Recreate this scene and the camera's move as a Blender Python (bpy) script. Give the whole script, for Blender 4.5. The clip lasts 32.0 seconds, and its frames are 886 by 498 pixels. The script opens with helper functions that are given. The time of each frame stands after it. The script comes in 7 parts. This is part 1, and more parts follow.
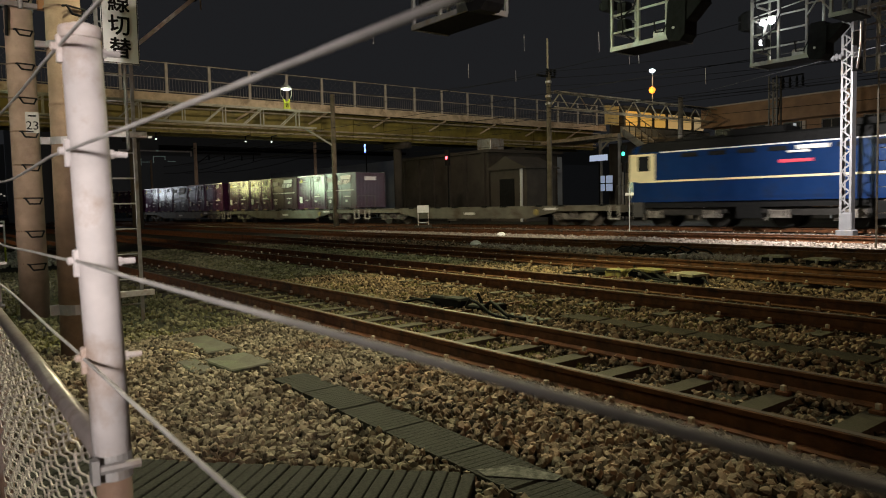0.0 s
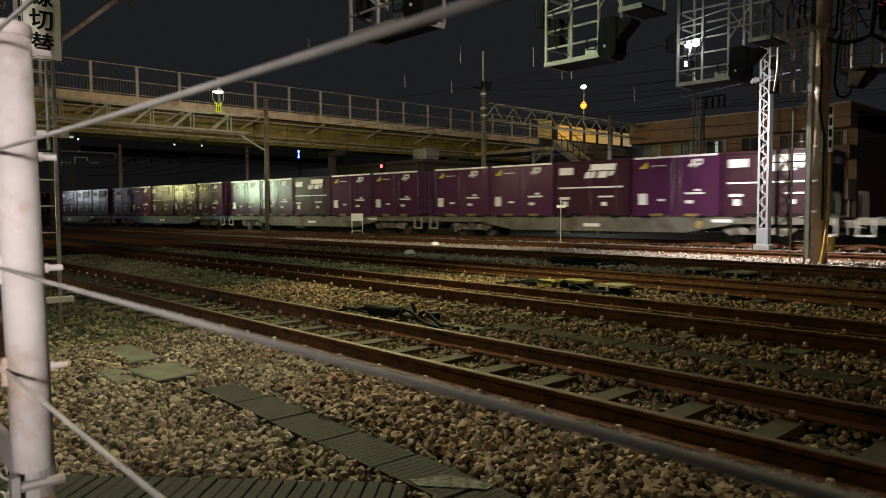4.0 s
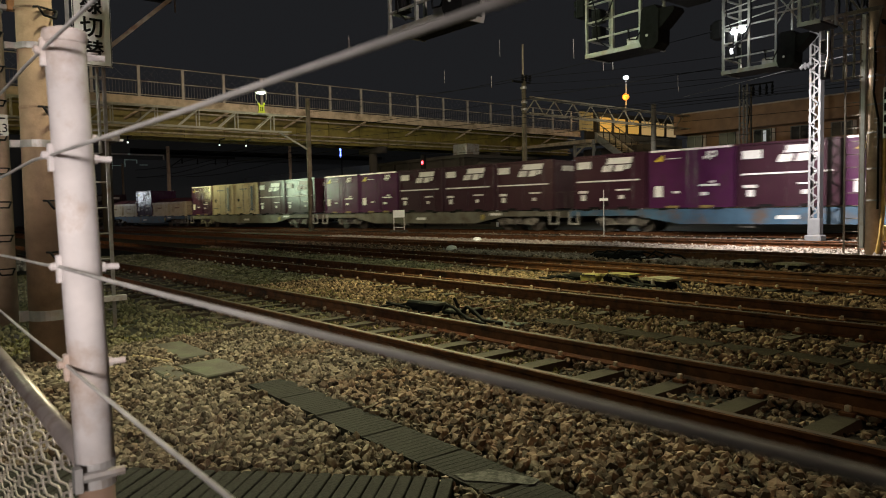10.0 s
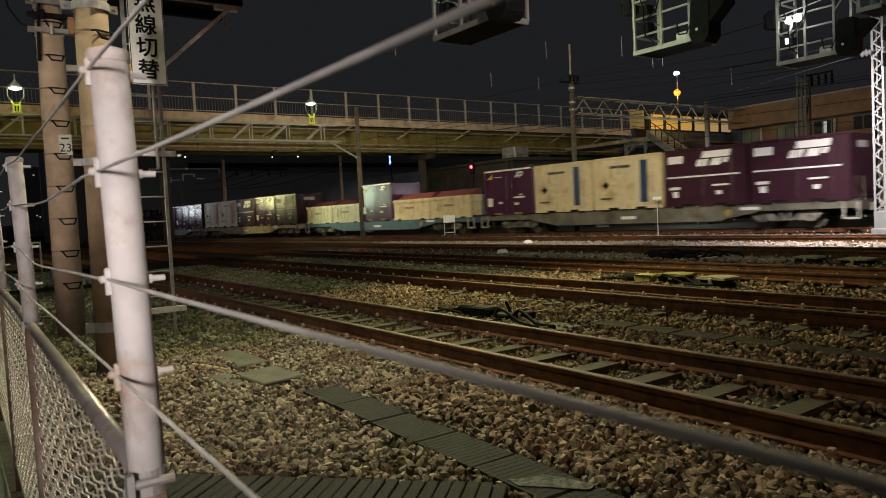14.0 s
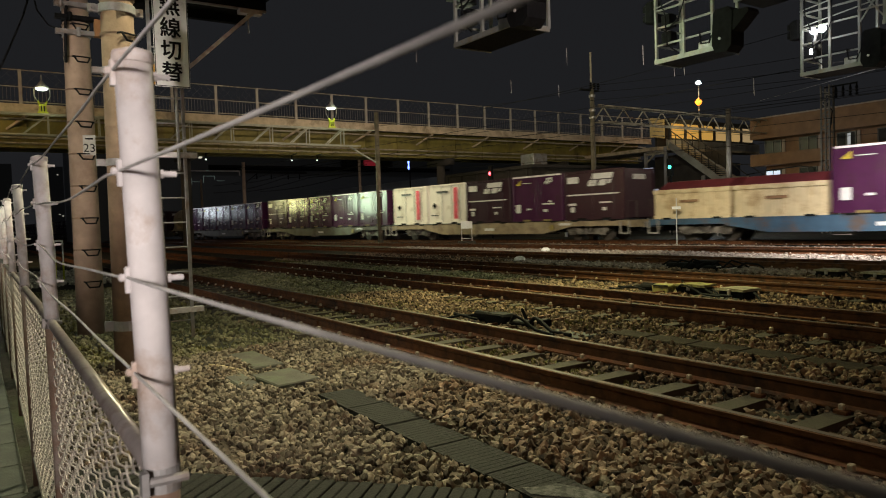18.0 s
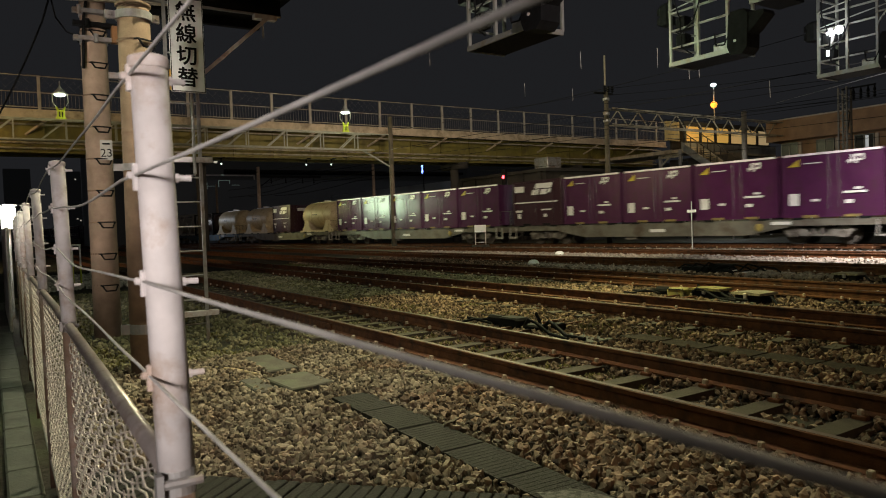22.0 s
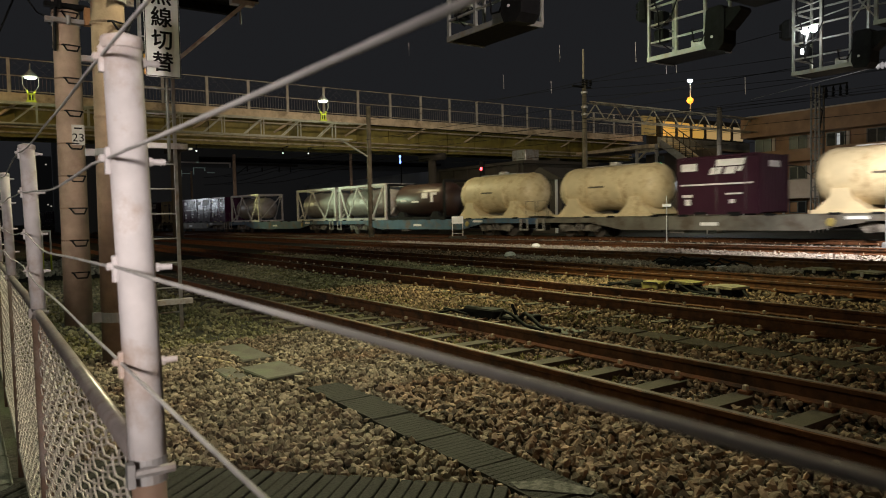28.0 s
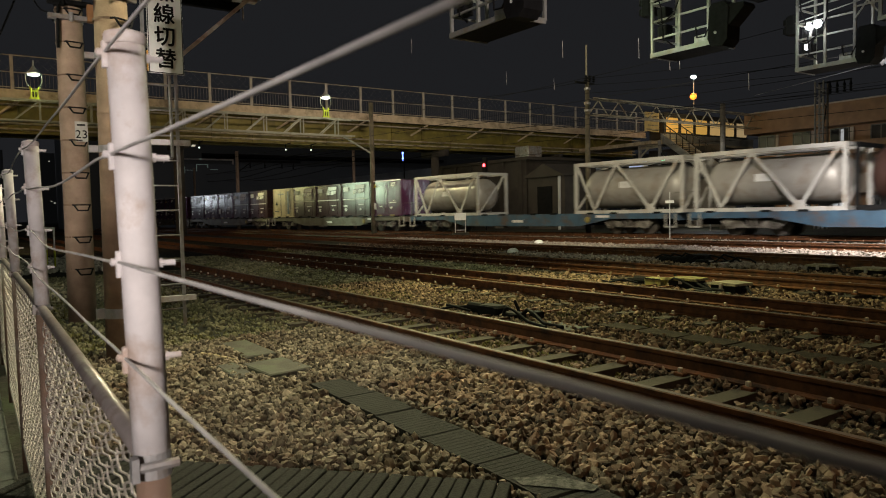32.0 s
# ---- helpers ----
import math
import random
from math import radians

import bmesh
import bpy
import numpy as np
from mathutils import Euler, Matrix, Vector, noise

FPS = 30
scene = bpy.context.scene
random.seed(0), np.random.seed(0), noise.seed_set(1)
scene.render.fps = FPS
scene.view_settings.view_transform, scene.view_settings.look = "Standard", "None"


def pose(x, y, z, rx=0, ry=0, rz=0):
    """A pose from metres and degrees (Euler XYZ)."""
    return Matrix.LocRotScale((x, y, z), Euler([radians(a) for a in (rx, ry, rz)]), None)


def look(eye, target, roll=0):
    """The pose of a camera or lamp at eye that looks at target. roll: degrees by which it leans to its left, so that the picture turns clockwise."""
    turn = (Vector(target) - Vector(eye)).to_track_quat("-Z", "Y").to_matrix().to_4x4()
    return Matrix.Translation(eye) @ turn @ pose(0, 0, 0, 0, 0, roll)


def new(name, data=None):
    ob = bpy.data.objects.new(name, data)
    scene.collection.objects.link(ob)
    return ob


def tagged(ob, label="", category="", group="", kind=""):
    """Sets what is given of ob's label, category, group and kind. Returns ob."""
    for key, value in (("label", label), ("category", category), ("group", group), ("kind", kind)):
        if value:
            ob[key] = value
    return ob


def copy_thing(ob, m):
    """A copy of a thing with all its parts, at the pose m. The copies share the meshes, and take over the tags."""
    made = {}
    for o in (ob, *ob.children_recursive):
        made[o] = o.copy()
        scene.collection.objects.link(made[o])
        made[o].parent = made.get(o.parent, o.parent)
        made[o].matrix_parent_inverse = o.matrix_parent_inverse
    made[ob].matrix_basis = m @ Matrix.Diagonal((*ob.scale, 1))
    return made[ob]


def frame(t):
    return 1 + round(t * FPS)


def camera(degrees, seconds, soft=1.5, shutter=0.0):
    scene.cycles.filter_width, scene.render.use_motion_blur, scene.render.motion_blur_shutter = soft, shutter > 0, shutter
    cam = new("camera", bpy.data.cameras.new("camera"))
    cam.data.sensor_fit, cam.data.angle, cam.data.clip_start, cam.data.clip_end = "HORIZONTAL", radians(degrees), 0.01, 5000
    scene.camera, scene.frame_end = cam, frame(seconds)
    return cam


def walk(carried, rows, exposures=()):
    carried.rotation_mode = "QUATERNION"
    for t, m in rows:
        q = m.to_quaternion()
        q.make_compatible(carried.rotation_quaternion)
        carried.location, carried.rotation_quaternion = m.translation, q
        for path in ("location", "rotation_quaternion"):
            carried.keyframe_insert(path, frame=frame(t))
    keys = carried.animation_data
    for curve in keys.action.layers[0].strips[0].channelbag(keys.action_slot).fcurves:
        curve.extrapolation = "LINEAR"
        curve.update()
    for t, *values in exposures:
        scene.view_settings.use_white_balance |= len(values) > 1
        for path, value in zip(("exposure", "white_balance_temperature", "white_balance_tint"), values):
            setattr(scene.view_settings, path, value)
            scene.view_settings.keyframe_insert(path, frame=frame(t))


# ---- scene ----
cam = camera(64.2, 32.0, soft=1.0, shutter=0.8)
cam.data.dof.use_dof, cam.data.dof.focus_distance, cam.data.dof.aperture_fstop = True, 22.0, 10.0
PATH = [
    (0, pose(-0.0087, 0.0041, 1.2499, 86.317, 1.295, 52.605)),
    (0.5, pose(-0.0048, 0.0016, 1.2499, 86.729, 1.284, 52.504)),
    (1, pose(-0.0026, -0.0003, 1.2502, 86.950, 1.213, 52.415)),
    (1.5, pose(-0.0035, -0.0021, 1.2501, 87.050, 1.129, 52.292)),
    (2, pose(-0.0045, -0.0041, 1.2498, 86.995, 0.899, 51.843)),
    (2.5, pose(-0.0052, -0.0051, 1.2496, 86.891, 0.593, 51.096)),
    (3, pose(-0.0076, -0.0054, 1.2504, 86.811, 0.308, 49.726)),
    (3.5, pose(-0.0099, -0.0074, 1.2534, 86.723, 0.007, 47.647)),
    (5.5, pose(-0.0084, -0.0091, 1.2528, 87.190, 0.342, 47.039)),
    (6, pose(-0.0098, -0.0093, 1.2524, 87.294, 0.379, 47.308)),
    (6.5, pose(-0.0099, -0.0092, 1.2526, 87.391, 0.449, 47.491)),
    (7, pose(-0.0085, -0.0101, 1.2533, 87.414, 0.444, 47.696)),
    (7.5, pose(-0.0065, -0.0115, 1.2538, 87.402, 0.518, 48.086)),
    (8, pose(-0.0044, -0.0122, 1.2541, 87.355, 0.658, 48.611)),
    (8.5, pose(-0.0037, -0.0128, 1.2541, 87.263, 0.844, 49.187)),
    (9, pose(-0.0045, -0.0134, 1.2539, 87.098, 0.975, 49.731)),
    (9.5, pose(-0.0072, -0.0136, 1.2532, 86.896, 1.030, 50.173)),
    (10, pose(-0.0123, -0.0130, 1.2518, 86.666, 1.157, 50.628)),
    (10.5, pose(-0.0158, -0.0099, 1.2496, 86.433, 1.376, 51.157)),
    (11, pose(-0.0155, -0.0007, 1.2479, 86.330, 1.750, 51.605)),
    (11.5, pose(-0.0135, 0.0090, 1.2492, 86.388, 2.183, 52.067)),
    (12, pose(-0.0100, 0.0106, 1.2519, 86.565, 2.584, 52.592)),
    (12.5, pose(-0.0072, 0.0084, 1.2529, 86.825, 2.849, 53.183)),
    (13, pose(-0.0066, 0.0076, 1.2523, 87.027, 2.984, 53.790)),
    (13.5, pose(-0.0066, 0.0072, 1.2512, 87.111, 2.992, 54.314)),
    (14, pose(-0.0068, 0.0066, 1.2503, 87.170, 2.867, 54.714)),
    (14.5, pose(-0.0068, 0.0063, 1.2501, 87.266, 2.713, 54.995)),
    (16.5, pose(-0.0098, 0.0067, 1.2491, 87.352, 1.952, 55.475)),
    (17, pose(-0.0089, 0.0064, 1.2482, 87.338, 1.882, 55.607)),
    (17.5, pose(-0.0082, 0.0067, 1.2482, 87.428, 1.851, 55.857)),
    (18, pose(-0.0072, 0.0070, 1.2487, 87.704, 1.860, 56.136)),
    (18.5, pose(-0.0067, 0.0070, 1.2490, 87.984, 1.827, 56.456)),
    (19, pose(-0.0073, 0.0069, 1.2490, 88.238, 1.857, 56.713)),
    (19.5, pose(-0.0084, 0.0071, 1.2489, 88.367, 1.832, 56.917)),
    (20, pose(-0.0095, 0.0076, 1.2489, 88.391, 1.890, 57.041)),
    (20.5, pose(-0.0091, 0.0078, 1.2489, 88.327, 1.882, 57.140)),
    (21, pose(-0.0086, 0.0080, 1.2488, 88.288, 1.978, 57.204)),
    (21.5, pose(-0.0093, 0.0084, 1.2487, 88.164, 1.923, 57.228)),
    (22, pose(-0.0095, 0.0085, 1.2482, 88.044, 1.944, 57.245)),
    (22.5, pose(-0.0095, 0.0083, 1.2476, 87.862, 1.853, 57.158)),
    (23, pose(-0.0100, 0.0084, 1.2473, 87.752, 1.834, 57.105)),
    (23.5, pose(-0.0093, 0.0083, 1.2474, 87.680, 1.825, 57.066)),
    (24, pose(-0.0085, 0.0083, 1.2477, 87.682, 1.793, 57.028)),
    (24.5, pose(-0.0096, 0.0096, 1.2477, 87.727, 1.785, 57.013)),
    (26.5, pose(-0.0106, 0.0094, 1.2459, 87.665, 1.443, 56.276)),
    (27, pose(-0.0108, 0.0098, 1.2453, 87.568, 1.354, 55.939)),
    (27.5, pose(-0.0118, 0.0096, 1.2450, 87.412, 1.308, 55.627)),
    (28, pose(-0.0133, 0.0094, 1.2447, 87.270, 1.178, 55.404)),
    (28.5, pose(-0.0137, 0.0093, 1.2441, 87.206, 1.211, 55.323)),
    (29, pose(-0.0126, 0.0091, 1.2440, 87.145, 1.108, 55.294)),
    (29.5, pose(-0.0120, 0.0089, 1.2442, 87.128, 1.088, 55.361)),
    (30, pose(-0.0126, 0.0088, 1.2442, 87.071, 1.096, 55.428)),
    (30.5, pose(-0.0129, 0.0084, 1.2438, 87.054, 1.172, 55.509)),
    (31, pose(-0.0130, 0.0082, 1.2435, 87.003, 1.207, 55.563)),
    (31.5, pose(-0.0130, 0.0084, 1.2434, 86.976, 1.221, 55.595)),
    (32, pose(-0.0127, 0.0086, 1.2432, 86.997, 1.206, 55.626)),
]
walk(cam, PATH)

# ---- world and light ----
world = bpy.data.worlds.new("night")
scene.world = world
world.use_nodes = True
wn = world.node_tree.nodes
wn["Background"].inputs[0].default_value = (0.92, 0.95, 1.06, 1)
wn["Background"].inputs[1].default_value = 0.0134


def point_lamp(name, kind, place, power, colour, size=0.1, target=None, cone=120, blend=0.5):
    data = bpy.data.lights.new(name, kind)
    data.energy, data.color = power, colour
    data.shadow_soft_size = size
    ob = new(name, data)
    ob.matrix_world = look(place, target) if target else pose(*place)
    if kind == "SPOT":
        data.spot_size, data.spot_blend = radians(cone), blend
    return ob


# Unseen fill, its cone cut to brighten the near fence post.
point_lamp("lane_front_light", "SPOT", (1.6, -1.2, 1.6), 460, (1.0, 0.90, 0.86), 0.15, (-6.0, 1.87, 0.90), 31, 0.6)
# Second unseen fill, for the concrete poles and the sign board.
point_lamp("lane_side_light", "SPOT", (2.0, -5.0, 2.5), 5000, (1.0, 0.88, 0.80), 0.4, (-11.0, 1.5, 2.5), 20, 0.8)
# Unseen source: narrow beam fills the first cage, wide beam the rail faces.
point_lamp("street_lamp_light", "SPOT", (16.0, -1.1, 8.0), 22000, (1.0, 0.86, 0.84), 0.2, (-11.2, 9.3, 5.9), 14, 0.6)
point_lamp("street_lamp_light", "SPOT", (16.0, -1.0, 8.0), 1150, (1.0, 0.56, 0.28), 0.2, (-2.0, 9.0, 0.0), 64, 0.8)
point_lamp("yard_top_light", "SPOT", (-6.9, 3.9, 7.0), 2500, (0.98, 0.90, 0.60), 0.10, (-5.4, 1.0, 0), 86, 1.0)
# Added fill, not the lane lamp: tints the ground by the poles greenish.
point_lamp("lane_lamp_light", "SPOT", (-8.5, -1.8, 7.0), 620, (0.88, 1.0, 0.65), 0.2, (-7.5, 1.5, 0), 95, 1.0)
point_lamp("signal_flood_light", "SPOT", (-9.72, 19.6, 5.85), 8200, (1.0, 0.94, 0.90), 0.12, (-8.0, 25.3, -1.5), 142, 1.0)
point_lamp("cage_light", "POINT", (-12.2, 10.1, 5.2), 430, (0.86, 1.0, 0.66), 0.10)
point_lamp("cage_down_light", "SPOT", (-11.4, 8.8, 4.60), 2400, (1.0, 0.93, 0.42), 0.10, (-8.6, 8.3, 0), 118, 1.0)
point_lamp("column_light", "SPOT", (-9.1, 19.62, 5.86), 520, (1.0, 0.88, 0.64), 0.1, (-6.95, 19.85, 3.2), 100, 0.8)
point_lamp("flood_spill_light", "POINT", (-9.72, 17.8, 5.86), 26, (0.95, 0.97, 1.0), 0.1)
point_lamp("beam_lamp_light", "POINT", (-43.0, 20.6, 8.9), 50, (0.84, 1.0, 0.66), 0.12)
point_lamp("beam_lamp_light", "POINT", (-43.0, 3.63, 8.9), 50, (0.84, 1.0, 0.66), 0.12)
point_lamp("beam_flood_light", "SPOT", (-42.4, 20.6, 8.7), 2300, (1.0, 0.92, 0.50), 0.15, (-33, 25.5, 1.5), 120, 0.8)
# Added fill from the gantry that brightens the middle of the train.
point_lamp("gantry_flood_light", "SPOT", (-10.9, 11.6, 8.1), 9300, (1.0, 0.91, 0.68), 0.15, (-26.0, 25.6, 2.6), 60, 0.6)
point_lamp("lane_end_light", "SPOT", (-38.0, -7.0, 7.0), 3000, (1.0, 0.72, 0.38), 0.3, (-44.0, 8.0, 6.0), 104, 0.3)
# Unseen low lights, placed so the container sides mirror them as sheen.
point_lamp("under_bridge_light", "SPOT", (-51.5, 18.8, 3.6), 1800, (0.76, 1.0, 0.66), 1.6, (-45.0, 23.9, 2.6), 84, 0.6)
point_lamp("under_bridge_light", "SPOT", (-64.0, 18.6, 3.8), 850, (1.0, 0.96, 0.42), 1.2, (-58.0, 22.8, 2.6), 95, 0.6)
point_lamp("under_bridge_light", "SPOT", (-83.4, 17.4, 3.6), 480, (0.85, 0.92, 1.0), 1.2, (-75.0, 21.4, 2.6), 90, 0.6)
# No mast stands here: added fill for the bridge fascia.
point_lamp("yard_mast_light", "SPOT", (-30.0, 20.0, 14.0), 3800, (1.0, 0.80, 0.58), 0.25, (-48.0, 26.0, 8.8), 112, 0.7)
point_lamp("road_lamp_light", "POINT", (-15.25, 0.33, 1.66), 130, (1.0, 0.97, 0.88), 0.1)
point_lamp("high_mast_light", "POINT", (-43.7, 60, 14.0), 900, (0.86, 0.95, 1.0), 0.3)
point_lamp("high_mast_light", "POINT", (-43.7, 59.0, 12.0), 260, (1.0, 0.55, 0.18), 0.3)
point_lamp("yard_lamp_light", "POINT", (-26.5, 37.6, 2.9), 420, (0.9, 0.97, 1.0), 0.1)
# Added fill without a lamp, brightening the corridor's ochre end board.
point_lamp("stair_light", "POINT", (-36.8, 50.4, 8.3), 90, (1.0, 0.75, 0.35), 0.3)

# ---- materials ----


def mat(name, col, rough=0.6, metal=0.0, var=0.3, scale=5.0, bump=0.15, bscale=60.0, stain=None, sscale=2.0, samount=0.5, island=0.0, spec=0.5):
    m = bpy.data.materials.new(name)
    m.use_nodes = True
    nt = m.node_tree
    bsdf = nt.nodes["Principled BSDF"]
    co = nt.nodes.new("ShaderNodeTexCoord")
    n1 = nt.nodes.new("ShaderNodeTexNoise")
    n1.inputs["Scale"].default_value, n1.inputs["Detail"].default_value = scale, 6
    nt.links.new(co.outputs["Object"], n1.inputs["Vector"])
    ramp = nt.nodes.new("ShaderNodeValToRGB")
    ramp.color_ramp.elements[0].position, ramp.color_ramp.elements[1].position = 0.3, 0.7
    ramp.color_ramp.elements[0].color = tuple(c * (1 - var) for c in col) + (1,)
    ramp.color_ramp.elements[1].color = tuple(min(1, c * (1 + var)) for c in col) + (1,)
    nt.links.new(n1.outputs["Fac"], ramp.inputs["Fac"])
    out = ramp.outputs["Color"]
    if stain:
        n2 = nt.nodes.new("ShaderNodeTexNoise")
        n2.inputs["Scale"].default_value, n2.inputs["Detail"].default_value = sscale, 8
        n2.inputs["Roughness"].default_value = 0.7
        nt.links.new(co.outputs["Object"], n2.inputs["Vector"])
        r2 = nt.nodes.new("ShaderNodeValToRGB")
        r2.color_ramp.elements[0].position = 0.62 - 0.25 * samount
        r2.color_ramp.elements[1].position = 0.80 - 0.25 * samount
        nt.links.new(n2.outputs["Fac"], r2.inputs["Fac"])
        mix = nt.nodes.new("ShaderNodeMixRGB")
        mix.inputs["Color2"].default_value = (*stain, 1)
        nt.links.new(r2.outputs["Color"], mix.inputs["Fac"])
        nt.links.new(out, mix.inputs["Color1"])
        out = mix.outputs["Color"]
    if island:
        geo = nt.nodes.new("ShaderNodeNewGeometry")
        hsv = nt.nodes.new("ShaderNodeHueSaturation")
        mr = nt.nodes.new("ShaderNodeMapRange")
        mr.inputs["To Min"].default_value, mr.inputs["To Max"].default_value = 1 - island, 1 + island
        nt.links.new(geo.outputs["Random Per Island"], mr.inputs["Value"])
        nt.links.new(mr.outputs["Result"], hsv.inputs["Value"])
        nt.links.new(out, hsv.inputs["Color"])
        out = hsv.outputs["Color"]
    nt.links.new(out, bsdf.inputs["Base Color"])
    bsdf.inputs["Roughness"].default_value, bsdf.inputs["Metallic"].default_value = rough, metal
    bsdf.inputs["Specular IOR Level"].default_value = spec
    if bump:
        n3 = nt.nodes.new("ShaderNodeTexNoise")
        n3.inputs["Scale"].default_value, n3.inputs["Detail"].default_value = bscale, 4
        nt.links.new(co.outputs["Object"], n3.inputs["Vector"])
        b = nt.nodes.new("ShaderNodeBump")
        b.inputs["Strength"].default_value, b.inputs["Distance"].default_value = bump, 0.01
        nt.links.new(n3.outputs["Fac"], b.inputs["Height"])
        nt.links.new(b.outputs["Normal"], bsdf.inputs["Normal"])
    return m


def glow(name, col, strength, base=0.5):
    m = bpy.data.materials.new(name)
    m.use_nodes = True
    b = m.node_tree.nodes["Principled BSDF"]
    b.inputs["Base Color"].default_value = (*[base * c for c in col], 1)
    b.inputs["Emission Color"].default_value = (*col, 1)
    b.inputs["Emission Strength"].default_value = strength
    return m


# Base tone kept near black so gaps between the stones look shaded.
GROUND = mat("ballast_ground", (0.030, 0.026, 0.020), 0.95, 0, 0.5, 18, 0.9, 30, (0.05, 0.06, 0.03), 0.35, 0.5, spec=0.15)
STONE = mat("ballast_stone", (0.188, 0.158, 0.112), 0.9, 0, 0.3, 8, 0.5, 70, (0.12, 0.078, 0.050), 1.3, 0.5, 0.75, 0.2)
# Browner stone for the ballast beside and between the rails.
BROWNSTONE = mat("brown_stone", (0.178, 0.132, 0.090), 0.9, 0, 0.3, 8, 0.5, 70, (0.12, 0.068, 0.042), 1.3, 0.5, 0.9, 0.2)
GREYSTONE = mat("grey_stone", (0.20, 0.140, 0.092), 0.9, 0, 0.25, 8, 0.4, 70, (0.10, 0.065, 0.04), 0.8, 0.5, 0.85, 0.2)
WHITESTONE = mat("pale_stone", (0.26, 0.215, 0.18), 0.9, 0, 0.2, 8, 0.4, 70, None, 2, 0.5, 0.4)
RAIL = mat("rusty_rail", (0.108, 0.044, 0.018), 0.7, 0.2, 0.35, 9, 0.35, 80, (0.03, 0.018, 0.012), 3, 0.5, spec=0.2)
RAILTOP = mat("worn_rail_head", (0.065, 0.045, 0.034), 0.7, 0.15, 0.3, 4, 0.05, 40, (0.10, 0.05, 0.03), 1.3, 0.6)
TIE = mat("concrete_tie", (0.064, 0.052, 0.039), 0.9, 0, 0.4, 6, 0.5, 60, (0.05, 0.048, 0.030), 3, 0.6, spec=0.2)
CLIP = mat("rail_clip", (0.46, 0.39, 0.29), 0.75, 0.1, 0.3, 20, 0.2, 80)
CONCRETE = mat("pole_concrete", (0.36, 0.262, 0.185), 0.9, 0, 0.2, 5, 0.3, 50, (0.25, 0.175, 0.115), 1.6, 0.5)
LID = mat("trough_lid", (0.024, 0.023, 0.019), 0.85, 0, 0.55, 45, 0.6, 90, (0.03, 0.03, 0.024), 2.5, 0.6, spec=0.15)
# Browner, darker copy of pole_concrete that offsets the side light on the second pole.
BROWNPOLE = mat("darker_pole_concrete", (0.22, 0.148, 0.095), 0.9, 0, 0.25, 4, 0.3, 50, (0.13, 0.085, 0.05), 1.4, 0.55)
AGEDPOLE = mat("aged_pole_concrete", (0.13, 0.105, 0.072), 0.9, 0, 0.35, 2.5, 0.3, 30, (0.06, 0.055, 0.03), 1.2, 0.6)
KERB = mat("kerb_concrete", (0.075, 0.078, 0.066), 0.9, 0, 0.25, 6, 0.4, 60, (0.05, 0.052, 0.038), 2, 0.5)
ASPHALT = mat("asphalt", (0.05, 0.05, 0.05), 0.9, 0, 0.3, 30, 0.5, 120)
GALV = mat("galvanised_steel", (0.60, 0.56, 0.55), 0.75, 0, 0.16, 14, 0.10, 60, (0.40, 0.29, 0.22), 5.0, 0.5, spec=0.25)
GALV2 = mat("dull_galvanised", (0.33, 0.32, 0.31), 0.5, 0.5, 0.25, 9, 0.15, 60, (0.20, 0.13, 0.08), 2.2, 0.5)
PARAPOST = mat("parapet_post_paint", (0.38, 0.345, 0.30), 0.7, 0, 0.2, 3, 0.1, 30)
WIRE = mat("fence_wire", (0.52, 0.50, 0.475), 0.6, 0.0, 0.2, 20, 0.05, 80)
BOGIEBROWN = mat("dark_concrete", (0.06, 0.052, 0.042), 0.9, 0, 0.3, 6, 0.3, 50, spec=0.2)
MESHWIRE = mat("chain_link", (0.60, 0.54, 0.48), 0.5, 0.35, 0.25, 14, 0.05, 80)
WHITESTEEL = mat("white_painted_steel", (0.50, 0.50, 0.49), 0.5, 0, 0.1, 5, 0.05, 50, (0.40, 0.33, 0.26), 3, 0.3)
MASTPAINT = mat("pale_mast_paint", (0.15, 0.15, 0.158), 0.6, 0, 0.12, 5, 0.05, 50, (0.18, 0.15, 0.12), 3, 0.3)
SIGNALGREY = mat("signal_cage_steel", (0.28, 0.28, 0.25), 0.55, 0.2, 0.2, 6, 0.1, 50, (0.22, 0.17, 0.10), 3, 0.4)
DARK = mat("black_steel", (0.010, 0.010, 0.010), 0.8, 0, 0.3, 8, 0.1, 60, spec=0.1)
BRIDGE_DECK = mat("bridge_fascia", (0.52, 0.42, 0.29), 0.8, 0, 0.2, 2, 0.2, 20, (0.22, 0.16, 0.10), 0.9, 0.5)
BRIDGE_YELLOW = mat("yellow_green_girder", (0.20, 0.165, 0.035), 0.6, 0.1, 0.25, 1.5, 0.1, 20, (0.12, 0.09, 0.03), 0.8, 0.5)
BRIDGE_STEEL = mat("bridge_bracing", (0.36, 0.31, 0.22), 0.6, 0.1, 0.25, 3, 0.1, 30, (0.16, 0.10, 0.05), 1.2, 0.5)
TRUSSPALE = mat("pale_truss", (0.36, 0.36, 0.28), 0.55, 0.1, 0.2, 3, 0.1, 30)
SCREEN = mat("parapet_mesh", (0.13, 0.11, 0.085), 0.7, 0.1, 0.3, 3, 0.1, 30)
YELLOW = mat("yellow_paint", (0.45, 0.50, 0.03), 0.5, 0, 0.15, 5, 0.05, 30)
SIGNWHITE = mat("sign_white", (0.86, 0.85, 0.82), 0.45, 0, 0.06, 3, 0.03, 40, (0.55, 0.50, 0.42), 4, 0.25)
INK = mat("black_ink", (0.008, 0.008, 0.008), 0.8, 0, 0.1, 8, 0.02, 40, spec=0.1)
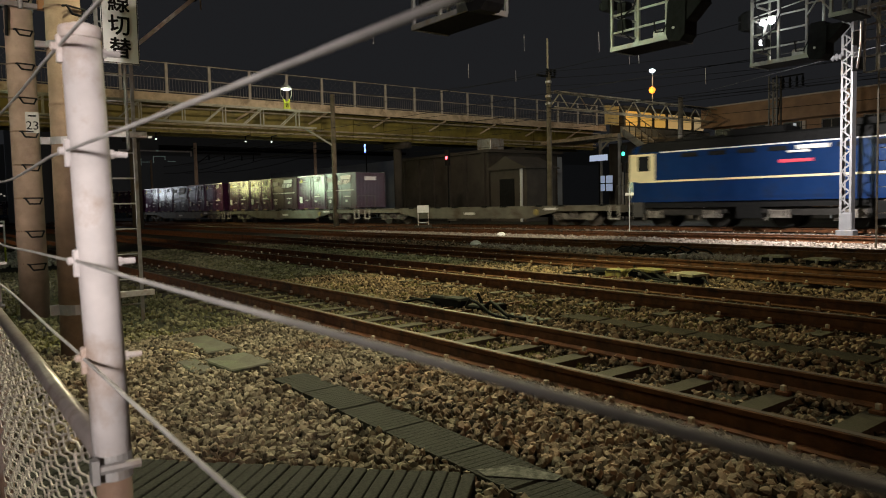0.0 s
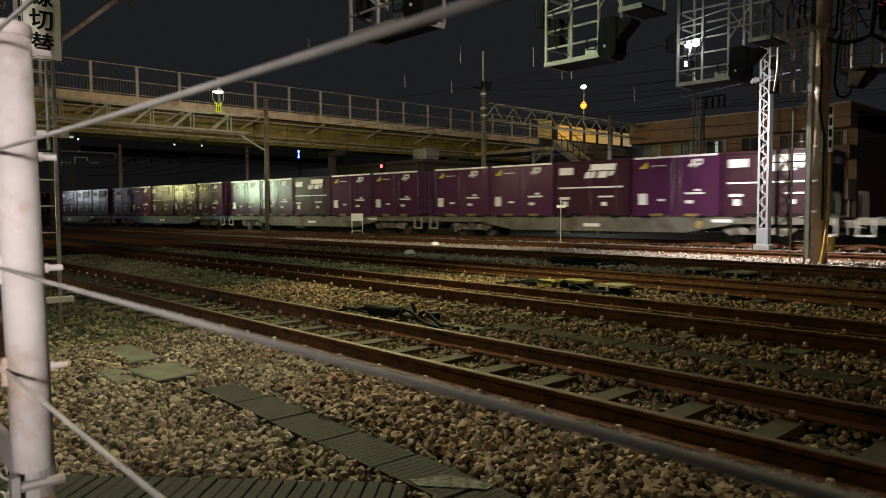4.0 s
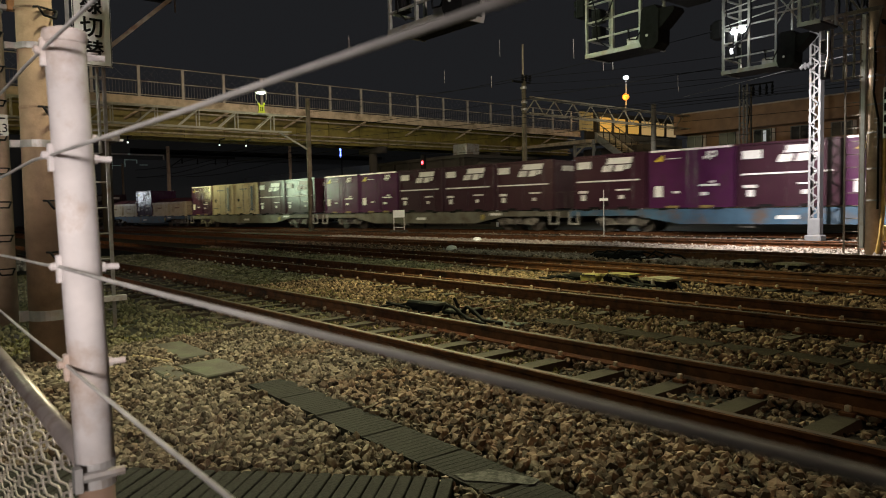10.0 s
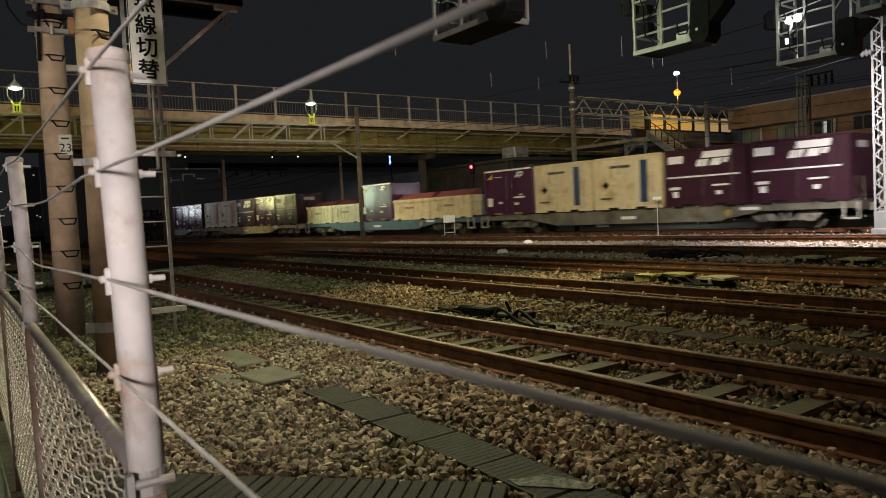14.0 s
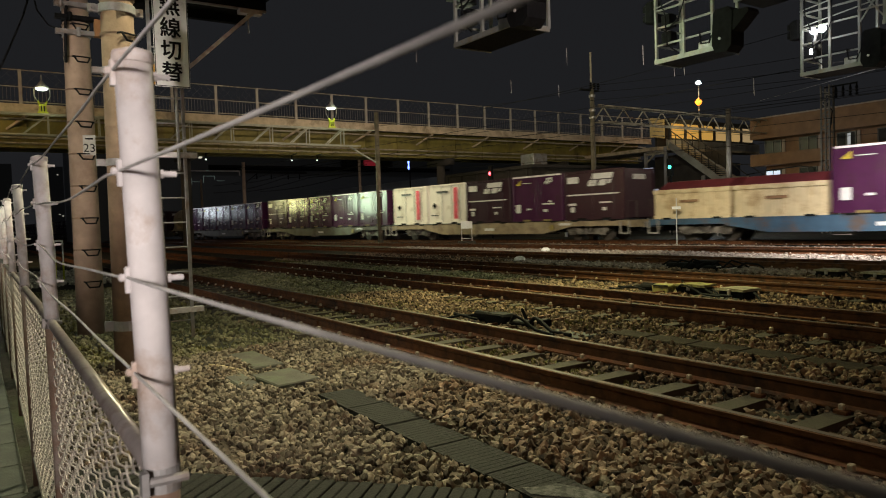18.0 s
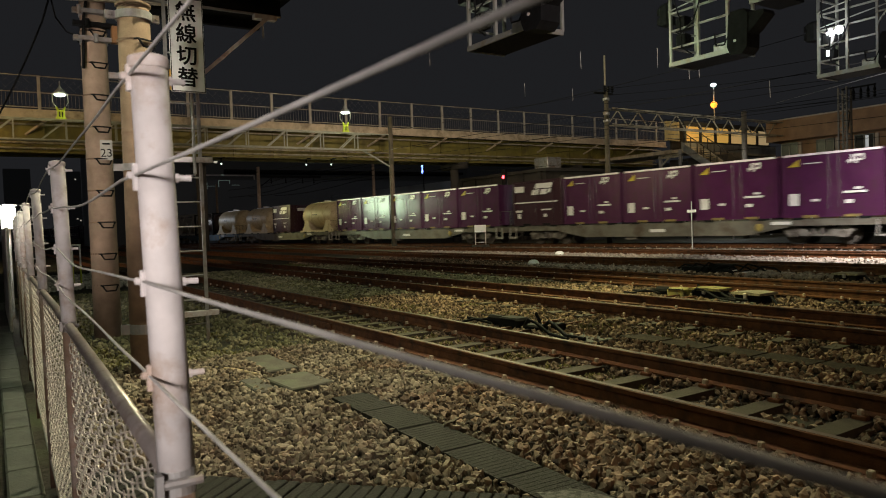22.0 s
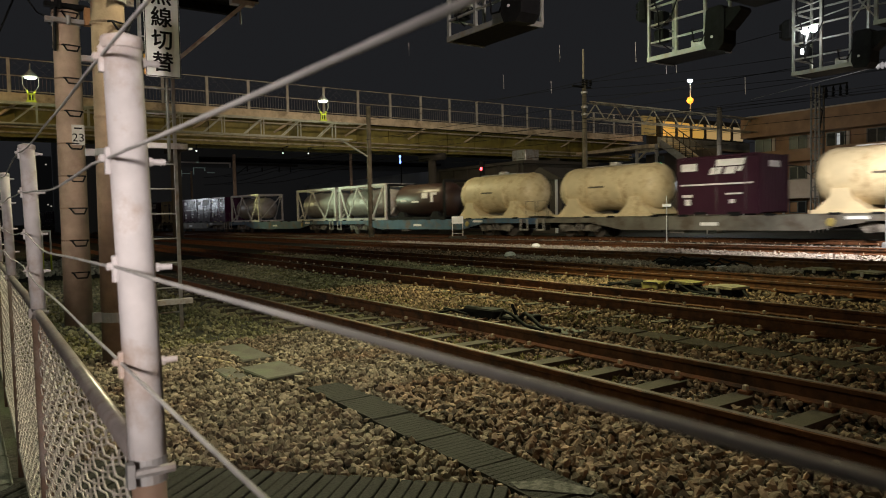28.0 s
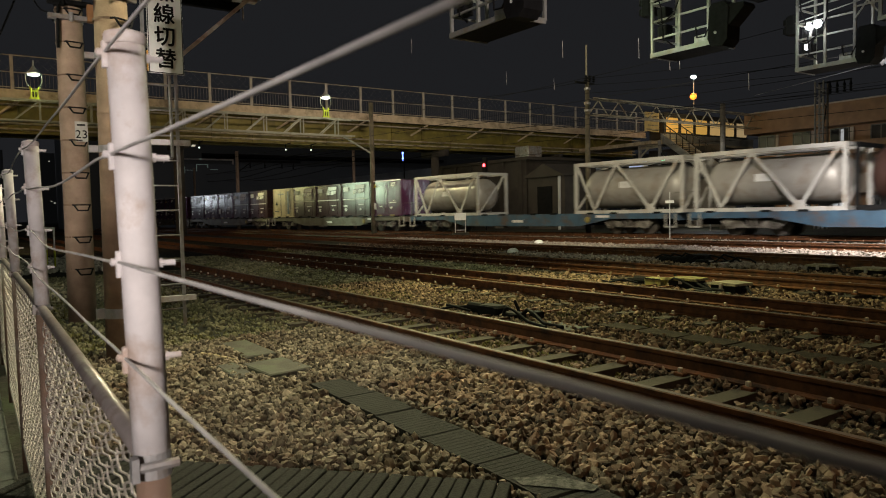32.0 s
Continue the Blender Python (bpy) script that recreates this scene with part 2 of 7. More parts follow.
BROWNTILE = mat("brown_tile", (0.26, 0.135, 0.065), 0.7, 0, 0.2, 1.5, 0.15, 12, (0.17, 0.09, 0.045), 0.5, 0.4)
STAIRSTEEL = mat("stair_paint", (0.30, 0.28, 0.25), 0.6, 0, 0.2, 1.5, 0.1, 20, (0.18, 0.14, 0.10), 0.8, 0.5)
PALEBAND = mat("balcony_render", (0.42, 0.33, 0.27), 0.8, 0, 0.15, 0.8, 0.1, 10, (0.30, 0.22, 0.17), 0.4, 0.4)
MOSSTONE = mat("mossy_stone", (0.19, 0.17, 0.10), 0.95, 0, 0.3, 8, 0.5, 70, (0.09, 0.09, 0.035), 1.1, 0.6, 0.45)
GLASS = mat("dark_glass", (0.012, 0.013, 0.015), 0.25, 0, 0.2, 2, 0, 20, spec=0.2)
FRAME = mat("window_frame", (0.10, 0.095, 0.09), 0.4, 0.5, 0.1, 5, 0.02, 30)
LITGLASS = glow("lit_window", (0.75, 0.86, 1.0), 0.9)
LITCURTAIN = glow("lit_curtain", (0.92, 0.96, 1.0), 0.28)
YELLOWPANEL = glow("lit_yellow_panel", (1.0, 0.56, 0.12), 0.42)
AMBERPANEL = glow("lit_amber_panel", (1.0, 0.64, 0.24), 0.34)
PALEPANEL = glow("lit_pale_panel", (1.0, 0.72, 0.36), 0.28)
LAMPWHITE = glow("lamp_white", (0.92, 0.97, 1.0), 60)
LAMPGREEN = glow("lamp_greenish", (0.88, 1.0, 0.84), 5)
LAMPORANGE = glow("lamp_orange", (1.0, 0.30, 0.03), 1.9)
LAMPCOOL = glow("lamp_cool", (0.85, 0.98, 1.0), 22)
LAMPWARM = glow("lamp_warm", (1.0, 0.95, 0.8), 1.5)
REDLIGHT = glow("red_signal_light", (1.0, 0.03, 0.04), 16)
GREENLIGHT = glow("green_signal_light", (0.05, 1.0, 0.55), 4)
BLUELIGHT = glow("blue_light", (0.15, 0.25, 1.0), 5)
CITYLIGHT = glow("far_window_light", (1.0, 0.92, 0.75), 0.35)
GRASS = mat("moss_and_weeds", (0.14, 0.125, 0.035), 0.85, 0, 0.4, 4, 0.2, 40, (0.15, 0.13, 0.06), 3, 0.4, 0.4)
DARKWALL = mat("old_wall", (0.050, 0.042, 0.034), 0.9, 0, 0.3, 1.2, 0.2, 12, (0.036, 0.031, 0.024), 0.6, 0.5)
# Distant walls and roofs glow faintly in place of night haze.
FAR = glow("far_block_glow", (0.9, 0.95, 1.0), 0.0020, 0.02)
FARROOF = glow("far_roof_glow", (0.9, 0.97, 1.08), 0.0036, 0.02)
REDPANEL = glow("red_panel_light", (1.0, 0.06, 0.10), 0.09)
STEP = mat("step_paint", (0.30, 0.28, 0.25), 0.7, 0, 0.2, 5, 0.1, 40)
GIRDERLAMP = glow("girder_lamp_glass", (0.9, 1.0, 0.88), 1.6)

# ---- geometry helpers ----


class Geo:
    """Vertices and faces of one mesh."""

    def __init__(self):
        self.v, self.f = [], []

    def add(self, vs, fs):
        n = len(self.v)
        self.v += [tuple(p) for p in vs]
        self.f += [tuple(i + n for i in q) for q in fs]
        return self

    def box(self, x0, x1, y0, y1, z0, z1):
        return self.add([(x0, y0, z0), (x1, y0, z0), (x1, y1, z0), (x0, y1, z0), (x0, y0, z1), (x1, y0, z1), (x1, y1, z1), (x0, y1, z1)],
                        [(0, 3, 2, 1), (4, 5, 6, 7), (0, 1, 5, 4), (1, 2, 6, 5), (2, 3, 7, 6), (3, 0, 4, 7)])

    def cbox(self, x, y, z, a, b, c):
        return self.box(x - a / 2, x + a / 2, y - b / 2, y + b / 2, z - c / 2, z + c / 2)

    def bevelled(self, x0, x1, y0, y1, z0, z1, b=0.01):
        """A box with chamfered top and side edges."""
        ring = lambda z, s: [(x0 + s + b, y0 + s, z), (x1 - s - b, y0 + s, z), (x1 - s, y0 + s + b, z), (x1 - s, y1 - s - b, z),
                             (x1 - s - b, y1 - s, z), (x0 + s + b, y1 - s, z), (x0 + s, y1 - s - b, z), (x0 + s, y0 + s + b, z)]
        vs = ring(z0, 0) + ring(z1 - b, 0) + ring(z1, b)
        fs = [tuple(range(7, -1, -1)), tuple(range(16, 24))]
        for k in (0, 8):
            fs += [(k + i, k + (i + 1) % 8, k + 8 + (i + 1) % 8, k + 8 + i) for i in range(8)]
        return self.add(vs, fs)

    def cyl(self, p, q, r, n=10, r2=None, caps=True):
        p, q = Vector(p), Vector(q)
        r2 = r if r2 is None else r2
        d = (q - p).normalized()
        u = d.cross(Vector((0, 0, 1)) if abs(d.z) < 0.9 else Vector((1, 0, 0))).normalized()
        w = d.cross(u)
        vs = [p + (u * math.cos(2 * math.pi * i / n) + w * math.sin(2 * math.pi * i / n)) * r for i in range(n)]
        vs += [q + (u * math.cos(2 * math.pi * i / n) + w * math.sin(2 * math.pi * i / n)) * r2 for i in range(n)]
        fs = [(i, (i + 1) % n, n + (i + 1) % n, n + i) for i in range(n)]
        if caps:
            fs += [tuple(range(n - 1, -1, -1)), tuple(range(n, 2 * n))]
        return self.add(vs, fs)

    def tube(self, pts, r, n=6):
        pts = [Vector(p) for p in pts]
        vs, fs = [], []
        for k, p in enumerate(pts):
            d = (pts[min(k + 1, len(pts) - 1)] - pts[max(k - 1, 0)]).normalized()
            u = d.cross(Vector((0, 0, 1)) if abs(d.z) < 0.9 else Vector((0, 1, 0))).normalized()
            w = d.cross(u)
            vs += [p + (u * math.cos(2 * math.pi * i / n) + w * math.sin(2 * math.pi * i / n)) * r for i in range(n)]
            if k:
                a, b = (k - 1) * n, k * n
                fs += [(a + i, a + (i + 1) % n, b + (i + 1) % n, b + i) for i in range(n)]
        fs += [tuple(range(n - 1, -1, -1)), tuple(range(len(vs) - n, len(vs)))]
        return self.add(vs, fs)

    def bar(self, p, q, a=0.05, b=None):
        """A straight bar of rectangular section between two points."""
        p, q = Vector(p), Vector(q)
        b = b or a
        d = (q - p).normalized()
        u = d.cross(Vector((0, 0, 1)) if abs(d.z) < 0.95 else Vector((1, 0, 0))).normalized() * a / 2
        w = d.cross(u).normalized() * b / 2
        vs = [e + s * u + t * w for e in (p, q) for s, t in ((-1, -1), (1, -1), (1, 1), (-1, 1))]
        return self.add(vs, [(3, 2, 1, 0), (4, 5, 6, 7), (0, 1, 5, 4), (1, 2, 6, 5), (2, 3, 7, 6), (3, 0, 4, 7)])

    def extrude(self, prof, axis, a, b):
        """A closed profile of (u, v) swept along x, y or z from a to b."""
        place = {"x": lambda u, v, w: (w, u, v), "y": lambda u, v, w: (u, w, v), "z": lambda u, v, w: (u, v, w)}[axis]
        n = len(prof)
        vs = [place(u, v, a) for u, v in prof] + [place(u, v, b) for u, v in prof]
        fs = [(i, (i + 1) % n, n + (i + 1) % n, n + i) for i in range(n)] + [tuple(range(n - 1, -1, -1)), tuple(range(n, 2 * n))]
        return self.add(vs, fs)

    def lathe(self, prof, n=20, at=(0, 0, 0), axis="z"):
        """A profile of (radius, height) turned round an axis."""
        vs, fs = [], []
        for r, h in prof:
            for i in range(n):
                c, s = r * math.cos(2 * math.pi * i / n), r * math.sin(2 * math.pi * i / n)
                p = (c, s, h) if axis == "z" else (h, c, s) if axis == "x" else (c, h, s)
                vs.append((p[0] + at[0], p[1] + at[1], p[2] + at[2]))
        for k in range(len(prof) - 1):
            fs += [(k * n + i, k * n + (i + 1) % n, (k + 1) * n + (i + 1) % n, (k + 1) * n + i) for i in range(n)]
        fs += [tuple(range(n - 1, -1, -1)), tuple(range(len(vs) - n, len(vs)))]
        return self.add(vs, fs)


def mesh_of(name, geo, material, smooth=False):
    me = bpy.data.meshes.new(name)
    me.from_pydata(geo.v, [], geo.f)
    bm = bmesh.new()
    bm.from_mesh(me)
    bmesh.ops.recalc_face_normals(bm, faces=bm.faces)
    bm.to_mesh(me)
    bm.free()
    me.materials.append(material)
    if smooth:
        for p in me.polygons:
            p.use_smooth = len(p.vertices) == 4
    return me


def part(name, geo, material, parent=None, label="", smooth=False):
    ob = new(name, mesh_of(name, geo, material, smooth) if isinstance(geo, Geo) else geo)
    if parent:
        ob.parent = parent
    return tagged(ob, label) if label else ob


def thing(name, label, category, place=(0, 0, 0), turn=0, group="", kind=""):
    ob = new(name)
    ob.matrix_world = pose(*place, 0, 0, turn)
    return tagged(ob, label, category, group, kind)


def solid(name, geo, material, label, category, group="", kind="", smooth=False):
    return tagged(part(name, geo, material, None, "", smooth), label, category, group, kind)

# ---- ground, road and tracks ----


def sheet(name, xs, ys, height, material, label, category):
    g = Geo()
    n = len(ys)
    g.v = [(x, y, height(x, y)) for x in xs for y in ys]
    g.f = [(i * n + j, (i + 1) * n + j, (i + 1) * n + j + 1, i * n + j + 1) for i in range(len(xs) - 1) for j in range(n - 1)]
    return solid(name, g, material, label, category, "", "structure", True)


def ground_z(x, y):
    z = -0.225 + 0.025 * noise.noise(Vector((x * 0.5, y * 0.5, 0.0))) + 0.012 * noise.noise(Vector((x * 2.1, y * 2.1, 3.0)))
    if y < 0.45:
        z -= 0.05
    return z


xs = [-900, -500, -300, -200, -150, -120] + [-100 + 4 * i for i in range(18)] + [-28 + 0.5 * i for i in range(66)] + [10, 20, 40, 80, 150, 400]
ys = [-400, -150, -60, -20, -6, -2, -0.6, -0.02] + [0.15 + 0.45 * i for i in range(64)] + [32, 36, 42, 50, 60, 80, 120, 200, 400, 900]
sheet("ground", xs, ys, ground_z, GROUND, "dark rail yard ground of stained ballast and moss", "ground")
solid("road", Geo().box(-60, 12, -7, -0.03, -0.30, -0.262), ASPHALT, "dark asphalt lane beside the rail fence", "road", "", "structure")

RAILPROF = [(-0.0635, 0), (0.0635, 0), (0.0635, 0.012), (0.012, 0.03), (0.009, 0.105), (0.030, 0.118), (0.0325, 0.148), (0.026, 0.153),
            (-0.026, 0.153), (-0.0325, 0.148), (-0.030, 0.118), (-0.009, 0.105), (-0.012, 0.03), (-0.0635, 0.012)]


def track(y, turn, x0, x1, tie_x0, tie_x1, label, turnpoint=0.0, top=0.0):
    """One track: two rails and its ties; the near rail's head lies at y, turned about (turnpoint, y)."""
    root = thing("railway_track", label, "railway track", (turnpoint, y, top), turn, "", "structure")
    for dy in (0.0, 1.132):
        rail = part("rail", Geo().extrude([(u + dy, v - 0.153) for u, v in RAILPROF], "x", x0 - turnpoint, x1 - turnpoint), RAIL, root)
        part("rail_head", Geo().box(x0 - turnpoint, x1 - turnpoint, dy - 0.024, dy + 0.024, 0.0, 0.0015), RAILTOP, rail, "worn brown rail head")
        k = -9.2
        while k < x1 and dy == 0.0 and y < 9:
            part("fish_plate", Geo().box(k - turnpoint - 0.28, k - turnpoint + 0.28, -0.035, -0.013, -0.125, -0.05), RAIL, rail)
            k += 12.5
    prof = Geo().add([(-0.12, -0.45, -0.30), (0.12, -0.45, -0.30), (0.12, 1.585, -0.30), (-0.12, 1.585, -0.30),
                      (-0.085, -0.43, -0.168), (0.085, -0.43, -0.168), (0.085, 1.565, -0.168), (-0.085, 1.565, -0.168)],
                     [(0, 3, 2, 1), (4, 5, 6, 7), (0, 1, 5, 4), (1, 2, 6, 5), (2, 3, 7, 6), (3, 0, 4, 7)])
    plates, bolts = Geo(), Geo()
    for dy in (0.0, 1.132):
        for s in (-1, 1):
            v = dy + s * 0.098
            plates.bevelled(-0.050, 0.050, v - 0.034, v + 0.034, -0.17, -0.138, 0.008)
            bolts.bevelled(-0.018, 0.018, v - 0.018, v + 0.018, -0.138, -0.098, 0.006)
    tie_me, plate_me, bolt_me = mesh_of("tie", prof, TIE), mesh_of("clip_plate", plates, RAIL), mesh_of("bolt", bolts, CLIP)
    x = tie_x0
    while x < tie_x1:
        tie = part("tie", tie_me, None, root)
        tie.location = (x - turnpoint, 0, 0)
        part("clip_plate", plate_me, None, tie)
        part("bolt", bolt_me, None, tie)
        x += 0.62
    return root


track(3.90, 0.0, -220, 14, -19.86, 8.0, "rusty brown track on concrete ties beside the fence")
track(7.72, 0.0, -220, 14, -22.0, 8.0, "rusty brown track half sunk in mossy ballast")
track(11.47, 0.0, -220, 14, -24.0, 6.0, "dull brown track across the dark yard")
track(16.15, 0.6, -220, 14, -24.0, 0.0, "worn track beside the pale lit ballast", -10.0)
track(21.6, 2.6, -220, 24, -26.0, 0.0, "shiny main track next to the passing train", -10.0)
TRAIN_TURN = math.degrees(math.atan(0.0846))
track(27.71 + 0.6575 - 0.846, TRAIN_TURN, -300, 40, -30.0, 4.0, "main track under the passing freight train", -10.0)


def stones(name, count, xr, yr, size, material, label, lift=0.0, seed=1, clear=(), fine=True):
    """Loose crushed stones as one mesh: jittered, turned lumps strewn over a stretch of ground."""
    rng = np.random.default_rng(seed)
    x, y = rng.uniform(*xr, count), rng.uniform(*yr, count)
    keep = np.ones(count, bool)
    for a, b, c, d in clear:
        keep &= ~((x > a) & (x < b) & (y > c) & (y < d))
    x, y = x[keep], y[keep]
    n = len(x)
    if fine:
        p = (1 + 5 ** 0.5) / 2
        base = np.array([(-1, p, 0), (1, p, 0), (-1, -p, 0), (1, -p, 0), (0, -1, p), (0, 1, p), (0, -1, -p), (0, 1, -p), (p, 0, -1), (p, 0, 1), (-p, 0, -1), (-p, 0, 1)]) / 1.9
        faces = np.array([(0, 11, 5), (0, 5, 1), (0, 1, 7), (0, 7, 10), (0, 10, 11), (1, 5, 9), (5, 11, 4), (11, 10, 2), (10, 7, 6), (7, 1, 8),
                          (3, 9, 4), (3, 4, 2), (3, 2, 6), (3, 6, 8), (3, 8, 9), (4, 9, 5), (2, 4, 11), (6, 2, 10), (8, 6, 7), (9, 8, 1)])
        v = base[None] * (0.5 + rng.uniform(-0.17, 0.17, (n, 12, 1))) + rng.uniform(-0.10, 0.10, (n, 12, 3))
    else:
        base = np.array([(-1, -1, -1), (1, -1, -1), (1, 1, -1), (-1, 1, -1), (-1, -1, 1), (1, -1, 1), (1, 1, 1), (-1, 1, 1)], float)
        faces = np.array([(0, 3, 2, 1), (4, 5, 6, 7), (0, 1, 5, 4), (1, 2, 6, 5), (2, 3, 7, 6), (3, 0, 4, 7)])
        v = base[None] * (0.42 + rng.uniform(-0.18, 0.18, (n, 8, 3)))
    nv, nf, ns = len(base), len(faces), faces.shape[1]
    v = v * rng.uniform(size[0], size[1], (n, 1, 1)) * rng.uniform(0.55, 1.22, (n, 1, 3))
    a, b = rng.uniform(0, 2 * np.pi, n), rng.uniform(-1.2, 1.2, n)
    ca, sa, cb, sb = np.cos(a), np.sin(a), np.cos(b), np.sin(b)
    px, py, pz = v[..., 0], v[..., 1], v[..., 2]
    py, pz = py * cb[:, None] - pz * sb[:, None], py * sb[:, None] + pz * cb[:, None]
    px, py = px * ca[:, None] - py * sa[:, None], px * sa[:, None] + py * ca[:, None]
    z = np.array([ground_z(p, q) for p, q in zip(x, y)]) + lift + rng.uniform(0.0, 0.045, n)
    co = np.stack([px + x[:, None], py + y[:, None], pz + z[:, None]], 2).reshape(-1, 3)
    loops = (faces[None] + nv * np.arange(n)[:, None, None]).reshape(-1)
    me = bpy.data.meshes.new(name)
    me.vertices.add(nv * n)
    me.vertices.foreach_set("co", co.ravel())
    me.loops.add(len(loops))
    me.loops.foreach_set("vertex_index", loops)
    me.polygons.add(nf * n)
    me.polygons.foreach_set("loop_start", np.arange(0, nf * n * ns, ns))
    me.update(calc_edges=True)
    me.shade_flat()
    me.materials.append(material)
    return tagged(new(name, me), label, "ballast", "", "stuff")


LIDS = [(-5.5, -0.75, 2.32, 2.66), (-7.88, -6.88, 2.34, 2.62), (-6.66, -5.94, 2.16, 2.54), (-6.0, 2.0, 6.42, 6.70)]
BX_, BY_ = 0.731, 0.682
BOARDS = [(-2.80 - 0.0725 * k * BX_ + 0.68 * u - 0.07, -2.80 - 0.0725 * k * BX_ + 0.68 * u + 0.07, 2.27 - 0.0725 * k * BY_ - 0.73 * u - 0.07, 2.27 - 0.0725 * k * BY_ - 0.73 * u + 0.07) for k in range(36) for u in (0.06, 0.17, 0.28, 0.39, 0.50)]
TIES = [(-19.86 + 0.62 * k - 0.055, -19.86 + 0.62 * k + 0.055, 4.0, 4.95) for k in range(36)]
RAILS = [(-60, 10, q - 0.045, q + 0.045) for q in (3.9, 5.032, 7.72, 8.852, 11.47, 12.602)]
stones("near_ballast", 30000, (-8.2, 1.2), (0.42, 3.82), (0.037, 0.069), STONE, "loose brown and grey crushed stone ballast", 0.015, 1, LIDS + RAILS + BOARDS)
stones("shoulder_ballast", 6000, (-5.0, 1.2), (2.75, 3.82), (0.04, 0.08), BROWNSTONE, "large brown ballast stones beside the rail", 0.04, 2, LIDS + RAILS)
stones("crib_ballast", 13000, (-12, 1.2), (3.4, 5.5), (0.036, 0.07), BROWNSTONE, "ballast stones between the ties", -0.032, 3, LIDS + RAILS + TIES)
stones("middle_ballast", 29000, (-13, 1.2), (5.4, 11.2), (0.042, 0.078), GREYSTONE, "grey ballast stones between two tracks", 0.0, 4, LIDS + RAILS)
for k_, q_ in enumerate((3.90, 5.032, 7.72)):
    for s_ in (-1, 1):
        stones("rail_side_ballast", 1300 if q_ < 7 else 900, (-10, 1.2), (q_ + s_ * 0.075 - 0.05, q_ + s_ * 0.075 + 0.05), (0.035, 0.062), BROWNSTONE, "ballast stones heaped against the rail foot", 0.02, 30 + 2 * k_ + s_, [((-19.86 if q_ < 7 else -22.0) + 0.62 * n_ - 0.07, (-19.86 if q_ < 7 else -22.0) + 0.62 * n_ + 0.07, 3, 9) for n_ in range(38)])
stones("outer_ballast", 24000, (1.0, 9.5), (0.42, 11.2), (0.05, 0.10), GREYSTONE, "loose ballast stones further along the tracks", 0.0, 44, [(0, 14, q - 0.06, q + 0.06) for q in (3.9, 5.032, 7.72, 8.852)], False)
stones("thin_ballast", 14000, (-26, -13), (5.3, 11.3), (0.05, 0.10), MOSSTONE, "mossy ballast stones between far tracks", -0.01, 9, RAILS, False)
stones("mossy_ballast", 12000, (-20, -8.0), (0.45, 6.0), (0.035, 0.07), MOSSTONE, "small stones half overgrown with moss", -0.005, 5, LIDS + RAILS)
stones("far_ballast", 13000, (-30, 0), (11.0, 17.5), (0.05, 0.11), GREYSTONE, "dark far ballast stones", -0.01, 6, RAILS, False)
# Flood-lit gravel: part of its brightness is put into paler stone.
stones("pale_ballast", 15000, (-34, 3), (17.6, 21.3), (0.05, 0.12), WHITESTONE, "pale ballast stones under the flood light", 0.02, 7, (), False)
stones("main_ballast", 9000, (-34, 3), (21.3, 26.6), (0.05, 0.12), WHITESTONE, "pale ballast stones along the main track", -0.02, 8, (), False)


def weeds(name, count, xr, yr, tall, label, seed):
    rng = random.Random(seed)
    g = Geo()
    for _ in range(count):
        x, y = rng.uniform(*xr), rng.uniform(*yr)
        if noise.noise(Vector((x * 0.6, y * 0.8, 5.0))) < 0.0 or any(a < x < b and c < y < d for a, b, c, d in RAILS + LIDS):
            continue
        z = ground_z(x, y)
        for _ in range(4):
            a, h, r = rng.uniform(0, 6.28), rng.uniform(0.3, 1) * tall, rng.uniform(0.01, 0.03)
            dx, dy = math.cos(a), math.sin(a)
            g.add([(x - dy * r, y + dx * r, z), (x + dy * r, y - dx * r, z), (x + dx * h * 0.7, y + dy * h * 0.7, z + h)], [(0, 1, 2)])
    me = bpy.data.meshes.new(name)
    me.from_pydata(g.v, [], g.f)
    me.materials.append(GRASS)
    return tagged(new(name, me), label, "weeds", "", "stuff")


weeds("moss_and_grass", 9000, (-22, -4.5), (5.3, 7.5), 0.07, "low green weeds between two tracks", 11)
weeds("moss_and_grass", 6000, (-30, -6.0), (8.9, 11.3), 0.07, "thin weeds between dull tracks", 12)
weeds("moss_and_grass", 7000, (-20, -7.0), (0.5, 3.7), 0.06, "low green weeds round the pole feet", 13)
weeds("moss_and_grass", 2500, (-14, -4.0), (4.05, 4.9), 0.05, "thin weeds between the rails", 14)

# ---- concrete lids, slabs and kerb ----
trough = thing("cable_trough", "dark weathered concrete cable trough with lids set in ballast", "cable trough", kind="structure")
rng0 = random.Random(3)
lid_me = mesh_of("lid", Geo().extrude([(-0.295, -0.06), (0.295, -0.06), (0.295, -0.012), (0.285, 0.0)] + [(0.285 - 0.0475 * i - d, -e) for i in range(12) for d, e in ((0.043, 0.0), (0.044, 0.0018), (0.0468, 0.0018), (0.0475, 0.0))][:-1] + [(-0.295, -0.012)], "y", -0.16, 0.16), LID)
for x, y, turn in ((-5.20, 2.52, -1), (-4.605, 2.51, -1), (-4.01, 2.495, -1), (-3.415, 2.485, -1), (-2.82, 2.47, -2), (-2.225, 2.45, -2), (-1.63, 2.43, -2), (-1.035, 2.41, -2)):
    lid = part("lid", lid_me, None, trough)
    lid.matrix_world = pose(x, y, -0.166 + rng0.uniform(-0.003, 0.003), rng0.uniform(-0.5, 0.5), rng0.uniform(-0.25, 0.25), turn)
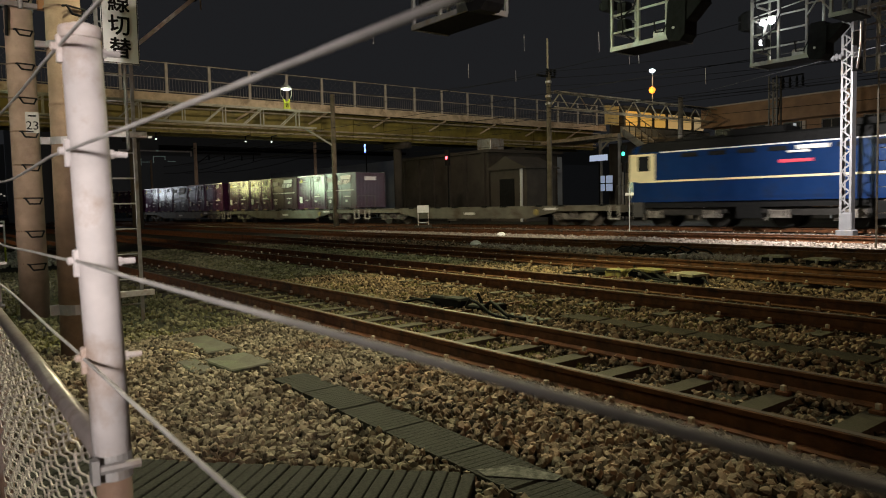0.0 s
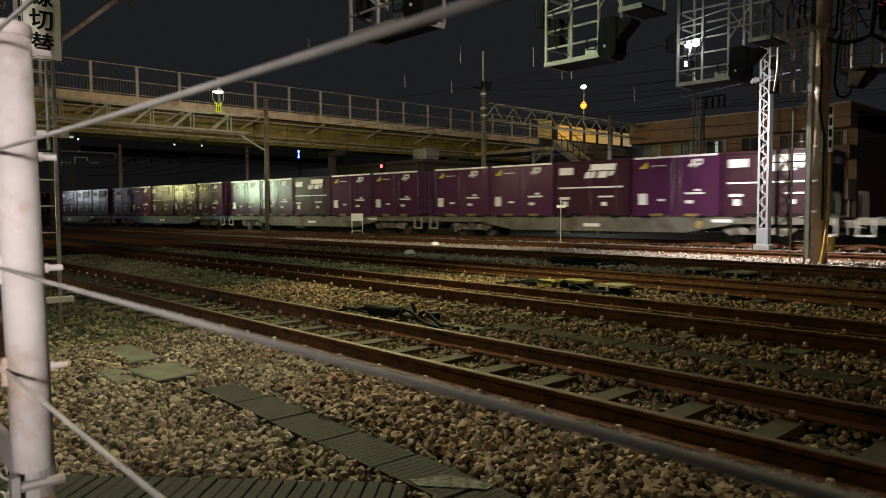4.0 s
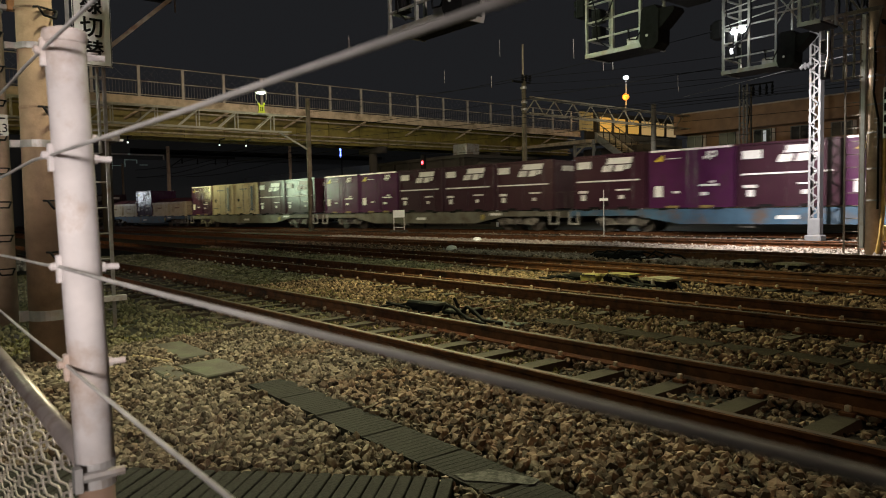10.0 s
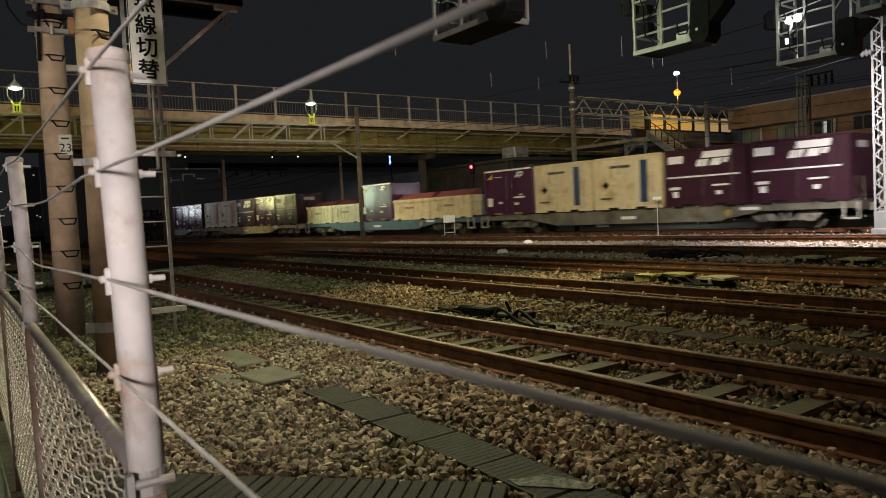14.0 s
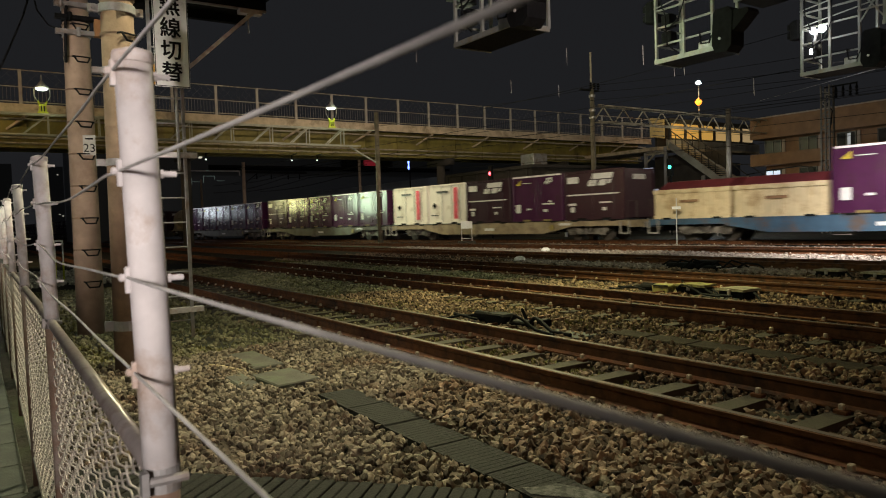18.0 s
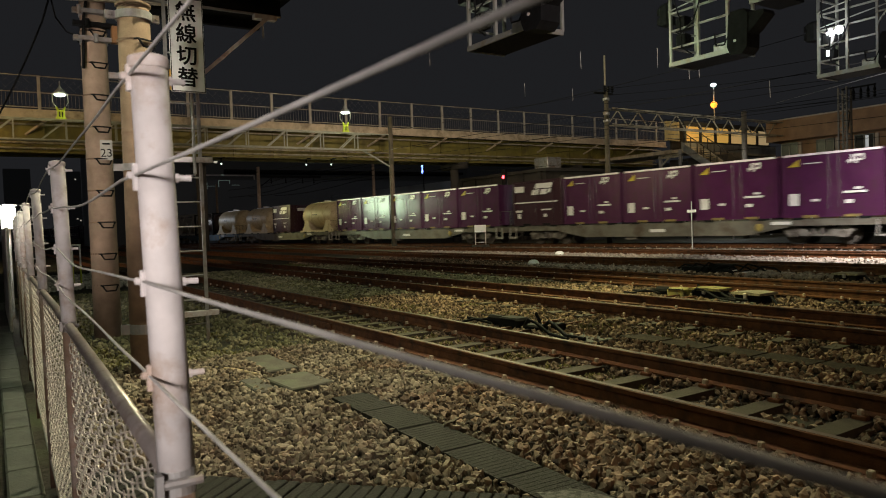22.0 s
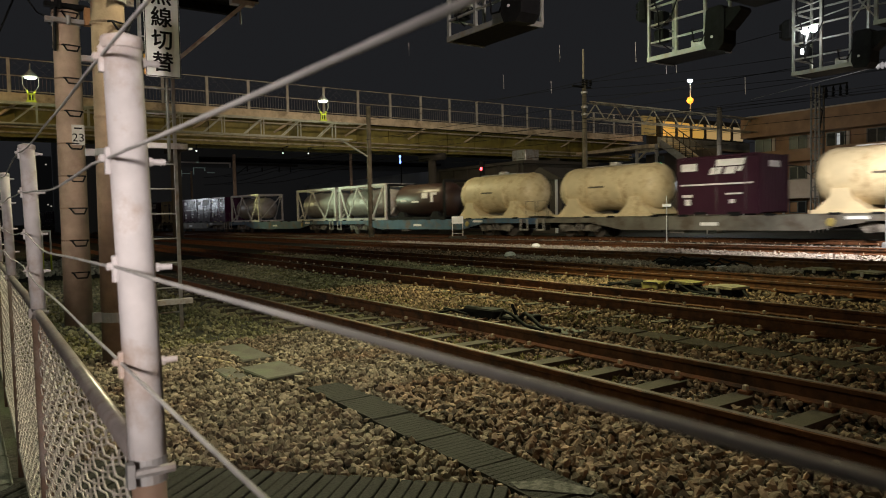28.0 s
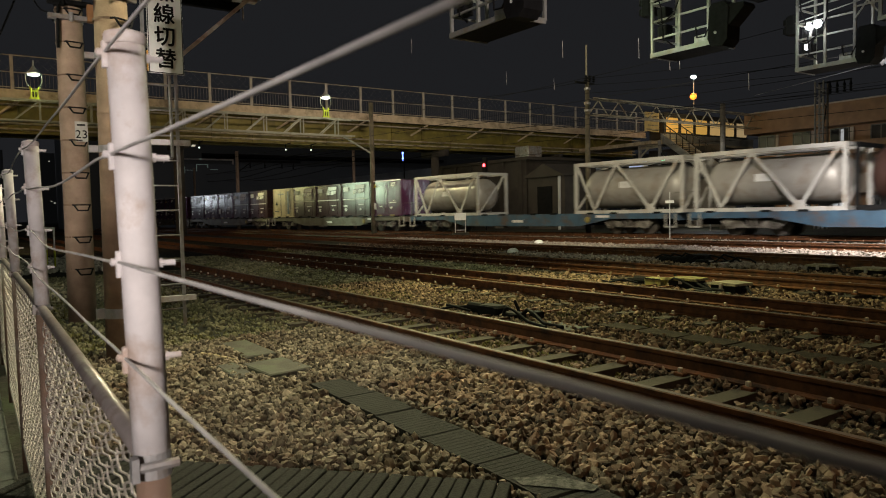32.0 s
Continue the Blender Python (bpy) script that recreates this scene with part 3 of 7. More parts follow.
paint = part("paint_patch", Geo().add([(-0.20, -0.13, 0), (-0.10, -0.15, 0), (0.03, -0.04, 0), (0.18, 0.08, 0), (0.15, 0.15, 0), (-0.02, 0.10, 0), (-0.13, 0.05, 0), (-0.15, -0.05, 0)],
                                     [(0, 1, 2, 3, 4, 5, 6, 7)]), mat("worn_white_paint", (0.13, 0.125, 0.11), 0.8, 0, 0.4, 20, 0.3, 60, (0.03, 0.03, 0.025), 16, 0.95, spec=0.2), trough, "worn white paint mark")
paint.matrix_world = pose(-2.63, 2.47, -0.1585, 0, 0, 0)
walkway = thing("grooved_walkway", "dark grooved boards of a walkway laid across ballast", "walkway", kind="structure")
board_me = mesh_of("board", Geo().bevelled(-0.30, 0.30, -0.0325, 0.0325, -0.05, 0.0, 0.005), LID)
for k in range(36):
    board = part("board", board_me, None, walkway)
    board.matrix_world = pose(-2.80 - 0.0725 * k * BX_ + 0.30 * 0.68, 2.27 - 0.0725 * k * BY_ - 0.30 * 0.73, -0.150 + rng0.uniform(-0.004, 0.004), 0, rng0.uniform(-0.5, 0.5), -47 + rng0.uniform(-0.6, 0.6))
DUSTLID = mat("dusty_trough_lid", (0.030, 0.022, 0.014), 0.9, 0, 0.5, 20, 0.5, 70, (0.05, 0.038, 0.024), 3, 0.6, spec=0.1)
trough2 = thing("cable_trough", "row of dark concrete trough lids between two tracks", "cable trough", kind="structure")
for k in range(13):
    lid = part("lid", Geo().bevelled(-0.295, 0.295, -0.17, 0.17, -0.06, 0.0, 0.012), DUSTLID, trough2)
    lid.matrix_world = pose(-5.8 + 0.6 * k, 6.56, -0.175 + rng0.uniform(-0.008, 0.008), 0, 0, 0.4)
for x, y, a, b, turn in ((-7.38, 2.46, 0.95, 0.34, 0), (-6.32, 2.40, 0.62, 0.42, 4), (-6.40, 2.03, 0.60, 0.18, -1)):
    s = solid("concrete_slab", Geo().bevelled(-a / 2, a / 2, -b / 2, b / 2, -0.07, 0.0, 0.012), mat("mossy_slab", (0.072, 0.067, 0.050), 0.9, 0, 0.3, 5, 0.5, 50, (0.085, 0.10, 0.055), 2, 0.5),
              "flat mossy concrete slab lying in ballast", "slab", "slabs by the trough")
    s.matrix_world = pose(x, y, -0.158, 1, 0, turn)
solid("bamboo_stick", Geo().tube([(-7.6, 1.95, -0.17), (-7.2, 2.1, -0.165), (-6.85, 2.2, -0.17)], 0.012), mat("dry_cane", (0.45, 0.36, 0.2), 0.8), "thin pale dry stick on the ballast", "stick")
kerb = thing("kerb", "row of pale concrete kerb blocks between lane and fence", "kerb", kind="structure")
kerb_me = mesh_of("kerb_block", Geo().bevelled(-0.296, 0.296, -0.095, 0.095, -0.12, 0.0, 0.012), KERB)
for k in range(47):
    b = part("kerb_block", kerb_me, None, kerb)
    b.matrix_world = pose(-19.4 + 0.6 * k, 0.10 - 0.004 * (-19.4 + 0.6 * k) + rng0.uniform(-0.004, 0.004), -0.235 + rng0.uniform(-0.004, 0.004), 0, 0, rng0.uniform(-0.5, 0.5))

# ---- fence ----
fence = thing("chain_link_fence", "chain-link fence with grey steel posts and four strained wires", "fence")
HEIGHTS = (1.475, 1.334, 1.182, 1.045)
rust = mat("rusty_fence_steel", (0.20, 0.13, 0.09), 0.75, 0.2, 0.3, 8, 0.2, 60, (0.33, 0.29, 0.26), 3, 0.5)
POSTX = [-1.095 - 1.905 * k for k in range(7)] + [0.91]


def fence_y(x, z=0.9):
    """The fence runs slightly aslant of the tracks, and its posts lean towards the lane."""
    return 0.225 - 0.0115 * min(x + 1.095, 0.0) - 0.021 * (z - 0.9)


def fence_rise(x):
    return min(0.040, max(0.0, -0.0150 * (x + 1.095)))


for x in POSTX:
    up, ya, yb = fence_rise(x), fence_y(x), fence_y(x, 1.5)
    at = lambda z: (x, fence_y(x, z), z + up)
    post = part("post", Geo().cyl(at(0.905), at(1.496), 0.0258, 28), GALV, fence, "pale grey galvanised steel post", True)
    part("cap", Geo().lathe([(0.0270, 1.486), (0.0282, 1.488), (0.0282, 1.499), (0.0268, 1.503), (0.012, 1.508), (0.003, 1.509)], 28, (x, yb, up)), GALV, post, "", True)
    part("lower_post", Geo().cyl((x, ya + 0.010, -0.5), at(0.91), 0.0240, 20), rust, fence, "rust-stained lower post", True)
    sleeve = part("sleeve", Geo().cyl(at(0.868), at(0.905), 0.0262, 20), GALV2, fence)
    part("clamp_bolt", Geo().cyl((x + 0.030, ya - 0.03, 0.89 + up), (x + 0.030, ya + 0.03, 0.89 + up), 0.007, 8).cbox(x + 0.030, ya - 0.03, 0.89 + up, 0.018, 0.010, 0.034), GALV2, sleeve)
    for h in HEIGHTS:
        y = fence_y(x, h)
        part("wire_clip", Geo().bevelled(x - 0.006, x + 0.006, y - 0.0315, y - 0.0235, h + up - 0.022, h + up + 0.016, 0.002)
                    .lathe([(0.002, -0.007), (0.0055, -0.005), (0.0055, 0.003), (0.002, 0.004)], 8, (x - 0.004, y - 0.032, h + up), "y"), GALV, post)
        part("bolt", Geo().cyl((x, y + 0.02, h + up - 0.004), (x, y + 0.049, h + up - 0.004), 0.0045, 10)
             .cyl((x, y + 0.0255, h + up - 0.004), (x, y + 0.031, h + up - 0.004), 0.0072, 6), GALV, post)
for i, h in enumerate(HEIGHTS):
    pts = []
    xs_ = sorted(POSTX)
    for a, b in zip(xs_[:-1], xs_[1:]):
        sag = 0.006 + 0.018 * ((i * 7 + int(-a * 3)) % 5) / 4
        if b > 0:
            sag = (0.0, 0.001, 0.004, 0.016)[i]
        elif b > -1.2:
            sag = (0.012, 0.020, 0.022, 0.004)[i]
        for k in range(16):
            u = k / 16
            x = a + (b - a) * u
            kink = 0.004 * math.sin(9 * u + i * 2 + a) if b < 0 else 0.0006 * math.sin(11 * u + 2 * i)
            pts.append((x, fence_y(x, h) - 0.028 + 0.004 * math.sin(5 * u + i) * (0 < u and b < 0), h + fence_rise(x) - 4 * sag * u * (1 - u) + kink * (u > 0.05)))
    pts.append((xs_[-1], fence_y(0.9, h) - 0.028, h))
    pts.append((3.0, fence_y(0.9, h) - 0.028, h))
    part("strained_wire", Geo().tube(pts, 0.0024, 8), WIRE, fence, "grey steel wire", True)
line = lambda z, r, n, last: Geo().tube([(x, fence_y(x) - 0.002, z + fence_rise(x)) for x in (-13.2, -10, -7, -5, -3.7, -3.0, -2.0, -1.095) + last], r, n)
part("top_rail", line(0.888, 0.0165, 16, ()), mat("dull_rail_steel", (0.30, 0.26, 0.24), 0.36, 0.6, 0.3, 8, 0.2, 60, (0.16, 0.11, 0.08), 5, 0.5), fence, "dull brown-grey steel top rail", True)
part("bottom_rail", line(-0.14, 0.009, 10, (0.0, 2.9)), GALV2, fence, "", True)
g = Geo()
pitch = 0.066
nx = int(12.0 / pitch)
bend = ((1.0, 0.30), (0.90, -0.15), (0.45, -0.38), (0.0, -0.5), (-0.45, -0.62), (-0.90, -0.85), (-1.0, -1.30), (-0.90, -1.15), (-0.45, -1.38), (0.0, -1.5), (0.45, -1.62), (0.90, -1.85))
for k in range(nx):
    x0 = -13.1 + k * pitch
    y0, up = fence_y(x0), fence_rise(x0)
    near = x0 > -6.0
    cell = bend if near else ((1.0, 0.0), (0.0, -0.5), (-1.0, -1.0), (0.0, -1.5))
    pts = []
    for j in range(16):
        for i_, (across, down) in enumerate(cell):
            side = 1 if k % 2 else -1
            pts.append((x0 + 0.54 * pitch * across * side, y0 + 0.0045 * math.copysign(1.0, across + 0.01) * side, 0.876 + up - 0.033 * (2 * j - down) + (0.006 * (1 if across > 0 else -1) * (abs(across) == 1.0) if near else 0.0)))
    g.tube(pts, 0.0021, 5)
tagged(part("chain_link", g, MESHWIRE, fence, "woven wire mesh with rusty tint", True), kind="stuff")

# ---- concrete poles, ladder and radio sign ----


def concrete_pole(name, x, y, r, top, label, group, z0=-0.25, concrete=CONCRETE):
    p = thing(name, label, "pole", (x, y, 0), 0, group)
    part("shaft", Geo().cyl((0, 0, z0), (0, 0, top), r, 28, r * 0.84), concrete, p, "", True)
    return p


def step_hoops(pole, r, zs, turn):
    for z in zs:
        a = radians(turn)
        c, s = math.cos(a), math.sin(a)
        rr = r * 0.97
        g = Geo()
        pts = [(-0.105, rr - 0.05, 0.0), (-0.105, rr + 0.02, -0.004), (-0.065, rr + 0.045, -0.080), (0.065, rr + 0.045, -0.080), (0.105, rr + 0.02, -0.004), (0.105, rr - 0.05, 0.0)]
        g.tube([(u * c - v * s, u * s + v * c, z + w) for u, v, w in pts], 0.012, 6)
        bar = [(-0.105, rr + 0.015, -0.002), (0.105, rr + 0.015, -0.002)]
        g.tube([(u * c - v * s, u * s + v * c, z + w) for u, v, w in bar], 0.009, 6)
        part("step_iron", g, DARK, pole, "", True)
        part("step_band", Geo().cyl((0, 0, z - 0.012), (0, 0, z + 0.012), r * 1.01, 24, None, False), BROWNPOLE, pole)


pole1 = concrete_pole("utility_pole", -11.23, 1.40, 0.185, 9.0, "round concrete pole with step irons and a number tag", "concrete poles behind the fence")
step_hoops(pole1, 0.18, [0.55 + 0.45 * k for k in range(9)], -80)
tag = part("number_tag", Geo().add([(-0.08, -0.0, -0.14), (0.08, 0, -0.14), (0.08, 0, 0.14), (-0.08, 0, 0.14), (-0.08, 0.01, -0.14), (0.08, 0.01, -0.14), (0.08, 0.01, 0.14), (-0.08, 0.01, 0.14)],
                                   [(0, 1, 2, 3), (7, 6, 5, 4), (0, 4, 5, 1), (1, 5, 6, 2), (2, 6, 7, 3), (3, 7, 4, 0)]), mat("tag_plate", (0.42, 0.40, 0.34), 0.6, 0, 0.15, 20, 0.05, 40), pole1, "small pale number tag")
tag.matrix_world = pose(-11.045, 1.47, 2.47, 0, 0, 84)
pole2 = concrete_pole("utility_pole", -7.90, 1.37, 0.185, 3.60, "brownish concrete pole with steel bands", "concrete poles behind the fence", concrete=BROWNPOLE)
for z, h in ((0.28, 0.10), (1.95, 0.07), (2.88, 0.06)):
    b = part("steel_band", Geo().cyl((0, 0, z - h / 2), (0, 0, z + h / 2), 0.187 - 0.003 * z, 26).box(-0.03, 0.03, -0.26, -0.17, z - h / 2, z + h / 2)
             .box(-0.20, 0.22, 0.15, 0.19, z - h / 2, z + h / 2), GALV2, pole2, "grey steel band")
step_hoops(pole2, 0.17, [0.9, 1.4, 2.3, 3.24], -60)
part("top_cap", Geo().lathe([(0.158, 3.595), (0.172, 3.60), (0.172, 3.625), (0.10, 3.66), (0.01, 3.67)], 26), BROWNPOLE, pole2, "", True)
part("top_clamp", Geo().cyl((0, 0, 3.46), (0, 0, 3.54), 0.178, 24).box(-0.02, 0.02, -0.27, -0.17, 3.46, 3.54).box(-0.02, 0.02, 0.17, 0.25, 3.46, 3.54).cyl((-0.05, -0.23, 3.50), (0.05, -0.23, 3.50), 0.015, 8).cyl((-0.05, 0.22, 3.50), (0.05, 0.22, 3.50), 0.015, 8), GALV2, pole2, "steel clamp with bolts")

ladder = thing("steel_ladder", "narrow grey steel ladder on brackets beside the poles", "ladder", (-9.86, 2.42, 0))
for y in (-0.34, 0.05):
    part("stile", Geo().box(-0.012, 0.012, y - 0.022, y + 0.022, -0.22, 5.2), GALV2, ladder)
for k in range(15):
    part("rung", Geo().cyl((0, -0.34, 0.02 + 0.33 * k), (0, 0.05, 0.02 + 0.33 * k), 0.011, 8), GALV2, ladder)
for z in (0.16, 2.24):
    part("bracket", Geo().box(-0.05, 0.05, -0.52, 0.20, z - 0.035, z + 0.035), GALV, ladder, "pale steel bracket plate")


def text_mesh(name, body, size, material, depth=0.004, bold=0.0):
    """Writing as a mesh; bold repeats the strokes a little aside to thicken them."""
    cu = bpy.data.curves.new(name, "FONT")
    cu.body, cu.size, cu.align_x, cu.align_y, cu.extrude = body, size, "CENTER", "CENTER", depth
    tmp = bpy.data.objects.new(name, cu)
    scene.collection.objects.link(tmp)
    dg = bpy.context.evaluated_depsgraph_get()
    me = bpy.data.meshes.new_from_object(tmp.evaluated_get(dg))
    bpy.data.objects.remove(tmp)
    if bold:
        vs, fs = [v.co.copy() for v in me.vertices], [tuple(p.vertices) for p in me.polygons]
        g = Geo()
        for n_, (dx, dy) in enumerate(((0, 0), (1, 0), (-1, 0), (0, 1), (0, -1), (0.7, 0.7), (-0.7, 0.7), (0.7, -0.7), (-0.7, -0.7))):
            g.add([(v.x + dx * bold, v.y + dy * bold, v.z + 0.0003 * n_) for v in vs], fs)
        me = bpy.data.meshes.new(name)
        me.from_pydata(g.v, [], g.f)
    me.materials.clear()
    me.materials.append(material)
    return me


sign = thing("radio_switch_sign", "tall white sign board with black border and Japanese writing", "sign", (-9.74, 2.345, -0.06))
part("board", Geo().bevelled(-0.012, 0.0, -0.232, 0.212, 3.18, 4.42, 0.004), SIGNWHITE, sign)
part("border", Geo().box(0.001, 0.004, -0.227, -0.217, 3.186, 4.414).box(0.001, 0.004, 0.197, 0.207, 3.186, 4.414).box(0.001, 0.004, -0.217, 0.197, 3.186, 3.196).box(0.001, 0.004, -0.217, 0.197, 4.404, 4.414), INK, sign)
for k, ch in enumerate("替切線無"):
    c = part("character", text_mesh("character", ch, 0.27, INK, 0.002, 0.0055), None, sign, "black character")
    c.matrix_local = pose(0.003, -0.015, 3.36 + 0.287 * k, 90, 0, 90)
part("edge_strip", Geo().box(-0.01, 0.006, -0.252, -0.234, 3.20, 3.46), mat("orange_tape", (0.55, 0.28, 0.04), 0.6), sign, "orange tape strip")
part("post", Geo().cyl((-0.05, 0.03, 2.1), (-0.05, 0.03, 4.38), 0.022, 10).box(-0.05, -0.012, 0.0, 0.06, 3.3, 3.34).box(-0.05, -0.012, 0.0, 0.06, 4.2, 4.24), GALV2, sign)
dg2 = part("number", text_mesh("number", "23", 0.16, INK), None, tag, "black number")
dg2.matrix_local = pose(0, -0.004, -0.045, 90, 0, 0)
part("small_print", Geo().cbox(0, -0.003, 0.09, 0.10, 0.004, 0.022), INK, tag)

platform = thing("signal_platform", "steel signal platform on two concrete poles seen from below", "platform")
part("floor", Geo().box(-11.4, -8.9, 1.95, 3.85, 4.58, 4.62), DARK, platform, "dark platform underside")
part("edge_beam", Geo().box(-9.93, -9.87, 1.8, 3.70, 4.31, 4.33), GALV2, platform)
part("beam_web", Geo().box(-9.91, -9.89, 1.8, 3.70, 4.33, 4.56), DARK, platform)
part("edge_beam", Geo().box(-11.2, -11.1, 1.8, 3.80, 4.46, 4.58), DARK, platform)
part("cross_beam", Geo().bar((-11.1, 0.85, 4.56), (-10.4, 3.6, 4.56), 0.06, 0.06), BRIDGE_STEEL, platform)
part("brace", Geo().bar((-9.86, 2.55, 3.40), (-9.86, 3.50, 4.28), 0.05, 0.05), GALV, platform, "pale diagonal brace")
part("brace_arm", Geo().box(-9.95, -9.83, 3.3, 3.62, 4.25, 4.31), GALV, platform)
part("hanging_rod", Geo().cyl((-9.86, 3.42, 3.98), (-9.86, 3.42, 4.26), 0.012, 6), GALV2, platform)
for z_, n_ in ((4.40, 0), (4.22, 1), (4.02, 2)):
    part("pole_bracket", Geo().cyl((-11.23, 1.40, z_ - 0.03), (-11.23, 1.40, z_ + 0.03), 0.185, 20).box(-11.08, -10.98, 1.12, 1.66, z_ - 0.03, z_ + 0.03).cyl((-10.97, 1.2 + 0.1 * n_, z_ - 0.06), (-10.97, 1.2 + 0.1 * n_, z_ + 0.06), 0.03, 8), GALV2 if n_ != 1 else DARK, platform, "steel pole bracket")
part("rust_box", Geo().bevelled(-11.05, -10.95, 1.60, 1.72, 3.98, 4.22, 0.01), mat("orange_rust", (0.30, 0.15, 0.06), 0.8), platform, "rusty orange bracket")
part("conduit", Geo().tube([(-11.0, 1.30, 4.55), (-11.02, 1.26, 4.3), (-11.03, 1.24, 3.9), (-11.03, 1.23, 3.6)], 0.02, 8), DARK, platform)
g = Geo().tube([(-11.08, 0.86, 4.56) if k == 0 else (-11.35 - 0.09 * k, 0.86 - 0.077 * k, 4.5 - 0.145 * k - 0.0035 * k * (16 - k)) for k in range(17)], 0.014, 6)
g.tube([(-11.08, 0.87, 4.55), (-11.22, 0.93, 4.32), (-11.25, 1.06, 4.14), (-11.2, 1.14, 4.10), (-11.15, 1.20, 3.98)], 0.012, 6)
solid("cable", g, DARK, "black cable hanging from the pole top", "cable")

# ---- footbridge ----
bridge = thing("footbridge", "long beige and yellow steel bridge with mesh parapet over the yard", "bridge")
BX = -48.0
# Deck takes the dark wall colour so its underside looks shaded.
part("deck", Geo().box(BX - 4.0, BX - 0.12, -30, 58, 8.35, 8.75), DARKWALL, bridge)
part("fascia", Geo().box(BX - 0.12, BX, -30, 58, 8.36, 8.86), BRIDGE_DECK, bridge, "beige concrete deck edge")
part("ledge", Geo().box(BX, BX + 0.10, -30, 58, 8.28, 8.40), BRIDGE_DECK, bridge)
for x in (BX - 0.9, BX - 3.2):
    part("girder", Geo().extrude([(x + u, v) for u, v in ((-0.2, 6.38), (0.2, 6.38), (0.2, 6.45), (0.02, 6.45), (0.02, 8.27), (0.2, 8.27), (0.2, 8.33), (-0.2, 8.33), (-0.2, 8.27), (-0.02, 8.27), (-0.02, 6.45), (-0.2, 6.45))], "y", -30, 57), BRIDGE_YELLOW, bridge, "yellow-green plate girder")
    for k in range(30):
        part("stiffener", Geo().box(x - 0.15, x + 0.15, -28 + 2.83 * k, -27.97 + 2.83 * k, 6.45, 8.27), BRIDGE_YELLOW, bridge)
post_me = mesh_of("parapet_post", Geo().box(-0.05, 0.05, -0.085, 0.085, 8.86, 10.85), PARAPOST)
brk_me = mesh_of("bracket", Geo().bar((-0.9, -0.75, 7.45), (0.0, 0.35, 8.27), 0.13, 0.13), BRIDGE_DECK)
for k in range(-15, 16):
    y = 14.21 + 2.83 * k
    if y < 58:
        p = part("parapet_post", post_me, None, bridge)
        p.location = (BX - 0.06, y, 0)
    if y < 57 and k % 2 == 0:
        p = part("bracket", brk_me, None, bridge)
        p.location = (BX, y, 0)
for z in (10.82, 9.85, 8.98):
    part("parapet_rail", Geo().box(BX - 0.09, BX - 0.04, -30, 58, z - 0.025, z + 0.025), BRIDGE_STEEL, bridge)
g = Geo()
for k in range(440):
    y = -30 + 0.2 * k
    g.box(BX - 0.075, BX - 0.06, y - 0.012, y + 0.012, 8.86, 9.85)
for k in range(176):
    y = -30 + 0.5 * k
    g.bar((BX - 0.068, y, 9.85), (BX - 0.068, y + 0.97, 10.82), 0.006)
    g.bar((BX - 0.064, y + 0.97, 9.85), (BX - 0.064, y, 10.82), 0.006)
tagged(part("parapet_mesh", g, SCREEN, bridge, "dull brown parapet bars and mesh"), kind="stuff")
for z, x in ((7.95, BX + 0.12), (6.62, BX - 0.45), (6.95, BX - 0.55)):
    part("service_pipe", Geo().cyl((x, -30, z), (x, 57, z), 0.06, 8), BRIDGE_STEEL, bridge)
for y in (-12, 12.5, 33.5, 46.5):
    part("pier", Geo().cyl((BX - 2, y, -0.3), (BX - 2, y, 6.4), 0.35, 16).box(BX - 3.6, BX - 0.4, y - 0.35, y + 0.35, 5.9, 6.4), DARKWALL, bridge, "dark steel pier", True)

# overhead-line portal beam with lamps in front of the bridge
portal = thing("catenary_portal", "pale lattice beam of an overhead-line portal on a slim pole", "portal")
part("pole", Geo().cyl((-43.8, 24.05, -0.3), (-43.8, 24.05, 8.95), 0.19, 16, 0.15), AGEDPOLE, portal, "slim concrete pole", True)
for z in (7.65, 6.55):
    for x in (-44.0, -43.5):
        part("chord", Geo().bar((x, -30, z), (x, 22.6, z), 0.08), TRUSSPALE, portal)
for k in range(21):
    y = -29.9 + 2.5 * k
    for x in (-44.0, -43.5):
        part("lattice_bar", Geo().bar((x, y, 6.55), (x, y + 1.25, 7.65), 0.06), TRUSSPALE, portal)
        part("lattice_bar", Geo().bar((x, y + 1.25, 7.65), (x, y + 1.25, 6.55), 0.06), TRUSSPALE, portal)
part("strut", Geo().bar((-43.75, 21.8, 6.55), (-43.8, 23.95, 5.45), 0.10), TRUSSPALE, portal)
part("strut", Geo().bar((-43.75, 22.6, 7.65), (-43.8, 24.0, 7.7), 0.08), TRUSSPALE, portal)
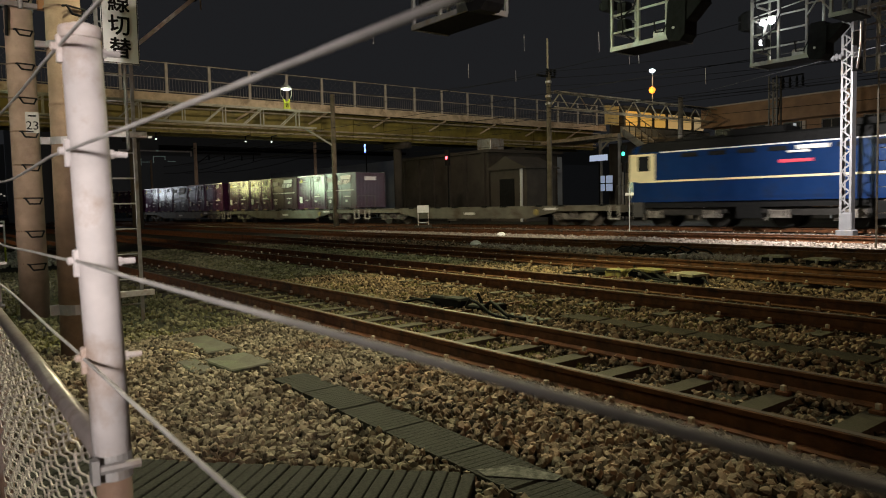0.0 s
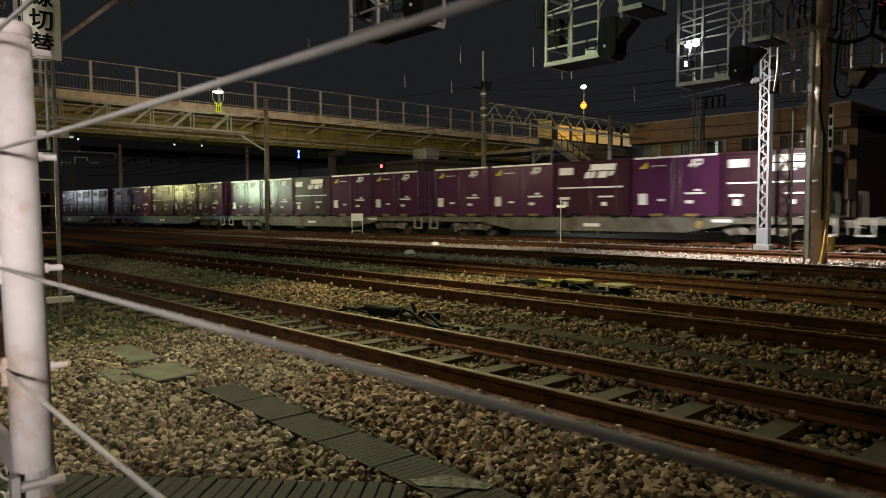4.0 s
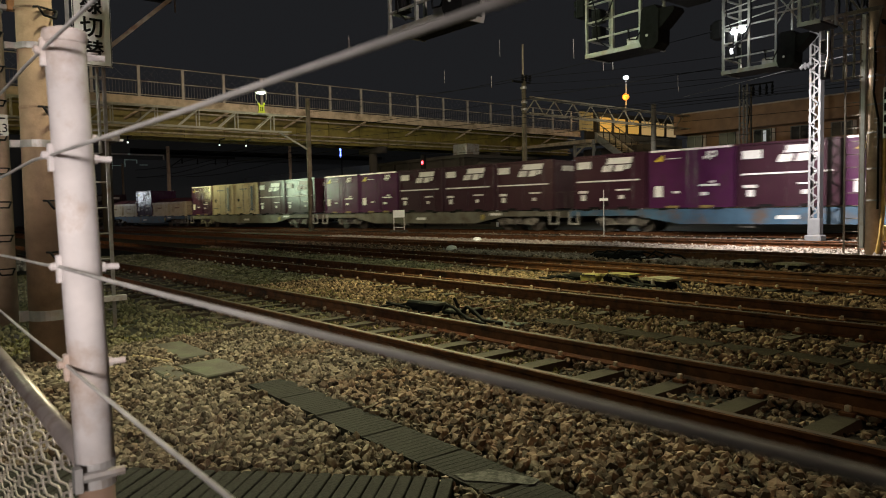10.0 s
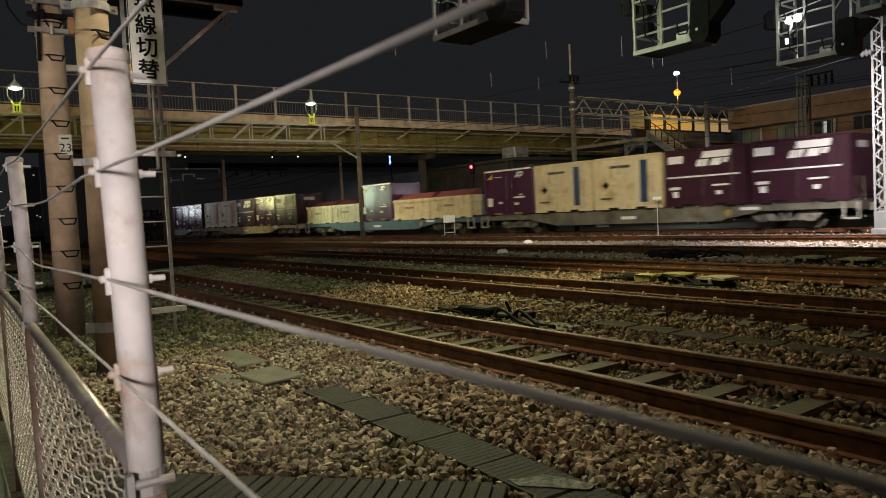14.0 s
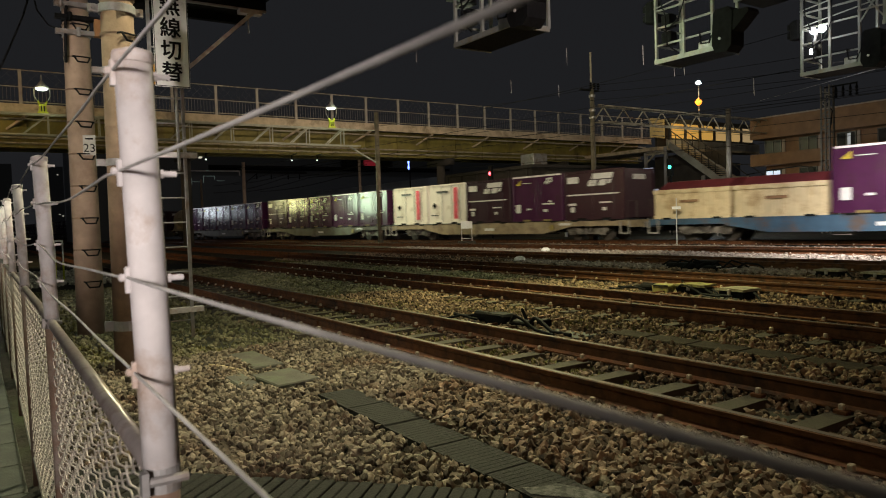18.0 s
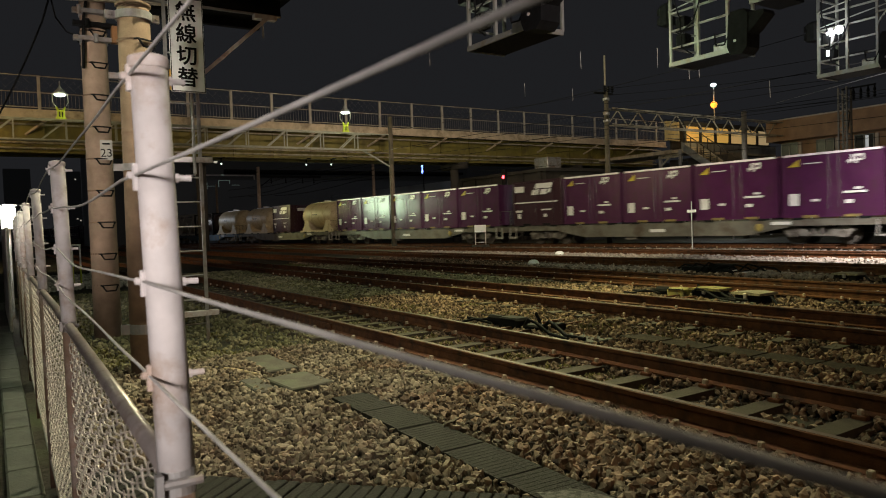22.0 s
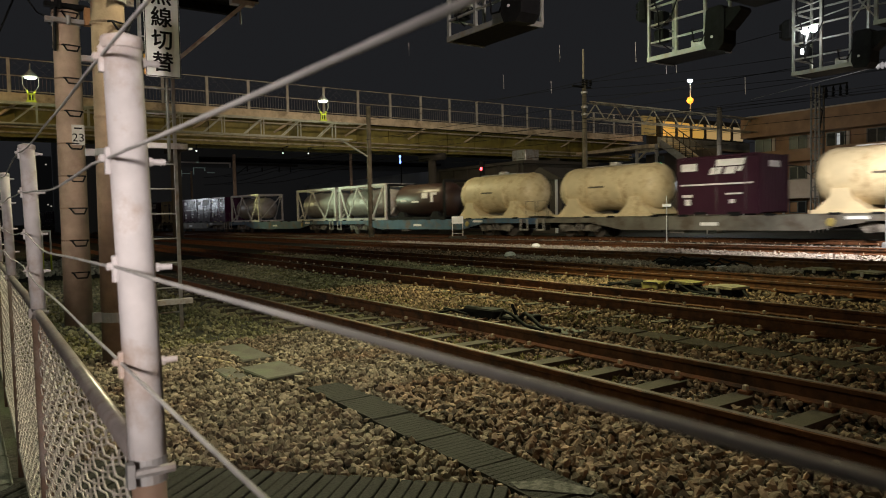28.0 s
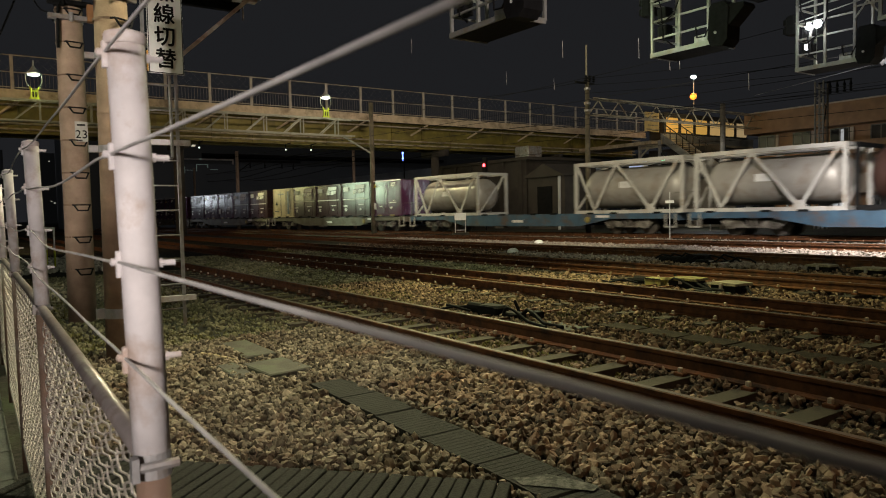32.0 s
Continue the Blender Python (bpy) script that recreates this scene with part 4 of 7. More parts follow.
for y in (-13.3, 3.63, 20.6):
    lamp = thing("beam_lamp", "greenish white lamp on a yellow stand above the beam", "lamp", (-43.75, y, 7.69), 0, "lamps on the portal beam")
    stand = part("stand", Geo().extrude([(-0.26, 0.0), (0.26, 0.0), (0.26, 0.10), (0.20, 0.12), (0.17, 0.42), (0.24, 0.66), (0.18, 0.70), (0.09, 0.52), (-0.09, 0.52), (-0.18, 0.70), (-0.24, 0.66), (-0.17, 0.42), (-0.20, 0.12), (-0.26, 0.10)], "x", -0.06, 0.06), YELLOW, lamp, "bright yellow stand")
    part("slot", Geo().box(0.061, 0.066, -0.10, -0.03, 0.14, 0.42), DARK, stand)
    part("slot", Geo().box(0.061, 0.066, 0.03, 0.10, 0.14, 0.42), DARK, stand)
    g = Geo().tube([(0, -0.16, 0.56), (0, -0.38, 0.95), (0, -0.38, 1.42)], 0.02, 6).tube([(0, 0.16, 0.56), (0, 0.38, 0.95), (0, 0.38, 1.42)], 0.02, 6)
    part("yoke", g, TRUSSPALE, lamp)
    part("housing", Geo().lathe([(0.05, 1.80), (0.10, 1.70), (0.20, 1.58), (0.36, 1.42), (0.37, 1.37)], 16), GALV2, lamp)
    part("bulb", Geo().lathe([(0.30, 1.365), (0.28, 1.31), (0.18, 1.27), (0.05, 1.25)], 16), LAMPGREEN, lamp, "glowing lamp glass")
    part("spike", Geo().cyl((0, 0, 1.75), (0, 0, 2.1), 0.03, 6), GALV2, lamp)

for x, y in ((-49.6, 13.8), (-49.0, 19.8), (-48.6, 21.6)):
    ul = thing("girder_lamp", "small white lamp under the bridge girder", "lamp", (x, y, 6.0), 0, "lamps under the bridge")
    part("bulb", Geo().lathe([(0.01, -0.06), (0.05, -0.03), (0.06, 0.0), (0.05, 0.04), (0.01, 0.06)], 10), GIRDERLAMP, ul, "glowing bulb")
    part("bracket", Geo().box(-0.03, 0.03, -0.03, 0.03, 0.06, 0.4).box(-0.03, 0.9, -0.03, 0.03, 0.36, 0.42), DARK, ul)

# ---- overhead-line masts and distant poles ----
concrete_pole("catenary_pole", -73.0, 24.1, 0.2, 8.0, "dark far overhead-line pole beyond the bridge", "overhead-line poles")
for x, y in ((-100, 27), (-120, 19), (-64, 33)):
    concrete_pole("catenary_pole", x, y, 0.17, 8.0, "dark far overhead-line pole beyond the bridge", "overhead-line poles")
mast = thing("catenary_mast", "steel overhead-line mast with insulators and lattice beam", "mast", (-28.4, 29.4, 0))
part("shaft", Geo().cyl((0, 0, -0.3), (0, 0, 8.6), 0.16, 14, 0.12), AGEDPOLE, mast, "", True)
part("top_rod", Geo().cyl((-0.05, 0, 8.6), (-0.05, 0, 10.4), 0.05, 8), BRIDGE_STEEL, mast)
part("cross_arm", Geo().box(-0.06, 0.06, -0.9, 0.5, 8.22, 8.32), DARK, mast)
for y in (0.25, 0.55, 0.85):
    part("insulator", Geo().lathe([(0.03, 8.3), (0.11, 8.36), (0.04, 8.42), (0.11, 8.48), (0.04, 8.54), (0.1, 8.6), (0.03, 8.66)], 10, (0.25, y - 0.6, 0)), DARK, mast)
for z in (7.9, 7.1, 6.7):
    part("band", Geo().cyl((0, 0, z), (0, 0, z + 0.12), 0.19, 12), GALV2, mast)
for z in (6.55, 7.45):
    for dx in (-0.25, 0.25):
        part("chord", Geo().bar((dx, 0.2, z), (dx, 17.5, z), 0.07), BRIDGE_STEEL, mast)
for k in range(10):
    y = 0.3 + 1.7 * k
    part("lattice_bar", Geo().bar((-0.25, y, 6.55), (-0.25, y + 0.85, 7.45), 0.05), BRIDGE_STEEL, mast)
    part("lattice_bar", Geo().bar((-0.25, y + 0.85, 7.45), (-0.25, y + 1.7, 6.55), 0.05), BRIDGE_STEEL, mast)
g = Geo()
for (a, b, s) in (((-28.4, 29.2, 8.5), (0, 33, 8.2), 0.5), ((-28.4, 29.6, 8.2), (0, 35, 7.6), 0.5), ((-28.4, 29.2, 7.7), (0, 31, 6.2), 0.3),
                  ((-28.4, 29.2, 6.5), (0, 30.5, 5.4), 0.2), ((-60, 25.5, 6.3), (0, 29.6, 5.4), 0.1), ((-60, 23.6, 6.4), (20, 30.2, 5.2), 0.1),
                  ((-60, 19.0, 6.2), (-10, 21.9, 5.6), 0.1), ((-43.8, 24, 8.8), (-28.4, 29.4, 8.4), 0.3), ((-43.8, 24, 8.0), (-10.4, 24.3, 7.6), 0.5), ((-43.8, 30, 5.9), (0, 34.5, 5.2), 0.15),
                  ((-43.8, 31, 5.2), (0, 36, 4.4), 0.15), ((-43.8, 32, 7.2), (0, 38, 6.9), 0.3), ((-43.8, 26, 6.9), (0, 31.5, 6.6), 0.2)):
    a, b = Vector(a), Vector(b)
    g.tube([a + (b - a) * (k / 12) + Vector((0, 0, -4 * s * (k / 12) * (1 - k / 12))) for k in range(13)], 0.012, 5)
solid("overhead_wires", g, DARK, "thin dark overhead wires above the tracks", "wires", "", "stuff")
g = Geo()
for x, y, z, drop in ((-31.36, 26, 9.12, 0.76), (-21.89, 26, 8.97, 0.89), (-26.82, 26, 9.89, 0.86), (-27.48, 26, 8.13, 0.61), (-20.19, 26, 7.73, 0.49), (-16.43, 26, 6.46, 0.66), (-41.39, 26, 13.02, 0.87), (-19.67, 26, 7.53, 0.34)):
    g.cyl((x, y, z), (x + 0.02, y, z - drop), 0.011, 5)
solid("wire_droppers", g, GALV, "short bright droppers on the overhead wires", "wires", "", "stuff")

# ---- signal gantry ----
white_mast = thing("lattice_mast", "white painted lattice mast on a concrete foot", "mast", (-10.35, 24.5, 0))
part("foot", Geo().bevelled(-0.27, 0.27, -0.22, 0.22, -0.25, 0.10, 0.03).bevelled(-0.20, 0.20, -0.15, 0.15, 0.10, 0.66, 0.03), MASTPAINT, white_mast, "white foot block")
for dx in (-0.148, 0.148):
    e = math.copysign(1.0, dx)
    channel = [(-0.036, -0.14), (0.036, -0.14), (0.036, 0.14), (-0.036, 0.14), (-0.036, 0.13), (0.024, 0.13), (0.024, -0.13), (-0.036, -0.13)]
    part("leg", Geo().extrude([(dx + e * u, v) for u, v in channel[::int(e)]], "z", 0.6, 9.5), MASTPAINT, white_mast, "white channel leg")
for k in range(20):
    z = 0.68 + 0.44 * k
    part("lattice_bar", Geo().bar((-0.135, -0.147, z), (0.135, -0.147, z + 0.22), 0.012, 0.048), MASTPAINT, white_mast)
    part("lattice_bar", Geo().bar((0.135, -0.147, z + 0.22), (-0.135, -0.147, z + 0.44), 0.012, 0.048), MASTPAINT, white_mast)
gantry = thing("signal_gantry", "dark lattice signal gantry beam above the tracks", "gantry")
for x in (-10.6, -9.6):
    for z in (8.4, 9.4):
        part("chord", Geo().bar((x, 4, z), (x, 25, z), 0.10), GALV2, gantry)
for k in range(14):
    for x in (-10.6, -9.6):
        part("lattice_bar", Geo().bar((x, 4 + 1.5 * k, 8.4), (x, 4.75 + 1.5 * k, 9.4), 0.06), GALV2, gantry)
        part("lattice_bar", Geo().bar((x, 4.75 + 1.5 * k, 9.4), (x, 5.5 + 1.5 * k, 8.4), 0.06), GALV2, gantry)

# Unseen lamp body, added only to carry the train fill light.
gf = thing("flood_light", "added lamp body under the gantry beam for the train fill light", "lamp", (-10.6, 11.5, 8.10), 0)
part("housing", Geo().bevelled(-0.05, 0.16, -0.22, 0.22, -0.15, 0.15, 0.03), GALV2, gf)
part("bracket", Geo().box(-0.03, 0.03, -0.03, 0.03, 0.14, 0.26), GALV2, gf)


def signal_cage(x, y, z, length, deep, label, lamps=True):
    """A hanging maintenance cage with a colour-light signal head and its sun shield."""
    c = thing("signal_cage", label, "signal", (x, y, z), 0, "signal cages on the gantry")
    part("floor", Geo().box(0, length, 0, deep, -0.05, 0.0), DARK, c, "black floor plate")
    part("floor_rim", Geo().box(0, length, -0.04, 0, -0.07, 0.03).box(-0.04, 0, -0.04, deep, -0.07, 0.03).box(length, length + 0.04, -0.04, deep, -0.07, 0.03), SIGNALGREY, c, "pale floor rim")
    for px in (0.0, length * 0.5, length):
        part("upright", Geo().box(px - 0.03, px + 0.03, -0.03, 0.03, 0, 3.6), SIGNALGREY, c)
    for px in (0.0, length):
        part("upright", Geo().box(px - 0.03, px + 0.03, deep - 0.03, deep + 0.03, 0, 3.6), SIGNALGREY, c)
    for zz in (0.35, 0.75, 1.15, 1.55, 1.95):
        part("guard_rail", Geo().box(-0.02, length, -0.02, 0.02, zz - 0.02, zz + 0.02), SIGNALGREY, c)
        part("guard_rail", Geo().box(-0.02, 0.02, 0, deep, zz - 0.02, zz + 0.02), SIGNALGREY, c)
    h = part("signal_head", Geo().extrude([(length * 1.10, 0.66), (length * 1.07, 0.0), (length * 1.12, -0.17), (length * 1.30, -0.20), (length * 1.38, -0.08), (length * 1.40, 0.60), (length * 1.34, 0.72), (length * 1.14, 0.72)], "y", -0.20, 0.24), DARK, c, "black signal head")
    part("sun_shield", Geo().extrude([(length * 1.39, 0.62), (length * 1.39, 0.20), (length * 1.45, 0.26), (length * 1.64, 0.52), (length * 1.62, 0.60)], "y", -0.18, 0.20), DARK, h)
    part("mount", Geo().bar((length * 1.16, 0.0, 0.0), (length * 0.98, 0.0, -0.02), 0.07), SIGNALGREY, h)
    part("head_bolts", Geo().cyl((length * 1.2, -0.22, 0.1), (length * 1.2, -0.19, 0.1), 0.03, 8), GALV, h)
    for zz in (1.30, 1.72):
        part("tie_rod", Geo().cyl((-0.02, -0.05, zz - 0.10), (length * 1.5, -0.05, zz + 0.16), 0.016, 6), SIGNALGREY, c)
    part("conduit", Geo().tube([(0.1, -0.04, 2.4), (0.12, -0.06, 1.5), (0.3, -0.07, 1.0), (0.34, -0.05, 0.3), (0.6, -0.05, 0.1)], 0.018, 6), DARK, c)
    for zz in (0.35, 0.75):
        part("lens_unit", Geo().bevelled(0.08, 0.36, 0.05, 0.30, zz, zz + 0.3, 0.03), DARK, c)
    part("junction_box", Geo().bevelled(length * 0.7, length * 0.92, 0.1, 0.35, 0.02, 0.22, 0.02), GALV2, c)
    part("cable", Geo().tube([(length * 0.55, -0.05, 1.9), (length * 0.56, -0.07, 1.2), (length * 0.45, -0.09, 0.8), (length * 0.2, -0.06, 0.62), (0.15, 0.0, 0.7)], 0.02, 6), DARK, c)
    part("cable", Geo().tube([(length * 0.8, -0.05, 0.4), (length * 0.85, -0.10, 0.12), (length * 0.98, -0.10, 0.10), (length * 1.05, -0.05, 0.35)], 0.02, 6), DARK, c)
    part("hanger", Geo().box(min(0.0, -9.6 - x - 0.1), max(length, -9.6 - x + 0.1), -0.06, 0.06, 8.36 - z, 8.48 - z), GALV2, c)
    part("upright", Geo().box(length * 1.43 - 0.04, length * 1.43 + 0.04, -0.12, -0.06, 0.85, 3.6), SIGNALGREY, c)
    part("upright", Geo().box(length * 1.76 - 0.03, length * 1.76 + 0.03, deep - 0.06, deep, 0.85, 3.6), SIGNALGREY, c)
    for zz in (1.25, 1.75, 2.25):
        part("guard_rail", Geo().box(length, length * 1.76, -0.11, -0.08, zz - 0.018, zz + 0.018), SIGNALGREY, c)
    part("brace", Geo().bar((length, -0.03, 0.95), (length * 1.43, -0.09, 1.75), 0.03), SIGNALGREY, c)
    part("brace", Geo().bar((length, -0.03, 1.75), (length * 1.43, -0.09, 0.95), 0.03), SIGNALGREY, c)
    part("side_head", Geo().bevelled(-0.34, -0.06, -0.02, 0.30, 0.95, 1.45, 0.05).bevelled(-0.42, -0.30, 0.02, 0.26, 1.0, 1.16, 0.02).bevelled(-0.42, -0.30, 0.02, 0.26, 1.22, 1.38, 0.02), DARK, c, "small black lamp head")
    part("upper_shelf", Geo().box(length * 1.40, length * 1.78, -0.1, deep, 0.80, 0.85), DARK, c)
    part("shelf_rim", Geo().box(length * 1.40, length * 1.78, -0.14, -0.10, 0.78, 0.88), SIGNALGREY, c)
    return c


signal_cage(-11.78, 8.37, 4.8, 1.75, 0.9, "hanging steel signal cage with a black floor")
signal_cage(-11.0, 13.55, 4.8, 1.5, 0.9, "hanging steel signal cage with lamp heads")
signal_cage(-10.25, 18.42, 4.8, 1.45, 0.9, "hanging steel signal cage with a white flood light")


def far_cage(x, y, z):
    """A slim cage beyond the column, with a closed signal box whose pale side faces the lane."""
    c = thing("signal_cage", "dim brown slim signal cage hung beyond the concrete column", "signal", (x, y, z), 0, "signal cages on the gantry")
    for dx, dy in ((0.0, 0.0), (0.33, 0.0), (0.72, 0.0), (1.5, 0.0), (0.0, 0.8), (0.72, 0.8), (1.5, 0.8)):
        part("upright", Geo().box(dx - 0.025, dx + 0.025, dy - 0.025, dy + 0.025, 0.0, 3.6), CAGEBROWN, c)
    part("floor", Geo().box(-0.05, 1.55, -0.03, 0.85, -0.06, 0.0), DARK, c, "black floor plate")
    part("floor_rim", Geo().box(-0.06, 1.56, -0.06, -0.03, -0.07, 0.02), CAGEBROWN, c)
    for zz in (0.35, 0.75, 1.15, 1.6, 2.1):
        part("guard_rail", Geo().box(0.0, 1.5, -0.02, 0.02, zz - 0.018, zz + 0.018), CAGEBROWN, c)
    part("brace", Geo().bar((0.0, 0.0, 1.15), (0.72, 0.0, 2.1), 0.03), CAGEBROWN, c)
    part("grille", Geo().box(0.06, 0.10, 0.05, 0.07, 0.1, 1.0).box(0.16, 0.20, 0.05, 0.07, 0.1, 1.0).box(0.26, 0.30, 0.05, 0.07, 0.1, 1.0).box(0.04, 0.32, 0.05, 0.07, 0.98, 1.02), CAGEBROWN, c)
    h = part("signal_head", Geo().extrude([(0.24, -0.08), (0.20, -0.46), (0.46, -0.50), (0.82, -0.14), (0.78, -0.04)], "y", -0.20, 0.30), DARK, c, "black signal box")
    part("side_plate", Geo().extrude([(0.26, -0.085), (0.22, -0.445), (0.455, -0.485), (0.66, -0.13)], "y", -0.212, -0.202), mat("pale_box_side", (0.40, 0.37, 0.33), 0.7, 0, 0.2, 4, 0.05, 40), h, "pale side plate")
    part("upper_head", Geo().bevelled(0.85, 1.35, -0.05, 0.35, 0.9, 1.8, 0.04), DARK, c, "black upper signal head")
    for k in range(3):
        part("red_reflex", Geo().bar((0.84 + 0.12 * k, -0.07, 1.50 + 0.03 * k), (0.94 + 0.12 * k, -0.07, 1.44 + 0.03 * k), 0.02), REDDIM, c, "dim red lens rim")
    part("hanger", Geo().box(-3.1, 1.5, -0.06, 0.06, 8.36 - z, 8.48 - z), GALV2, c)
    for pts in (((-0.55, -0.2, 1.05), (-0.20, -0.24, 0.78), (0.15, -0.24, 0.62), (0.55, -0.22, 0.66), (0.75, -0.2, 0.75), (1.1, -0.18, 0.5), (1.6, -0.15, 0.42)),
                ((0.75, -0.2, 0.75), (0.80, -0.2, 1.2), (0.84, -0.18, 1.9))):
        part("thick_cable", Geo().tube(list(pts), 0.055, 8), DARK, c, "thick black cable", True)
    part("drooping_cable", Geo().tube([(0.02, -0.2, 0.85), (-0.02, -0.22, 0.3), (-0.06, -0.22, -0.35), (0.02, -0.22, -0.66), (0.16, -0.22, -0.74), (0.30, -0.22, -0.66), (0.36, -0.2, -0.42)], 0.03, 8), DARK, c, "black drooping cable", True)


CAGEBROWN = mat("dim_cage_steel", (0.15, 0.125, 0.095), 0.65, 0.2, 0.25, 5, 0.1, 50, (0.10, 0.07, 0.04), 3, 0.5)
REDDIM = glow("dim_red_rim", (1.0, 0.05, 0.10), 0.12)
far_cage(-6.58, 20.0, 4.85)
flood = thing("flood_light", "bright white flood light fixed in a signal cage", "lamp", (-9.72, 18.42, 5.86))
part("lamp_face", Geo().lathe([(0.02, -0.03), (0.10, -0.02), (0.10, 0.02), (0.02, 0.03)], 14, (0, 0, 0), "y"), LAMPWHITE, flood, "glowing lamp face")
part("lamp_face", Geo().lathe([(0.02, -0.03), (0.08, -0.02), (0.08, 0.02), (0.02, 0.03)], 14, (-0.23, 0, -0.02), "y"), LAMPWHITE, flood, "glowing lamp face")
part("bracket", Geo().bar((-0.16, 0.05, -0.02), (-0.26, 0.05, -0.45), 0.05), WHITESTEEL, flood)
part("small_lamp", Geo().box(-0.32, -0.26, -0.03, 0.03, -0.60, -0.46), glow("lamp_soft", (0.95, 0.98, 1.0), 4), flood)

column = thing("concrete_column", "round concrete column with steel straps and ladder", "column", (-6.95, 19.85, 0))
part("shaft", Geo().cyl((0, 0, -0.3), (0, 0, 9.5), 0.205, 26, 0.185), CONCRETE, column, "", True)
for z in (1.2, 2.0, 2.9, 3.6, 4.3, 5.0):
    part("strap", Geo().cyl((0, 0, z), (0, 0, z + 0.045), 0.21, 24), GALV2, column, "bright steel strap")
part("cable_duct", Geo().box(-0.29, -0.20, -0.16, -0.06, 0.0, 5.9), WHITESTEEL, column, "pale cable duct")
part("duct_base", Geo().tube([(0.14, -0.24, -0.2), (0.22, -0.22, 0.35), (0.24, -0.12, 1.0), (0.235, -0.08, 3.0)], 0.05, 8).bevelled(0.28, 0.44, -0.26, -0.1, 0.2, 0.6, 0.02), mat("ochre_pipe", (0.42, 0.27, 0.07), 0.6), column, "ochre cable pipe")
plate = part("plate", Geo().bevelled(0.24, 0.36, -0.24, -0.20, 2.75, 4.0, 0.008), SIGNWHITE, column, "white name plate with dark bars")
for k in range(4):
    part("bar", Geo().box(0.265, 0.335, -0.245, -0.24, 2.86 + 0.28 * k, 3.05 + 0.28 * k), INK, plate)
lad = thing("steel_ladder", "narrow steel ladder beside the concrete column", "ladder", (-7.45, 19.75, 0))
for y in (-0.18, 0.18):
    part("stile", Geo().box(y - 0.02, y + 0.02, -0.02, 0.02, -0.25, 9), CAGEBROWN, lad)
for k in range(26):
    part("rung", Geo().cyl((-0.18, 0, 0.1 + 0.33 * k), (0.18, 0, 0.1 + 0.33 * k), 0.012, 6), CAGEBROWN, lad)
bracket = thing("column_bracket", "angle-steel ledge and slim cage bolted to the concrete column", "bracket", (-6.95, 19.85, 0))
part("ledge", Geo().box(-1.15, 0.25, -0.34, -0.28, 5.90, 5.99).box(-1.15, 0.25, 0.26, 0.32, 5.90, 5.99).box(-1.15, -1.09, -0.28, 0.26, 5.90, 5.99), CAGEBROWN, bracket)
for a, b in (((-0.25, -0.31, 5.9), (-0.75, -0.31, 6.7)), ((0.2, -0.31, 5.9), (0.05, -0.25, 5.2)), ((-0.9, -0.31, 5.9), (-0.42, -0.27, 5.3))):
    part("strut", Geo().bar(a, b, 0.05), CAGEBROWN, bracket)
for x in (-0.95, -0.66, -0.42):
    part("upright", Geo().box(x - 0.022, x + 0.022, -0.30, -0.256, 4.30, 5.9), CAGEBROWN, bracket)
for z in (4.32, 4.72, 5.14, 5.5):
    part("guard_rail", Geo().box(-0.97, -0.22, -0.30, -0.26, z - 0.02, z + 0.02), CAGEBROWN, bracket)
part("pipe", Geo().tube([(-1.02, -0.33, 5.6), (-1.02, -0.33, 5.0), (-1.06, -0.33, 4.72), (-1.10, -0.33, 4.45)], 0.028, 8), GALV, bracket, "pale bent pipe", True)
for z in (5.25, 4.6):
    part("signal_lens_box", Geo().bevelled(-1.26, -1.03, -0.30, -0.06, z - 0.18, z + 0.18, 0.04), DARK, bracket, "small black lens box")
part("down_cable", Geo().tube([(0.02, -0.22, 5.4), (0.06, -0.225, 4.6), (0.02, -0.225, 3.9), (0.14, -0.22, 3.2), (0.15, -0.22, 1.0)], 0.028, 8), DARK, bracket, "black cable down the column", True)
for z in (4.9, 4.2, 4.35, 3.15, 3.25, 2.8, 2.55):
    part("cable_tie", Geo().box(0.06, 0.12, -0.25, -0.235, z - 0.012, z + 0.012), GALV, bracket, "bright metal tie")
g = Geo()
rc = random.Random(8)
for k in range(10):
    x, y, z = -8.3 + 0.22 * k, 20.2 + rc.uniform(-0.3, 0.3), 6.4 + rc.uniform(-0.3, 0.7)
    g.tube([(x, y, z + 1.0), (x + rc.uniform(-0.2, 0.2), y, z), (x + 0.2, y, z - rc.uniform(0.2, 0.7)), (x + 0.45, y, z - 0.3), (x + 0.5, y, z + 0.6)], 0.028, 6)
solid("signal_cables", g, DARK, "bundle of black cables looped round the gantry column", "cables", "", "stuff")
arm = thing("tension_arm", "pale tension arm with insulators near the lattice mast", "insulator")
part("rod", Geo().bar((-15.5, 24.93, 5.37), (-9.0, 23.9, 5.75), 0.012), MASTPAINT, arm)
part("insulator", Geo().lathe([(0.04, -0.15), (0.12, -0.1), (0.05, -0.04), (0.12, 0.03), (0.05, 0.08), (0.1, 0.14), (0.03, 0.18)], 12, (-10.6, 24.15, 5.66), "x"), MASTPAINT, arm)

# ---- things along the tracks ----
for x, y in ((-17.9, 15.0), (-21.9, 19.75)):
    s = thing("white_marker", "white rounded stone marker lying between tracks", "marker", (x, y, -0.14), 0, "white markers")
    part("stone", Geo().lathe([(0.19, 0.0), (0.185, 0.05), (0.15, 0.11), (0.08, 0.145), (0.02, 0.15)], 14), mat("white_marker_paint", (0.90, 0.87, 0.80), 0.6), s, "", True)
mk = thing("track_sign", "small white board on two legs beside the main track", "sign", (-33.6, 24.2, 0), -30)
part("board", Geo().bevelled(-0.02, 0.02, -0.34, 0.34, 0.74, 1.17, 0.01), SIGNWHITE, mk)
